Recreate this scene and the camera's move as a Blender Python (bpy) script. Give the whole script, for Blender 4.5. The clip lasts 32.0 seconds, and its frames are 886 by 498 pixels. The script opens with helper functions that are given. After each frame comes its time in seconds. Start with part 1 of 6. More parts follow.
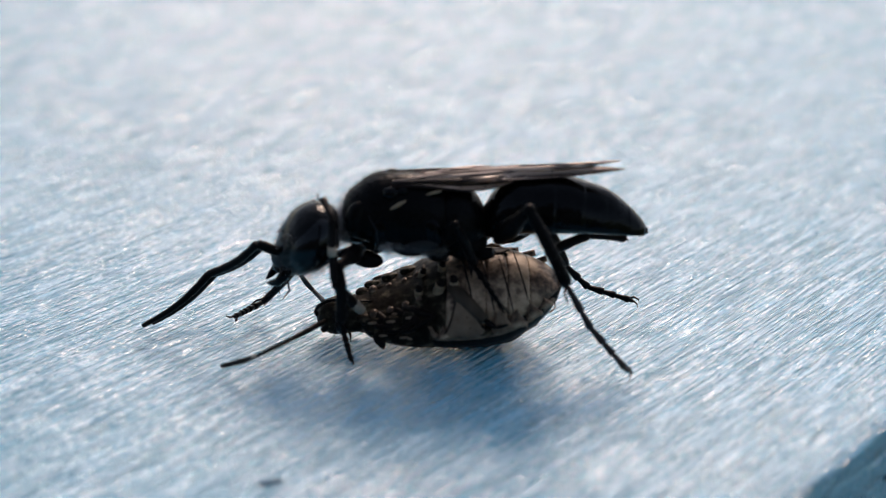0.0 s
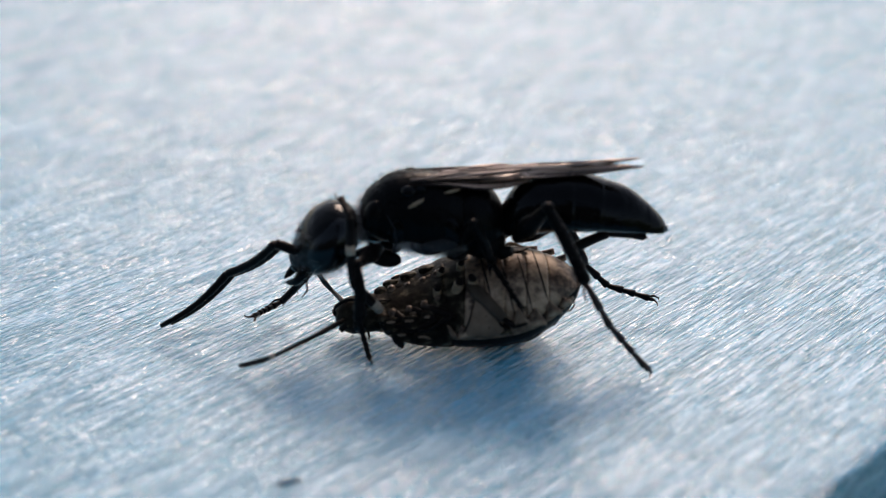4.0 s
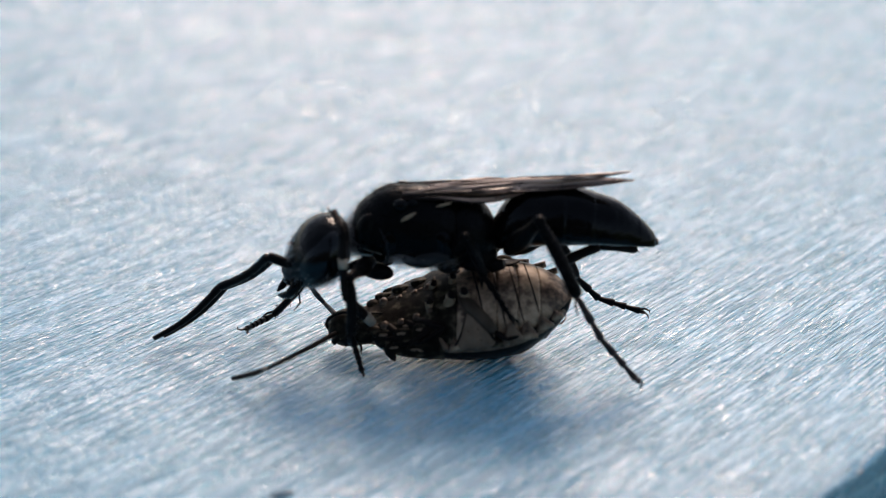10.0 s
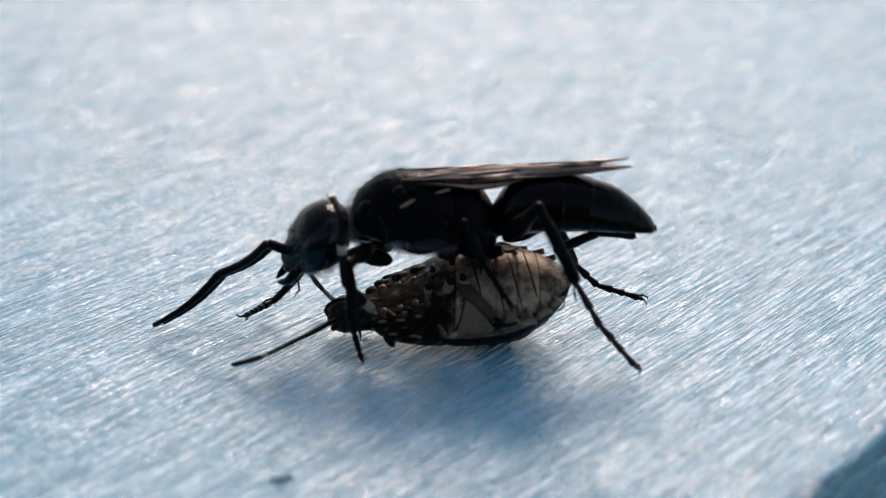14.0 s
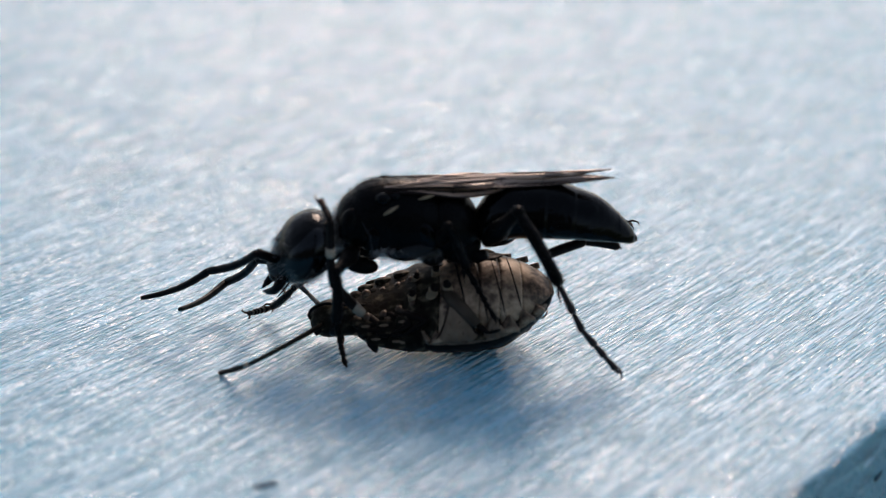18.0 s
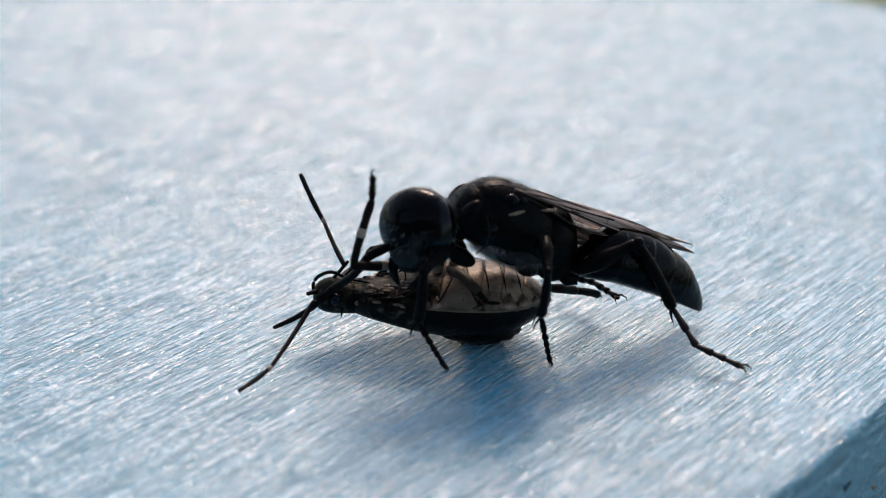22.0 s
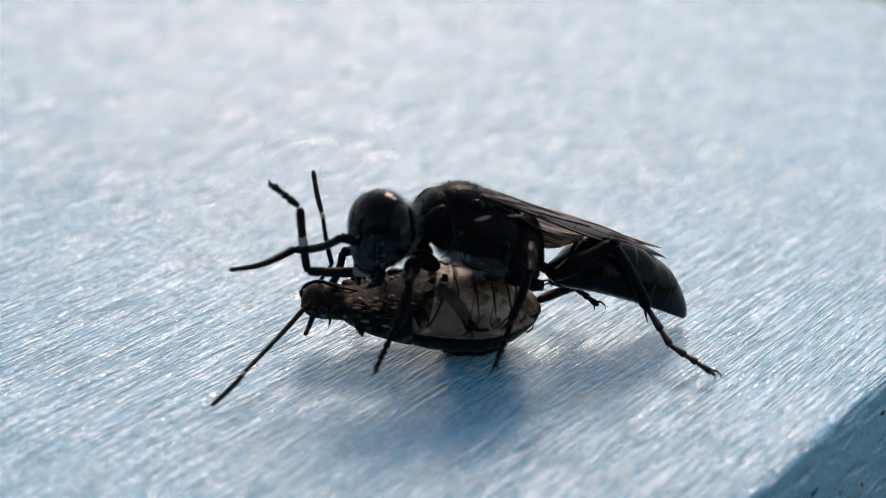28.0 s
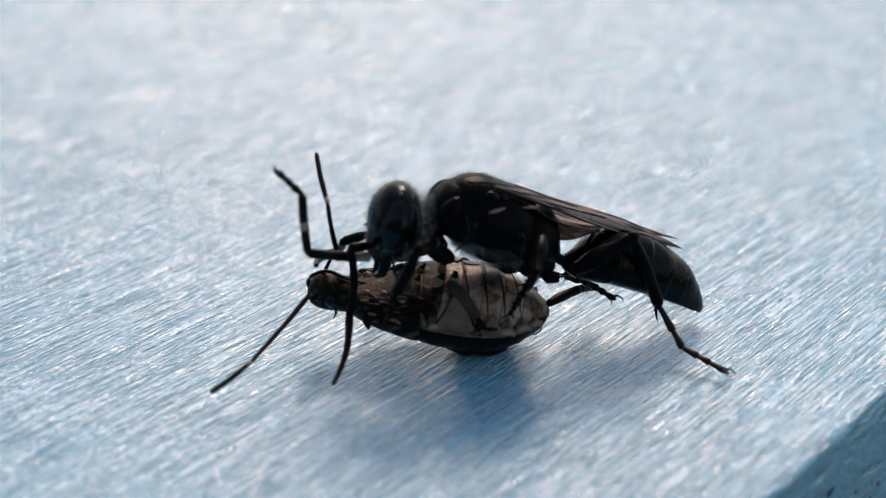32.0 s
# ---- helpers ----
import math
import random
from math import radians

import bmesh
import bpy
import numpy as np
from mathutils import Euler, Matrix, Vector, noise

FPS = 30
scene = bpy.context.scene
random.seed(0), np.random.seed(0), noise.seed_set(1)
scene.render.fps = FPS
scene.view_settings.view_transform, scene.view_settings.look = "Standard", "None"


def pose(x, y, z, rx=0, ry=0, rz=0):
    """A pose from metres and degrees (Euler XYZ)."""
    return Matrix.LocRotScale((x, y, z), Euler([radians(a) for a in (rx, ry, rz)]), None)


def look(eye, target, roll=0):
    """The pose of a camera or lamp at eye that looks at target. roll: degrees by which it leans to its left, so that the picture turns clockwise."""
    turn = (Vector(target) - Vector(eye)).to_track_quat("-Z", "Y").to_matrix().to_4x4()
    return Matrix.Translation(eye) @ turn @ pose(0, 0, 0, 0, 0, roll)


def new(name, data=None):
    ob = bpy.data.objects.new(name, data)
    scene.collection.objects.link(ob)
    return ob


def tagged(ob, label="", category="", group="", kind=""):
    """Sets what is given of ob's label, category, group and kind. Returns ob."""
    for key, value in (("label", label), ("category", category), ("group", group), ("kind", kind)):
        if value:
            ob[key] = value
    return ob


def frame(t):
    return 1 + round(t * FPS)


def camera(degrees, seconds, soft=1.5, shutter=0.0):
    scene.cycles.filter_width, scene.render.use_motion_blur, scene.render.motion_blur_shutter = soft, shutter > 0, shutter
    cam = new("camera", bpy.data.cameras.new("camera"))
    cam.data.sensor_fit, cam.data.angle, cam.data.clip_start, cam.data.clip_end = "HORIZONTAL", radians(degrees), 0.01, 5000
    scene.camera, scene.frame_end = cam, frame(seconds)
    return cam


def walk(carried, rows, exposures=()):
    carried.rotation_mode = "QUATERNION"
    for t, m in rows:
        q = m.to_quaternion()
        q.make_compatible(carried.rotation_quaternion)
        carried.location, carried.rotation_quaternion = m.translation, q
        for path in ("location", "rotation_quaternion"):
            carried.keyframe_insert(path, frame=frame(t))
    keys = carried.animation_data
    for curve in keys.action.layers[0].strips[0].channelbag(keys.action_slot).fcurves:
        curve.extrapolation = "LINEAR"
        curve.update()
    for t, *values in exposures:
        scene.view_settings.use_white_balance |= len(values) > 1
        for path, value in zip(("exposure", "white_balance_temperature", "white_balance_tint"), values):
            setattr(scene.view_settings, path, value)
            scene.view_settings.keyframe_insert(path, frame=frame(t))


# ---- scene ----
MM = 0.001


cam = camera(30, 32.0, 1.0)
cam.data.dof.use_dof = True
cam.data.dof.focus_distance = 0.0830
cam.data.dof.aperture_fstop = 33.0
walk(cam, [
    (0, look((0.00000, -0.07508, 0.03693), (0.00000, -0.00017, 0.00358), 0.00)),
    (0.5, look((-0.00028, -0.07502, 0.03694), (-0.00017, -0.00010, 0.00361), 0.01)),
    (1, look((-0.00015, -0.07503, 0.03683), (-0.00030, -0.00006, 0.00361), -0.06)),
    (1.5, look((-0.00013, -0.07510, 0.03680), (-0.00032, -0.00015, 0.00354), -0.16)),
    (2, look((0.00012, -0.07507, 0.03669), (-0.00038, -0.00009, 0.00349), -0.33)),
    (2.5, look((0.00015, -0.07503, 0.03669), (-0.00064, -0.00004, 0.00353), -0.42)),
    (3, look((0.00024, -0.07505, 0.03664), (-0.00084, -0.00004, 0.00352), -0.57)),
    (3.5, look((0.00020, -0.07485, 0.03659), (-0.00093, 0.00012, 0.00338), -0.56)),
    (5.5, look((0.00012, -0.07513, 0.03673), (-0.00062, -0.00006, 0.00375), -0.46)),
    (6, look((0.00021, -0.07524, 0.03678), (-0.00052, -0.00012, 0.00390), -0.41)),
    (6.5, look((0.00028, -0.07527, 0.03675), (-0.00039, -0.00013, 0.00394), -0.41)),
    (7, look((-0.00006, -0.07521, 0.03689), (-0.00046, -0.00003, 0.00417), -0.33)),
    (7.5, look((0.00005, -0.07523, 0.03677), (-0.00026, -0.00001, 0.00411), -0.33)),
    (8, look((0.00020, -0.07527, 0.03673), (-0.00017, -0.00006, 0.00407), -0.39)),
    (8.5, look((0.00034, -0.07528, 0.03668), (-0.00018, -0.00003, 0.00410), -0.49)),
    (9, look((-0.00000, -0.07523, 0.03693), (-0.00032, -0.00006, 0.00417), -0.34)),
    (9.5, look((0.00023, -0.07532, 0.03677), (-0.00033, -0.00011, 0.00411), -0.42)),
    (10, look((0.00012, -0.07515, 0.03687), (-0.00052, 0.00003, 0.00414), -0.39)),
    (10.5, look((0.00003, -0.07522, 0.03676), (-0.00056, 0.00001, 0.00412), -0.36)),
    (11, look((0.00016, -0.07523, 0.03685), (-0.00051, -0.00004, 0.00414), -0.39)),
    (11.5, look((0.00025, -0.07528, 0.03681), (-0.00041, -0.00007, 0.00414), -0.45)),
    (12, look((0.00013, -0.07539, 0.03672), (-0.00049, -0.00016, 0.00411), -0.41)),
    (12.5, look((0.00008, -0.07538, 0.03686), (-0.00056, -0.00025, 0.00402), -0.40)),
    (13, look((-0.00018, -0.07536, 0.03685), (-0.00080, -0.00026, 0.00393), -0.38)),
    (13.5, look((-0.00007, -0.07523, 0.03675), (-0.00075, -0.00016, 0.00376), -0.44)),
    (14, look((-0.00004, -0.07548, 0.03667), (-0.00046, -0.00043, 0.00363), -0.38)),
    (14.5, look((0.00010, -0.07565, 0.03663), (-0.00018, -0.00059, 0.00361), -0.37)),
    (16.5, look((0.00002, -0.07546, 0.03672), (-0.00005, -0.00031, 0.00392), -0.32)),
    (17, look((-0.00018, -0.07551, 0.03686), (-0.00009, -0.00036, 0.00405), -0.25)),
    (17.5, look((0.00005, -0.07562, 0.03682), (0.00016, -0.00047, 0.00400), -0.26)),
    (18, look((0.00013, -0.07575, 0.03680), (0.00034, -0.00059, 0.00403), -0.22)),
    (18.5, look((0.00002, -0.07576, 0.03675), (0.00043, -0.00056, 0.00405), -0.21)),
    (19, look((-0.00008, -0.07577, 0.03679), (0.00048, -0.00057, 0.00409), -0.16)),
    (19.5, look((-0.00008, -0.07571, 0.03675), (0.00051, -0.00049, 0.00412), -0.19)),
    (20, look((-0.00003, -0.07571, 0.03684), (0.00063, -0.00052, 0.00414), -0.27)),
    (20.5, look((0.00030, -0.07593, 0.03672), (0.00098, -0.00071, 0.00408), -0.39)),
    (21, look((0.00040, -0.07589, 0.03740), (0.00127, -0.00070, 0.00471), -0.45)),
    (21.5, look((0.00023, -0.07592, 0.03752), (0.00150, -0.00070, 0.00489), -0.37)),
    (22, look((0.00026, -0.07597, 0.03733), (0.00179, -0.00068, 0.00488), -0.39)),
    (22.5, look((0.00034, -0.07606, 0.03743), (0.00198, -0.00079, 0.00494), -0.32)),
    (23, look((0.00012, -0.07578, 0.03761), (0.00196, -0.00053, 0.00509), -0.26)),
    (23.5, look((0.00031, -0.07578, 0.03769), (0.00211, -0.00053, 0.00514), -0.29)),
    (24, look((0.00030, -0.07592, 0.03760), (0.00223, -0.00065, 0.00511), -0.23)),
    (24.5, look((0.00032, -0.07554, 0.03820), (0.00232, -0.00043, 0.00537), -0.18)),
    (25, look((0.00052, -0.07542, 0.03807), (0.00244, -0.00040, 0.00502), -0.23)),
    (25.5, look((-0.00000, -0.07499, 0.03857), (0.00224, -0.00012, 0.00520), -0.07)),
    (26, look((0.00039, -0.07487, 0.03855), (0.00259, -0.00015, 0.00484), -0.18)),
    (26.5, look((0.00064, -0.07478, 0.03871), (0.00308, -0.00016, 0.00480), -0.10)),
    (28.5, look((0.00072, -0.07486, 0.03873), (0.00354, -0.00021, 0.00490), -0.06)),
    (29, look((0.00052, -0.07477, 0.03868), (0.00351, -0.00013, 0.00487), 0.06)),
    (29.5, look((0.00053, -0.07491, 0.03863), (0.00345, -0.00024, 0.00485), 0.04)),
    (30, look((0.00061, -0.07476, 0.03855), (0.00327, -0.00009, 0.00477), -0.04)),
    (30.5, look((0.00045, -0.07439, 0.03912), (0.00315, 0.00014, 0.00504), 0.06)),
    (31, look((0.00055, -0.07419, 0.03911), (0.00297, 0.00025, 0.00479), -0.03)),
    (31.5, look((0.00041, -0.07409, 0.03912), (0.00277, 0.00029, 0.00469), -0.00)),
    (32, look((0.00060, -0.07401, 0.03898), (0.00279, 0.00031, 0.00441), -0.14)),
], exposures=[(0, 0.08, 6780, 13), (32, 0.08, 6780, 13)])

# ---- daylight: a bright hazy sky with a veiled sun behind the insects ----
SUN_HIGH, SUN_TURN = radians(41), radians(9)
world = bpy.data.worlds.new("sky")
scene.world = world
world.use_nodes = True
sky = world.node_tree.nodes.new("ShaderNodeTexSky")
sky.sky_type = "NISHITA"
sky.sun_disc = False
sky.sun_elevation = SUN_HIGH
sky.sun_rotation = SUN_TURN
sky.dust_density = 1.0
haze = world.node_tree.nodes.new("ShaderNodeHueSaturation")
haze.inputs["Saturation"].default_value = 0.6
world.node_tree.links.new(sky.outputs[0], haze.inputs["Color"])
world.node_tree.links.new(haze.outputs[0], world.node_tree.nodes["Background"].inputs[0])
world.node_tree.nodes["Background"].inputs[1].default_value = 0.15
sun_data = bpy.data.lights.new("sun", "SUN")
sun_data.energy, sun_data.angle, sun_data.color = 2.45, radians(17), (1.0, 0.73, 0.57)
sun = new("sun", sun_data)
sun.matrix_world = look((0.3 * math.sin(SUN_TURN) * math.cos(SUN_HIGH), 0.3 * math.cos(SUN_TURN) * math.cos(SUN_HIGH), 0.3 * math.sin(SUN_HIGH)), (0, 0, 0))


# ---- materials ----
class Nodes:
    """A node material with its principled shader, and short ways to add nodes."""

    def __init__(self, name, colour, rough=0.5, metal=0.0):
        self.mat = bpy.data.materials.new(name)
        self.mat.use_nodes = True
        self.tree = self.mat.node_tree
        self.bsdf = self.tree.nodes["Principled BSDF"]
        self.set("Base Color", (*colour, 1))
        self.set("Roughness", rough)
        self.set("Metallic", metal)
        self.where = self.tree.nodes.new("ShaderNodeTexCoord").outputs["Object"]

    def set(self, key, value):
        self.bsdf.inputs[key].default_value = value

    def link(self, a, b):
        self.tree.links.new(a, b)

    def moved(self, scale, turn=0.0):
        first, then = self.tree.nodes.new("ShaderNodeMapping"), self.tree.nodes.new("ShaderNodeMapping")
        first.inputs["Rotation"].default_value = (0, 0, turn)
        then.inputs["Scale"].default_value = scale
        self.link(self.where, first.inputs["Vector"])
        self.link(first.outputs[0], then.inputs["Vector"])
        return then.outputs[0]

    def noise(self, scale, detail=3.0, vector=None, rough=0.55):
        node = self.tree.nodes.new("ShaderNodeTexNoise")
        node.inputs["Scale"].default_value = scale
        node.inputs["Detail"].default_value = detail
        node.inputs["Roughness"].default_value = rough
        self.link(vector or self.where, node.inputs["Vector"])
        return node.outputs["Fac"]

    def ramp(self, fac, *stops):
        node = self.tree.nodes.new("ShaderNodeValToRGB")
        ramp = node.color_ramp
        while len(ramp.elements) < len(stops):
            ramp.elements.new(0.5)
        for element, (at, colour) in zip(ramp.elements, stops):
            element.position, element.color = at, (*colour, 1)
        self.link(fac, node.inputs["Fac"])
        return node.outputs["Color"]

    def span(self, fac, low, high, a=0.0, b=1.0):
        node = self.tree.nodes.new("ShaderNodeMapRange")
        for key, value in (("From Min", low), ("From Max", high), ("To Min", a), ("To Max", b)):
            node.inputs[key].default_value = value
        self.link(fac, node.inputs["Value"])
        return node.outputs[0]

    def sum(self, *pairs):
        """A weighted sum of several values."""
        total = None
        for value, weight in pairs:
            node = self.tree.nodes.new("ShaderNodeMath")
            node.operation = "MULTIPLY_ADD"
            self.link(value, node.inputs[0])
            node.inputs[1].default_value = weight
            node.inputs[2].default_value = 0.0
            if total is not None:
                self.link(total, node.inputs[2])
            total = node.outputs[0]
        return total

    def colour(self, out):
        self.link(out, self.bsdf.inputs["Base Color"])
        return self

    def rough(self, out):
        self.link(out, self.bsdf.inputs["Roughness"])
        return self

    def bump(self, out, metres, strength=1.0):
        node = self.tree.nodes.new("ShaderNodeBump")
        node.inputs["Strength"].default_value = strength
        node.inputs["Distance"].default_value = metres
        self.link(out, node.inputs["Height"])
        self.link(node.outputs[0], self.bsdf.inputs["Normal"])
        return self


GRAIN = radians(-49)


def blue_paint():
    n = Nodes("blue_paint", (0.06, 0.24, 0.42), 0.3)
    streak = n.noise(1.0, 3.0, n.moved((300, 4800, 600), GRAIN), 0.6)
    scratch = n.span(n.noise(1.0, 2.0, n.moved((230, 6500, 600), GRAIN)), 0.5, 0.62)
    pits = n.noise(1.0, 3.0, n.moved((1700, 3300, 1500), GRAIN), 0.65)
    waves = n.noise(330, 3.0, n.moved((0.6, 1.3, 1.0), GRAIN))
    blotch = n.noise(60, 3.0)
    worn = n.noise(330, 3.0, n.moved((0.7, 1.2, 1.0), GRAIN))
    n.colour(n.ramp(n.sum((blotch, 0.7), (streak, 0.3)), (0.35, (0.068, 0.40, 0.64)), (0.65, (0.088, 0.46, 0.72))))
    n.rough(n.span(n.sum((worn, 0.3), (streak, 0.45), (pits, 0.25)), 0.42, 0.58, 0.15, 0.41))
    n.set("IOR", 2.0)
    n.set("Specular IOR Level", 0.85)
    return n.bump(n.sum((streak, 1.6), (scratch, -1.2), (pits, 1.3), (waves, 2.0)), 0.000125).mat


def chitin(name, colour, rough, grain=4000, depth=0.00002, gloss=0.3):
    n = Nodes(name, colour, rough)
    big, fine = n.noise(700, 3.0), n.noise(grain, 2.0)
    dark = tuple(c * 0.55 for c in colour)
    light = tuple(min(1, c * 1.6 + 0.002) for c in colour)
    n.colour(n.ramp(big, (0.3, dark), (0.7, light)))
    n.set("Specular IOR Level", gloss)
    n.set("Specular Tint", (0.66, 0.83, 1.0, 1))
    n.rough(n.span(fine, 0.3, 0.7, rough * 0.75, rough * 1.3))
    return n.bump(n.sum((fine, 1.0), (big, 2.5)), depth).mat


def belly_skin():
    n = Nodes("belly_skin", (0.30, 0.26, 0.21), 0.42)
    spots, fine, tone = n.noise(1100, 4.0, None, 0.7), n.noise(5200, 2.0), n.noise(420, 3.0)
    n.colour(n.ramp(n.sum((spots, 0.6), (tone, 0.45)), (0.43, (0.012, 0.0095, 0.008)), (0.495, (0.09, 0.066, 0.05)), (0.555, (0.22, 0.172, 0.125)), (0.66, (0.40, 0.325, 0.245))))
    n.set("Specular IOR Level", 0.2)
    return n.bump(n.sum((fine, 1.0), (tone, 3.0)), 0.00002).mat


def mottled_brown():
    n = Nodes("mottled_brown", (0.06, 0.05, 0.04), 0.5)
    spots, fine = n.noise(1500, 3.0), n.noise(6000, 2.0)
    n.colour(n.ramp(spots, (0.38, (0.003, 0.0027, 0.0025)), (0.50, (0.010, 0.0093, 0.007)), (0.56, (0.022, 0.0205, 0.015)), (0.65, (0.10, 0.091, 0.066))))
    n.set("Specular IOR Level", 0.06)
    return n.bump(fine, 0.00003).mat


def wing_film():
    n = Nodes("wing_film", (0.04, 0.03, 0.03), 0.25)
    tone = n.noise(900, 2.0, n.moved((0.07, 4.5, 1.0)))
    n.set("Specular IOR Level", 1.0)
    n.colour(n.ramp(tone, (0.42, (0.03, 0.021, 0.017)), (0.56, (0.66, 0.53, 0.45))))
    n.bump(n.noise(1800, 2.0, n.moved((0.25, 1.5, 1.0))), 0.00004)
    clear = n.tree.nodes.new("ShaderNodeBsdfTransparent")
    clear.inputs[0].default_value = (0.70, 0.61, 0.56, 1)
    glow = n.tree.nodes.new("ShaderNodeBsdfTranslucent")
    glow.inputs[0].default_value = (0.55, 0.41, 0.32, 1)
    thin = n.tree.nodes.new("ShaderNodeMixShader")
    thin.inputs[0].default_value = 0.55
    mix = n.tree.nodes.new("ShaderNodeMixShader")
    mix.inputs[0].default_value = 0.7
    n.link(clear.outputs[0], thin.inputs[1])
    n.link(glow.outputs[0], thin.inputs[2])
    n.link(thin.outputs[0], mix.inputs[1])
    n.link(n.bsdf.outputs[0], mix.inputs[2])
    n.link(mix.outputs[0], n.tree.nodes["Material Output"].inputs["Surface"])
    return n.mat


def lawn():
    """Sunlit yellow-green grass; unseen grey round the board is added against green reflections."""
    n = Nodes("lawn", (0.10, 0.13, 0.03), 0.8)
    a, b = n.noise(3.0, 4.0), n.noise(40.0, 3.0)
    grass = n.ramp(n.sum((a, 0.5), (b, 0.5)), (0.35, (0.08, 0.125, 0.04)), (0.65, (0.15, 0.21, 0.075)))
    grey_zone = n.ramp(b, (0.35, (0.07, 0.078, 0.085)), (0.65, (0.13, 0.14, 0.15)))
    away = n.tree.nodes.new("ShaderNodeVectorMath")
    away.operation = "LENGTH"
    n.link(n.where, away.inputs[0])
    mix = n.tree.nodes.new("ShaderNodeMix")
    mix.data_type = "RGBA"
    n.link(n.span(n.sum((away.outputs["Value"], 1.0), (a, 0.6)), 2.0, 2.5), mix.inputs["Factor"])
    n.link(grey_zone, mix.inputs[6])
    n.link(grass, mix.inputs[7])
    n.colour(mix.outputs[2])
    return n.bump(b, 0.02).mat


def unseen_wall_timber():
    n = Nodes("unseen_wall_timber", (0.03, 0.025, 0.02), 0.7)
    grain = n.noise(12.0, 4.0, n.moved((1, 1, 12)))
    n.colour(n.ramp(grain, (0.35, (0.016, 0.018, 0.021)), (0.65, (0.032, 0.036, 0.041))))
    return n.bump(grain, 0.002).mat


PAINT = blue_paint()
BLACK = chitin("black_chitin", (0.0009, 0.0009, 0.0010), 0.14, 3000, 0.000025, 0.12)
MATT = chitin("matt_black_chitin", (0.0008, 0.0008, 0.0009), 0.33, 5000, 0.00004, 0.08)
EYE = chitin("eye_black", (0.0010, 0.0011, 0.0013), 0.15, 9000, 0.000012, 0.3)
LEG = chitin("leg_black", (0.0017, 0.0015, 0.0017), 0.36, gloss=0.055)
REDDISH = chitin("reddish_brown", (0.012, 0.0065, 0.006), 0.42, gloss=0.2)
HAIR = chitin("grey_hair", (0.26, 0.28, 0.30), 0.5, gloss=0.3)
BLOOM = chitin("silver_bloom", (0.012, 0.013, 0.015), 0.5, 6000, 0.00003, 0.2)
CREAM = chitin("cream_plate", (0.20, 0.16, 0.11), 0.45, gloss=0.25)
DARK_HAIR = chitin("dark_hair", (0.0012, 0.0012, 0.0013), 0.5, gloss=0.02)
VEIN = chitin("vein_brown", (0.012, 0.007, 0.005), 0.4, gloss=0.2)
FILM = wing_film()
BELLY = belly_skin()
MOTTLED = mottled_brown()
SHELL = chitin("bug_shell", (0.0035, 0.0033, 0.0033), 0.36, 3000, 0.00004, 0.08)
BUGLEG = chitin("bug_leg_brown", (0.006, 0.0047, 0.0045), 0.45, gloss=0.05)
PALE = chitin("pale_band", (0.25, 0.22, 0.18), 0.5, gloss=0.15)
CRESCENT = chitin("grey_crescent", (0.028, 0.027, 0.027), 0.5, gloss=0.1)
FAN = chitin("flank_brown", (0.12, 0.094, 0.07), 0.45, 2200, 0.00004, 0.12)
THIGH = chitin("bug_thigh_brown", (0.045, 0.037, 0.029), 0.5, 2600, 0.00004, 0.1)
MARGIN = chitin("margin_beige", (0.15, 0.12, 0.09), 0.5, 2600, 0.00003, 0.1)
SPECK = chitin("dirt", (0.03, 0.08, 0.13), 0.7)
LAWN = lawn()
WALL = unseen_wall_timber()


# ---- mesh helpers, in millimetres ----
def part(name, bm, material, parent, label="", at=None, smooth=True):
    """Links a bmesh, drawn in millimetres, as one mesh object under a thing or a part."""
    bmesh.ops.recalc_face_normals(bm, faces=bm.faces)
    bmesh.ops.scale(bm, vec=(MM, MM, MM), verts=bm.verts)
    mesh = bpy.data.meshes.new(name)
    for face in bm.faces:
        face.smooth = smooth
    bm.to_mesh(mesh)
    bm.free()
    mesh.materials.append(material)
    ob = new(name, mesh)
    ob.parent = parent
    if at is not None:
        ob.matrix_basis = at
    return tagged(ob, label)


def place(x, y, z, rx=0, ry=0, rz=0):
    return pose(x * MM, y * MM, z * MM, rx, ry, rz)


def rings(bm, circles, close=True):
    """Skins a row of vertex circles, each a list of places."""
    rows = [[bm.verts.new(p) for p in circle] for circle in circles]
    n = len(rows[0])
    for a, b in zip(rows, rows[1:]):
        for k in range(n):
            bm.faces.new((a[k], a[(k + 1) % n], b[(k + 1) % n], b[k]))
    if close:
        bm.faces.new(rows[0])
        bm.faces.new(rows[-1][::-1])
    return bm


def loft(sections, n=24, uneven=0.0, close=True):
    """A closed body along x from rows of x, middle y, middle z, half width, half height above and below."""
    bm = bmesh.new()
    circles = []
    for x, cy, cz, w, up, down in sections:
        circle = []
        for k in range(n):
            a = 2 * math.pi * k / n
            s = math.sin(a)
            q = 1 + uneven * noise.noise((x * 1.3, math.cos(a) * 1.2, s * 1.2))
            circle.append((x, cy + w * math.cos(a) * q, cz + (up if s > 0 else down) * s * q))
        circles.append(circle)
    return rings(bm, circles, close)


def eased(rows, steps):
    """Rows of numbers, refined along a smooth curve through them."""
    rows = np.array(rows, float)
    out = []
    for k in range(len(rows) - 1):
        a, b, c, d = rows[max(k - 1, 0)], rows[k], rows[k + 1], rows[min(k + 2, len(rows) - 1)]
        for j in range(steps):
            t = j / steps
            out.append(0.5 * (2 * b + (c - a) * t + (2 * a - 5 * b + 4 * c - d) * t * t + (3 * b - a - 3 * c + d) * t ** 3))
    out.append(rows[-1])
    return [tuple(r) for r in out]


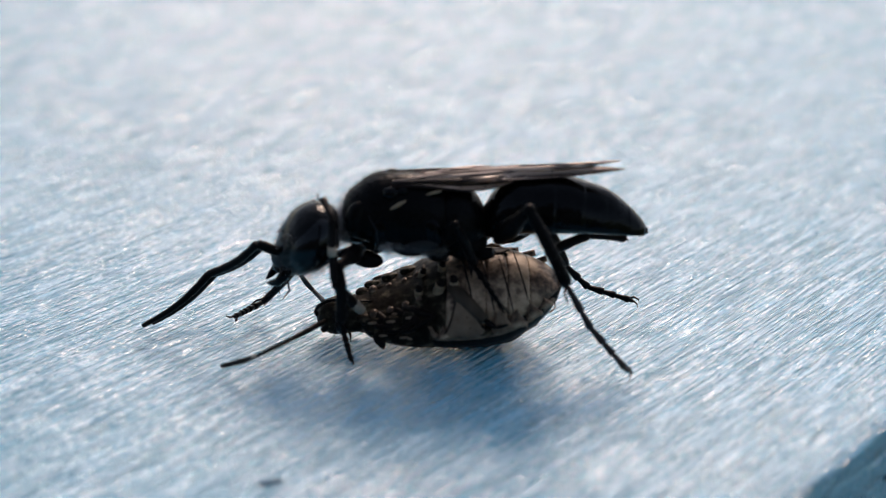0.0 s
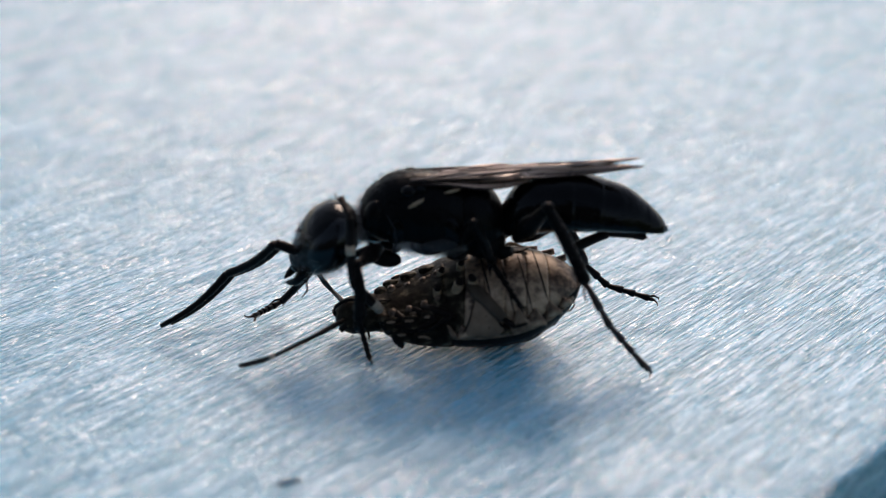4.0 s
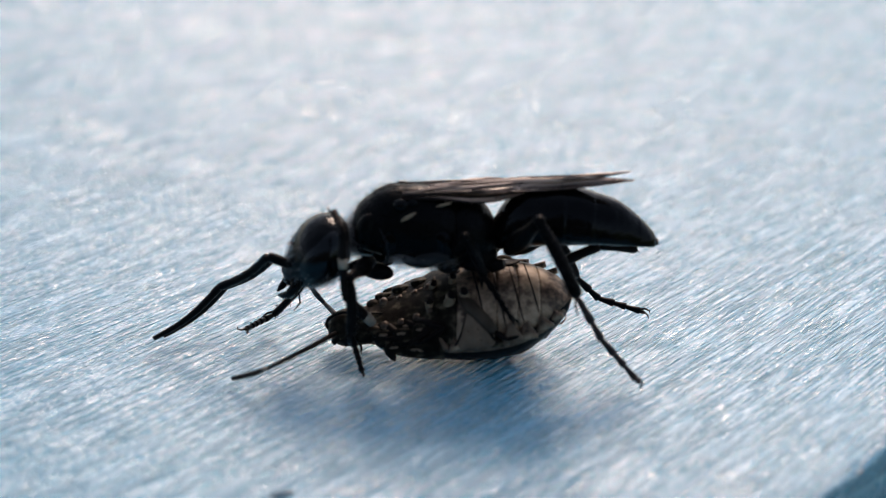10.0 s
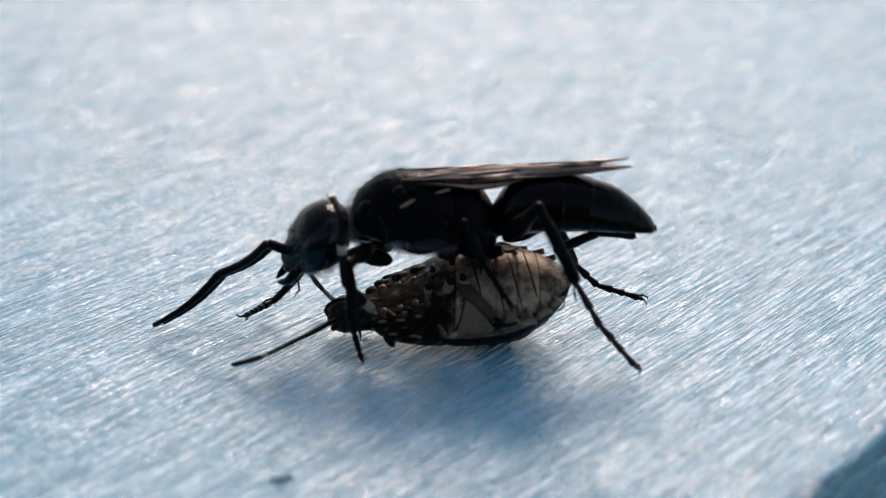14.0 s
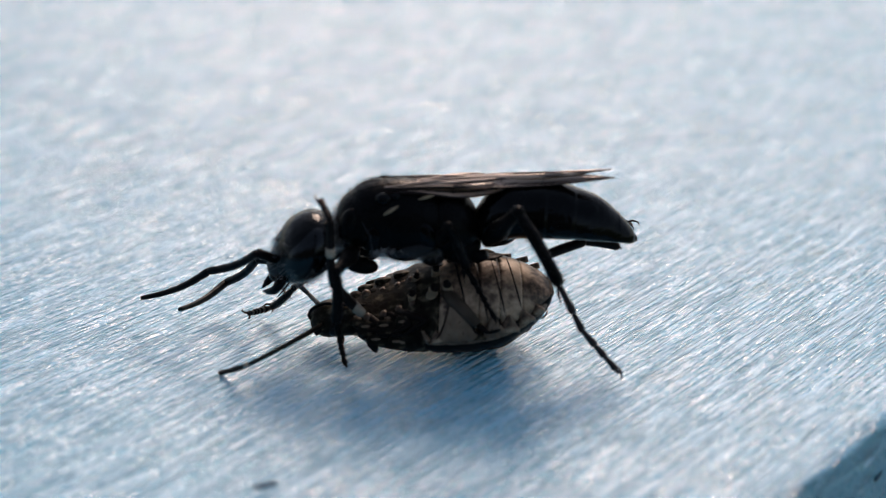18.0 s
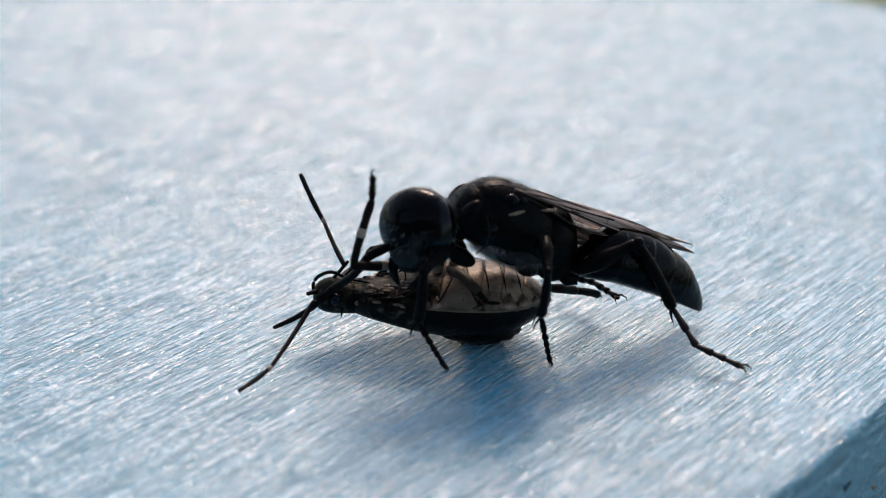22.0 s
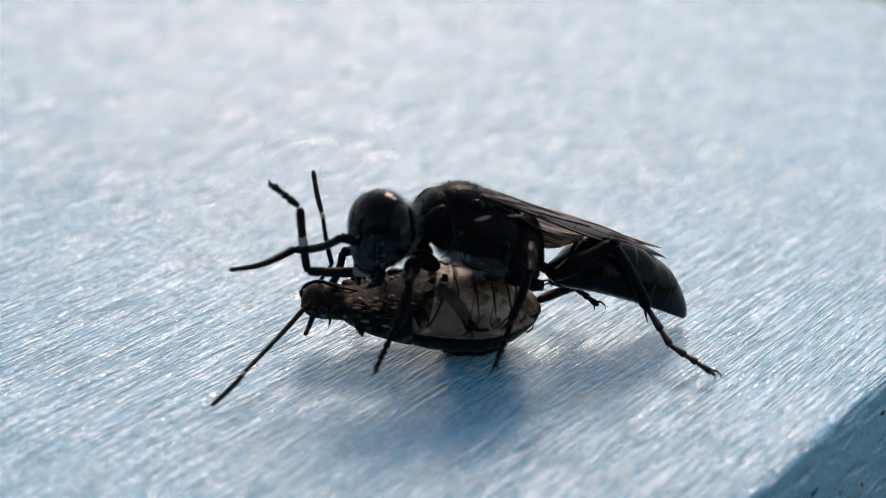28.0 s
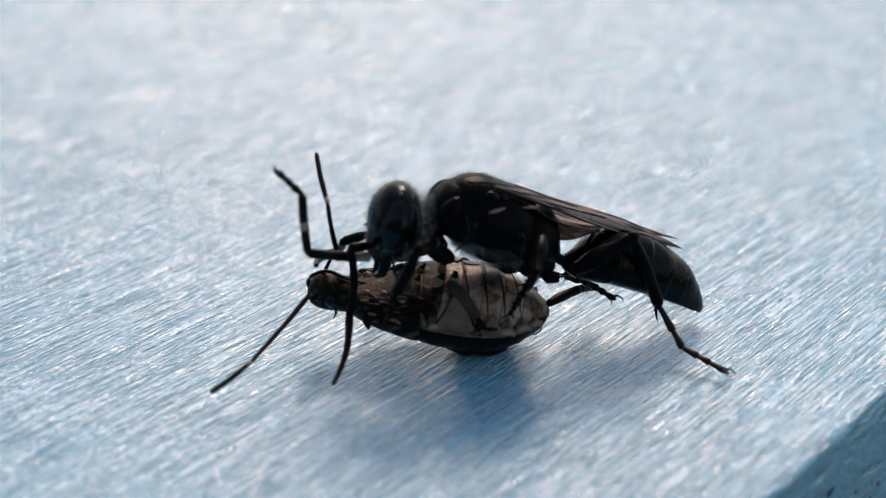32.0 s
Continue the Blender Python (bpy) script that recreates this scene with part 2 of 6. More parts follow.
def bent_tube(bm, points, radii, n=8):
    """A tube along a row of places with a radius at each."""
    points = [Vector(p) for p in points]
    circles = []
    for k, p in enumerate(points):
        way = (points[min(k + 1, len(points) - 1)] - points[max(k - 1, 0)]).normalized()
        side = way.cross(Vector((0, 0, 1)) if abs(way.z) < 0.9 else Vector((1, 0, 0))).normalized()
        up = side.cross(way)
        circles.append([p + radii[k] * (math.cos(2 * math.pi * i / n) * side + math.sin(2 * math.pi * i / n) * up) for i in range(n)])
    return rings(bm, circles)


def blob(bm, x, y, z, rx, ry, rz, detail=2):
    made = bmesh.ops.create_icosphere(bm, subdivisions=detail, radius=1.0)["verts"]
    for v in made:
        v.co = Vector((x + v.co.x * rx, y + v.co.y * ry, z + v.co.z * rz))
    return bm


def limb_mesh(length, r0, r1, bulge=0.0, bow=0.0, joints=0):
    """A limb segment along x: tapered, swollen by bulge, bowed and ringed by joints."""
    bm = bmesh.new()
    steps = max(14, joints * 6)
    points, radii = [], []
    for k in range(steps + 1):
        t = k / steps
        r = r0 + (r1 - r0) * t + bulge * math.sin(math.pi * min(1, t * 1.25)) ** 2 * (1 - 0.5 * t)
        if joints:
            r *= 0.93 + 0.09 * abs(math.sin(math.pi * joints * t)) ** 0.5
        if k in (0, steps):
            r *= 0.96 if joints else 0.75
        points.append((length * t, 0, bow * math.sin(math.pi * t)))
        radii.append(r)
    bent_tube(bm, points, radii, 10)
    return bm


def spines(limb, length, count, spine, seed, material, bow=0.05):
    """Fine spines standing on a limb segment."""
    pick = random.Random(seed)
    bm = bmesh.new()
    for k in range(count):
        t = pick.uniform(0.15, 0.98)
        a = pick.uniform(0, 2 * math.pi)
        base = Vector((length * t, 0, bow * math.sin(math.pi * t)))
        out = Vector((pick.uniform(0.5, 1.1), math.cos(a), math.sin(a))).normalized()
        long = spine * pick.uniform(0.6, 1.2)
        bent_tube(bm, [base, base + out * long * 0.6, base + out * long], [0.034, 0.024, 0.005], 4)
    tagged(part("spines", bm, material, limb, "fine dark spines"), kind="stuff")
    return limb


def claws(bm, x, size):
    for side in (-1, 1):
        bent_tube(bm, [(x - 0.05, 0, 0), (x + size * 0.45, side * size * 0.4, size * 0.22), (x + size * 0.95, side * size * 0.6, size * 0.05), (x + size * 1.1, side * size * 0.62, -size * 0.3)], [0.06, 0.055, 0.035, 0.008], 6)
    blob(bm, x + size * 0.3, 0, -0.02, size * 0.36, size * 0.26, size * 0.17, 2)
    return bm


def foot_cone(length, r):
    """One joint of a foot, widening towards its far end."""
    bm = bmesh.new()
    bent_tube(bm, [(length * t, 0, 0) for t in (0, 0.12, 0.5, 0.82, 0.96, 1.0)], [r * q for q in (0.55, 0.78, 0.92, 1.18, 1.1, 0.6)], 10)
    return bm


def jointed_foot(name, thing, length, shares, r, material, seed, claw=0.5):
    """A foot of several joints in a row, with bristles at their ends, and the claw on the last one."""
    total = sum(shares)
    first, x = None, 0.0
    bm = bmesh.new()
    pick = random.Random(seed)
    for k, share in enumerate(shares):
        long = length * share / total
        mesh = foot_cone(long * 1.04, r * (1 - 0.05 * k))
        if first is None:
            first = part(name, mesh, material, thing)
        else:
            part("foot_joint", mesh, material, first, "", place(x, 0, 0))
        for _ in range(4):
            a = pick.uniform(0, 2 * math.pi)
            out = Vector((pick.uniform(0.9, 1.7), math.cos(a), math.sin(a))).normalized()
            base = Vector((x + long * pick.uniform(0.75, 0.95), 0, 0))
            bent_tube(bm, [base, base + out * 0.14, base + out * pick.uniform(0.2, 0.32)], [0.03, 0.022, 0.006], 4)
        x += long
    tagged(part("spines", bm, material, first, "fine dark bristles"), kind="stuff")
    if claw:
        part("claw", claws(bmesh.new(), 0, claw), material, first, "", place(length - 0.05, 0, 0))
    return first


def fuzz(bm, surface, count, long, seed, keep=lambda p: True, lean=(0.4, 0, 0)):
    """Fine hairs standing on the faces of a mesh, drawn as thin spikes."""
    pick = random.Random(seed)
    faces = [p for p in surface.polygons if keep(p.center / MM)]
    weights = [p.area for p in faces]
    verts = surface.vertices
    for face in pick.choices(faces, weights, k=count):
        u, v = pick.random(), pick.random()
        mix = [(1 - u) * (1 - v), u * (1 - v), u * v, (1 - u) * v] if len(face.vertices) == 4 else [pick.random() for _ in face.vertices]
        base = sum((verts[v].co * m for v, m in zip(face.vertices, mix)), Vector()) / sum(mix) / MM
        out = (face.normal + Vector((pick.gauss(0, 0.3), pick.gauss(0, 0.3), pick.gauss(0, 0.3))) + Vector(lean)).normalized()
        side = out.cross(Vector((pick.gauss(0, 1), pick.gauss(0, 1), pick.gauss(0, 1)))).normalized() * 0.005
        tip = base + out * long * pick.uniform(0.5, 1.3)
        across = out.cross(side)
        a, b, c, d = (bm.verts.new(q) for q in (base + side, base - side * 0.5 + across * 0.8, base - side * 0.5 - across * 0.8, tip))
        for f in ((a, b, d), (b, c, d), (c, a, d)):
            bm.faces.new(f)
    return bm


# ---- the setting ----
def ground():
    bm = bmesh.new()
    bmesh.ops.create_grid(bm, x_segments=24, y_segments=24, size=400000)
    ob = part("ground", bm, LAWN, None)
    ob.location.z = -0.75
    tagged(ob, "sunlit yellow-green lawn, with an added unseen grey zone below the board", "lawn", kind="structure")


BOARD_TURN = radians(49)
U = Vector((math.cos(BOARD_TURN), math.sin(BOARD_TURN), 0))
V = Vector((-math.sin(BOARD_TURN), math.cos(BOARD_TURN), 0))


def painted_board():
    """A box-section board: near edge 22.7 mm before the middle, far end 74 mm along."""
    u0, u1, v0, v1, deep, r = -420.0, 74.0, -22.3, 118.0, 24.0, 0.6
    bm = bmesh.new()
    turns = 7

    def outline(inset, z):
        loop = []
        for cu, cv, first in ((u1, v1, 0), (u0, v1, 90), (u0, v0, 180), (u1, v0, 270)):
            cu += -3 if cu == u1 else 3
            cv += -3 if cv == v1 else 3
            for k in range(turns):
                a = radians(first + 90 * k / (turns - 1))
                p = U * (cu + (3 - inset) * math.cos(a)) + V * (cv + (3 - inset) * math.sin(a))
                loop.append((p.x, p.y, z))
        return loop

    loops = [outline(r * (1 - math.cos(radians(a))), -deep + r - r * math.sin(radians(a))) for a in (90, 60, 30, 0)]
    loops += [outline(r * (1 - math.cos(radians(a))), -r + r * math.sin(radians(a))) for a in (0, 15, 30, 45, 60, 75, 90)]
    rings(bm, loops)
    board = part("painted_board", bm, PAINT, None)
    tagged(board, "blue painted metal board with a fine brushed grain, worn smooth", "board", kind="structure")
    for u in (-370, 20):
        bm = bmesh.new()
        bmesh.ops.create_cube(bm, size=1.0)
        bmesh.ops.scale(bm, vec=(40, 40, 728), verts=bm.verts)
        bmesh.ops.bevel(bm, geom=bm.edges[:], offset=2, segments=2, affect="EDGES")
        p = U * u + V * 48
        part("post", bm, PAINT, board, "", place(p.x, p.y, -387, 0, 0, math.degrees(BOARD_TURN)), smooth=False)
    return board


def unseen_wall():
    """A plain dark wall, added unseen behind the camera to darken the insects' reflections."""
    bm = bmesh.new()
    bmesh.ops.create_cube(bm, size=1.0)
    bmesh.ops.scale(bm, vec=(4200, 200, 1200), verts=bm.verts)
    ob = part("unseen_wall", bm, WALL, None, smooth=False)
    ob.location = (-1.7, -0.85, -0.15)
    tagged(ob, "plain dark slate-grey timber wall, added unseen behind the camera to darken reflections", "wall", kind="structure")


ground()
painted_board()
unseen_wall()


# ---- the wasp ----
def wasp_thing():
    wasp = new("wasp")
    return tagged(wasp, "shiny black wasp with smoky brown wings, gripping a bug", "wasp")


WASP = wasp_thing()
WASP_PARTS = {}


def wasp_thorax():
    rows = eased([(-3.4, 0, 0.15, 0.5, 0.65, 0.7), (-3.28, 0, 0.2, 0.95, 1.1, 1.0), (-2.95, 0, 0.25, 1.35, 1.5, 0.85), (-2.3, 0, 0.25, 1.62, 1.9, 1.0), (-1.3, 0, 0.25, 1.75, 2.22, 1.32), (-0.3, 0, 0.25, 1.8, 2.26, 1.55),
                  (0.7, 0, 0.2, 1.7, 2.15, 1.65), (1.5, 0, 0.15, 1.5, 1.78, 1.65)], 4)
    thorax = part("thorax", loft(rows, 32, 0.025), MATT, WASP, "domed black thorax with grey down")
    front = eased([(-4.05, 0, -0.2, 0.4, 0.4, 0.45), (-3.7, 0, -0.2, 0.5, 0.5, 0.6), (-3.5, 0, -0.1, 0.75, 0.75, 0.7), (-3.3, 0, 0.0, 1.0, 1.0, 0.85), (-2.9, 0, 0.0, 1.15, 1.15, 0.95), (-2.5, 0, 0.0, 1.1, 1.1, 1.0)], 4)
    collar = part("collar", loft(front, 24, 0.03), BLACK, thorax)
    bm = bmesh.new()
    fuzz(bm, collar.data, 1500, 0.42, 15, lambda p: -3.75 < p.x < -3.0, (-0.2, 0, 0))
    tagged(part("collar_hair", bm, HAIR, thorax, "ring of pale grey hair", smooth=False), kind="stuff")
    rear = eased([(1.2, 0, 0.1, 1.3, 1.6, 1.6), (1.7, 0, 0.1, 1.55, 1.88, 1.75), (2.5, 0, 0.05, 1.45, 1.75, 1.65), (3.0, 0, -0.1, 1.2, 1.4, 1.25), (3.4, 0, -0.2, 0.75, 0.7, 0.7), (3.65, 0, -0.2, 0.3, 0.25, 0.25)], 4)
    part("rear_thorax", loft(rear, 26, 0.03), MATT, thorax)
    bm = bmesh.new()
    blob(bm, 0.85, 0, 1.95, 0.75, 0.8, 0.26)
    part("scutellum", bm, BLACK, thorax)
    bm = bmesh.new()
    blob(bm, -1.2, 0, 1.15, 1.8, 1.5, 1.36, 4)
    shield = part("back_shield", bm, MATT, thorax, "black shield with fine down on the back")
    bm = bmesh.new()
    fuzz(bm, shield.data, 1500, 0.26, 16, lambda p: p.z > 0.6, (0.3, 0, 0.2))
    tagged(part("down", bm, DARK_HAIR, thorax, smooth=False), kind="stuff")
    for y in (-0.55, 0.0, 0.55):
        bm = bmesh.new()
        bent_tube(bm, [(x, y, 1.16 + 1.365 * math.sqrt(max(0, 1 - ((x + 1.2) / 1.8) ** 2 - (y / 1.5) ** 2)) - 0.015) for x in (-2.5, -2.1, -1.6, -1.0, -0.5)], [0.01, 0.035, 0.04, 0.035, 0.01], 6)
        part("ridge", bm, BLACK, thorax)
    for side in (-1, 1):
        bm = bmesh.new()
        blob(bm, 0, 0, 0, 0.42, 0.3, 0.34, 3)
        blob(bm, 0.55, side * -0.08, 0.1, 0.3, 0.24, 0.22, 3)
        part("wing_root", bm, BLACK, thorax, "knobbed black wing root", place(-1.05, side * 1.15, 1.95))
        bm = bmesh.new()
        blob(bm, 0, 0, 0, 0.5, 0.12, 0.1)
        part("tegula", bm, CREAM, thorax, "cream wing-base scale", place(-0.75, side * 1.5, 1.5, side * 25, -30, 0))
        bm = bmesh.new()
        blob(bm, 0, 0, 0, 0.42, 0.12, 0.075)
        part("wing_base_plate", bm, CREAM, thorax, "small cream plate under the wing root", place(0.95, side * 1.1, 1.95, side * 35, -14, 0))
        bm = bmesh.new()
        blob(bm, 0, 0, 0, 0.5, 0.42, 0.85, 3)
        part("shoulder_lobe", bm, MATT, thorax, "rounded shoulder lobe", place(-2.75, side * 1.12, 0.75, 0, 18, 0))
        bm = bmesh.new()
        bent_tube(bm, [(-2.1, side * 1.5, 1.0), (-1.75, side * 1.72, 0.35), (-1.7, side * 1.68, -0.4), (-1.9, side * 1.4, -1.0)], [0.03, 0.07, 0.07, 0.03], 7)
        part("side_seam", bm, BLOOM, thorax)
        bm = bmesh.new()
        blob(bm, 0, 0, 0, 0.95, 0.16, 0.34, 3)
        part("silver_patch", bm, BLOOM, thorax, "blue-grey patch low on the flank", place(0.25, side * 1.66, -0.55, 0, -8, 0))
        for x, z, rx, rz, tilt in ((-1.6, 0.2, 0.55, 0.75, 25), (-0.2, 0.35, 0.75, 0.35, -8), (-0.3, -0.6, 0.9, 0.5, 10), (0.9, 0.1, 0.5, 0.8, -20)):
            bm = bmesh.new()
            blob(bm, 0, 0, 0, rx, 0.3, rz, 3)
            part("side_plate", bm, BLACK, thorax, "", place(x, side * (1.5 - 0.12 * abs(z)), z, 0, tilt, 0))
        bm = bmesh.new()
        blob(bm, 0, 0, 0, 0.85, 0.38, 0.44, 3)
        part("hip", bm, LEG, thorax, "", place(-2.35, side * 0.8, -1.5, 0, 14, 0))
        bm = bmesh.new()
        blob(bm, 0, 0, 0, 0.6, 0.5, 0.45)
        part("hip", bm, LEG, thorax, "", place(1.1, side * 0.85, -1.22))
        bm = bmesh.new()
        blob(bm, 0, 0, 0, 0.9, 0.52, 0.58, 3)
        part("hip", bm, LEG, thorax, "", place(2.6, side * 0.82, -0.95, 0, -25, 0))
        bm = bmesh.new()
        bent_tube(bm, [(0, 0, 0), (0.3, side * 0.15, -0.1), (0.75, side * 0.3, 0.05)], [0.3, 0.36, 0.25], 9)
        part("leg_ring", bm, LEG, thorax, "", place(2.95, side * 0.95, -1.1))
    bm = bmesh.new()
    fuzz(bm, thorax.data, 5200, 0.42, 5, lambda p: p.z < -0.35 and p.x > -1.7, (0.2, 0, -0.2))
    tagged(part("down", bm, HAIR, thorax, "fine silver-grey down", smooth=False), kind="stuff")
    bm = bmesh.new()
    fuzz(bm, thorax.data, 1800, 0.3, 6, lambda p: p.z > -0.4, (-0.2, 0, 0.2))
    tagged(part("down", bm, DARK_HAIR, thorax, smooth=False), kind="stuff")
    return thorax


def wasp_head():
    """The head: face towards -x, crown up, width along y."""
    rows = eased([(-1.36, 0, -0.3, 0.3, 0.45, 0.6), (-1.15, 0, -0.2, 0.95, 1.1, 1.3), (-0.6, 0, -0.05, 1.5, 1.62, 1.75), (0.1, 0, 0, 1.72, 1.82, 1.8), (0.7, 0, 0.05, 1.5, 1.55, 1.45), (1.1, 0, 0, 0.95, 0.95, 0.85), (1.32, 0, 0, 0.3, 0.3, 0.3)], 5)
    rows = [(x * 0.98, y, z * 0.93, w * 1.16, u * 0.95, d * 1.13) for x, y, z, w, u, d in rows]
    head = part("head", loft(rows, 32, 0.01), BLACK, WASP, "broad glossy black head with a silvery bloom")
    for side in (-1, 1):
        bm = bmesh.new()
        blob(bm, 0, 0, 0, 1.06, 1.46, 1.64, 4)
        part("eye", bm, EYE, head, "large glossy black compound eye", place(-0.05, side * 0.56, -0.1, side * -4, 8, 0))
        bm = bmesh.new()
        bent_tube(bm, [(0.25, 0, 0.05), (0, 0, 0), (-0.4, side * 0.14, -0.1), (-0.85, side * 0.05, -0.12), (-1.15, -side * 0.25, 0.0), (-1.35, -side * 0.5, 0.1)], [0.2, 0.32, 0.27, 0.22, 0.15, 0.04], 10)
        part("mandible", bm, BLACK, head, "curved pointed jaw", place(-0.5, side * 0.72, -1.7, 0, -78, 0))
        bm = bmesh.new()
        bent_tube(bm, [(-0.92, side * 0.92, -1.25), (-1.16, side * 0.82, -0.6), (-1.1, side * 0.76, 0.2), (-0.76, side * 0.7, 0.95), (-0.35, side * 0.64, 1.36)], [0.05, 0.11, 0.12, 0.1, 0.04], 8)
        part("eye_margin", bm, BLOOM, head, "silvery inner rim of the eye")
        bm = bmesh.new()
        bent_tube(bm, [(0.62, side * 1.42, -1.0), (0.95, side * 1.42, -0.3), (0.98, side * 1.34, 0.5), (0.7, side * 1.15, 1.15)], [0.06, 0.16, 0.15, 0.05], 8)
        part("cheek", bm, BLOOM, head, "narrow silvery cheek behind the eye")
        bm = bmesh.new()
        bent_tube(bm, [(0, 0, 0), (-0.1, side * 0.1, -0.45), (0.15, side * 0.15, -0.85), (0.05, side * 0.2, -1.3)], [0.06, 0.055, 0.05, 0.02], 6)
        part("palp", bm, LEG, head, "", place(0.05, side * 0.35, -2.0))
        bm = bmesh.new()
        blob(bm, 0, 0, 0, 0.24, 0.24, 0.24)
        part("antenna_socket", bm, BLACK, head, "", place(-1.0, side * 0.5, -1.05))
    bm = bmesh.new()
    blob(bm, 0, 0, 0, 0.62, 0.95, 0.8, 3)
    part("face_plate", bm, BLOOM, head, "silvery plate above the jaws", place(-0.72, 0, -1.35))
    bm = bmesh.new()
    blob(bm, 0, 0, 0, 0.3, 0.62, 0.3, 3)
    part("upper_lip", bm, BLACK, head, "", place(-0.7, 0, -2.05))
    for y, z in ((-0.25, 1.66), (0.25, 1.66), (0, 1.6)):
        bm = bmesh.new()
        blob(bm, 0, 0, 0, 0.07, 0.07, 0.05, 2)
        part("ocellus", bm, EYE, head, "", place(-0.1 if y else -0.4, y, z))
    bm = bmesh.new()
    fuzz(bm, head.data, 900, 0.22, 8, lambda p: abs(p.y) < 0.9, (-0.2, 0, 0))
    tagged(part("down", bm, DARK_HAIR, head, "fine dark down", smooth=False), kind="stuff")
    bm = bmesh.new()
    fuzz(bm, head.data, 700, 0.3, 9, lambda p: p.z < -0.9 or (p.x < -0.9 and p.z < 0), (0, 0, -0.2))
    fuzz(bm, head.data, 320, 0.5, 10, lambda p: p.z < -0.5 and p.x > 0.2, (0.3, 0, -0.6))
    fuzz(bm, head.data, 700, 0.42, 13, lambda p: p.x > 0.8, (0.3, 0, 0))
    tagged(part("face_down", bm, HAIR, head, "silver-grey face hairs", smooth=False), kind="stuff")
    return head


def wasp_abdomen():
    """Six overlapping plates along x, the tip bent down at 8.2 mm."""
    shape = eased([(0.0, 0, 0.0, 0.22, 0.22, 0.22), (0.45, 0, 0.15, 0.62, 0.72, 0.6), (1.0, 0, 0.45, 1.15, 1.32, 0.95), (1.8, 0, 0.75, 1.5, 1.66, 1.05), (2.8, 0, 0.85, 1.62, 1.74, 0.98),
                   (4.0, 0, 0.8, 1.6, 1.8, 0.85), (5.2, 0, 0.65, 1.45, 1.65, 0.65), (6.4, 0, 0.4, 1.2, 1.45, 0.42), (7.3, 0, 0.15, 0.9, 1.0, 0.2), (7.9, 0, 0.0, 0.6, 0.55, 0.1), (8.15, 0, -0.05, 0.2, 0.2, 0.05)], 8)
    shape = [(x * 1.02, y, z, w * 1.04, u * 1.03, d * 1.03) for x, y, z, w, u, d in shape]
    cuts = (-0.1, 2.2, 3.8, 5.1, 6.3, 7.35, 8.7)
    core = [(x, y, z, w * 0.985, u * 0.985, d * 0.985) for x, y, z, w, u, d in shape]
    abdomen = part("abdomen", loft(core, 26), MATT, WASP, "glossy black pointed abdomen")
    marks = [min(range(len(shape)), key=lambda k: abs(shape[k][0] - c)) for c in cuts]
    for a, b in zip(marks, marks[1:]):
        rows = shape[a:b + 1]
        rows = [(x, y, z, w * q, u * q, d * q) for (x, y, z, w, u, d), q in ((r, 1 + 0.014 * (k / (len(rows) - 1)) ** 2) for k, r in enumerate(rows))]
        x, y, z, w, u, d = rows[-1]
        part("plate", loft(rows + [(x + 0.06, y, z, w * 0.975, u * 0.975, d * 0.975)], 34, 0.015, b == len(shape) - 1), BLACK, abdomen)
    bm = bmesh.new()
    bent_tube(bm, [(0, 0, 0), (0.3, 0, -0.05), (0.55, 0, -0.02)], [0.07, 0.05, 0.01], 6)
    part("sting", bm, BLACK, abdomen, "", place(7.9, 0, -0.1))
    bm = bmesh.new()
    bent_tube(bm, [(-1.5, 0, 0.35), (-0.8, 0, 0.16), (0, 0, 0), (0.5, 0, 0.1)], [0.36, 0.28, 0.27, 0.42], 12)
    part("waist", bm, BLACK, abdomen, "thin black waist")
    bm = bmesh.new()
    fuzz(bm, abdomen.data, 350, 0.22, 12, lambda p: p.x > 3.5, (0.8, 0, 0))
    tagged(part("down", bm, DARK_HAIR, abdomen, smooth=False), kind="stuff")
    return abdomen


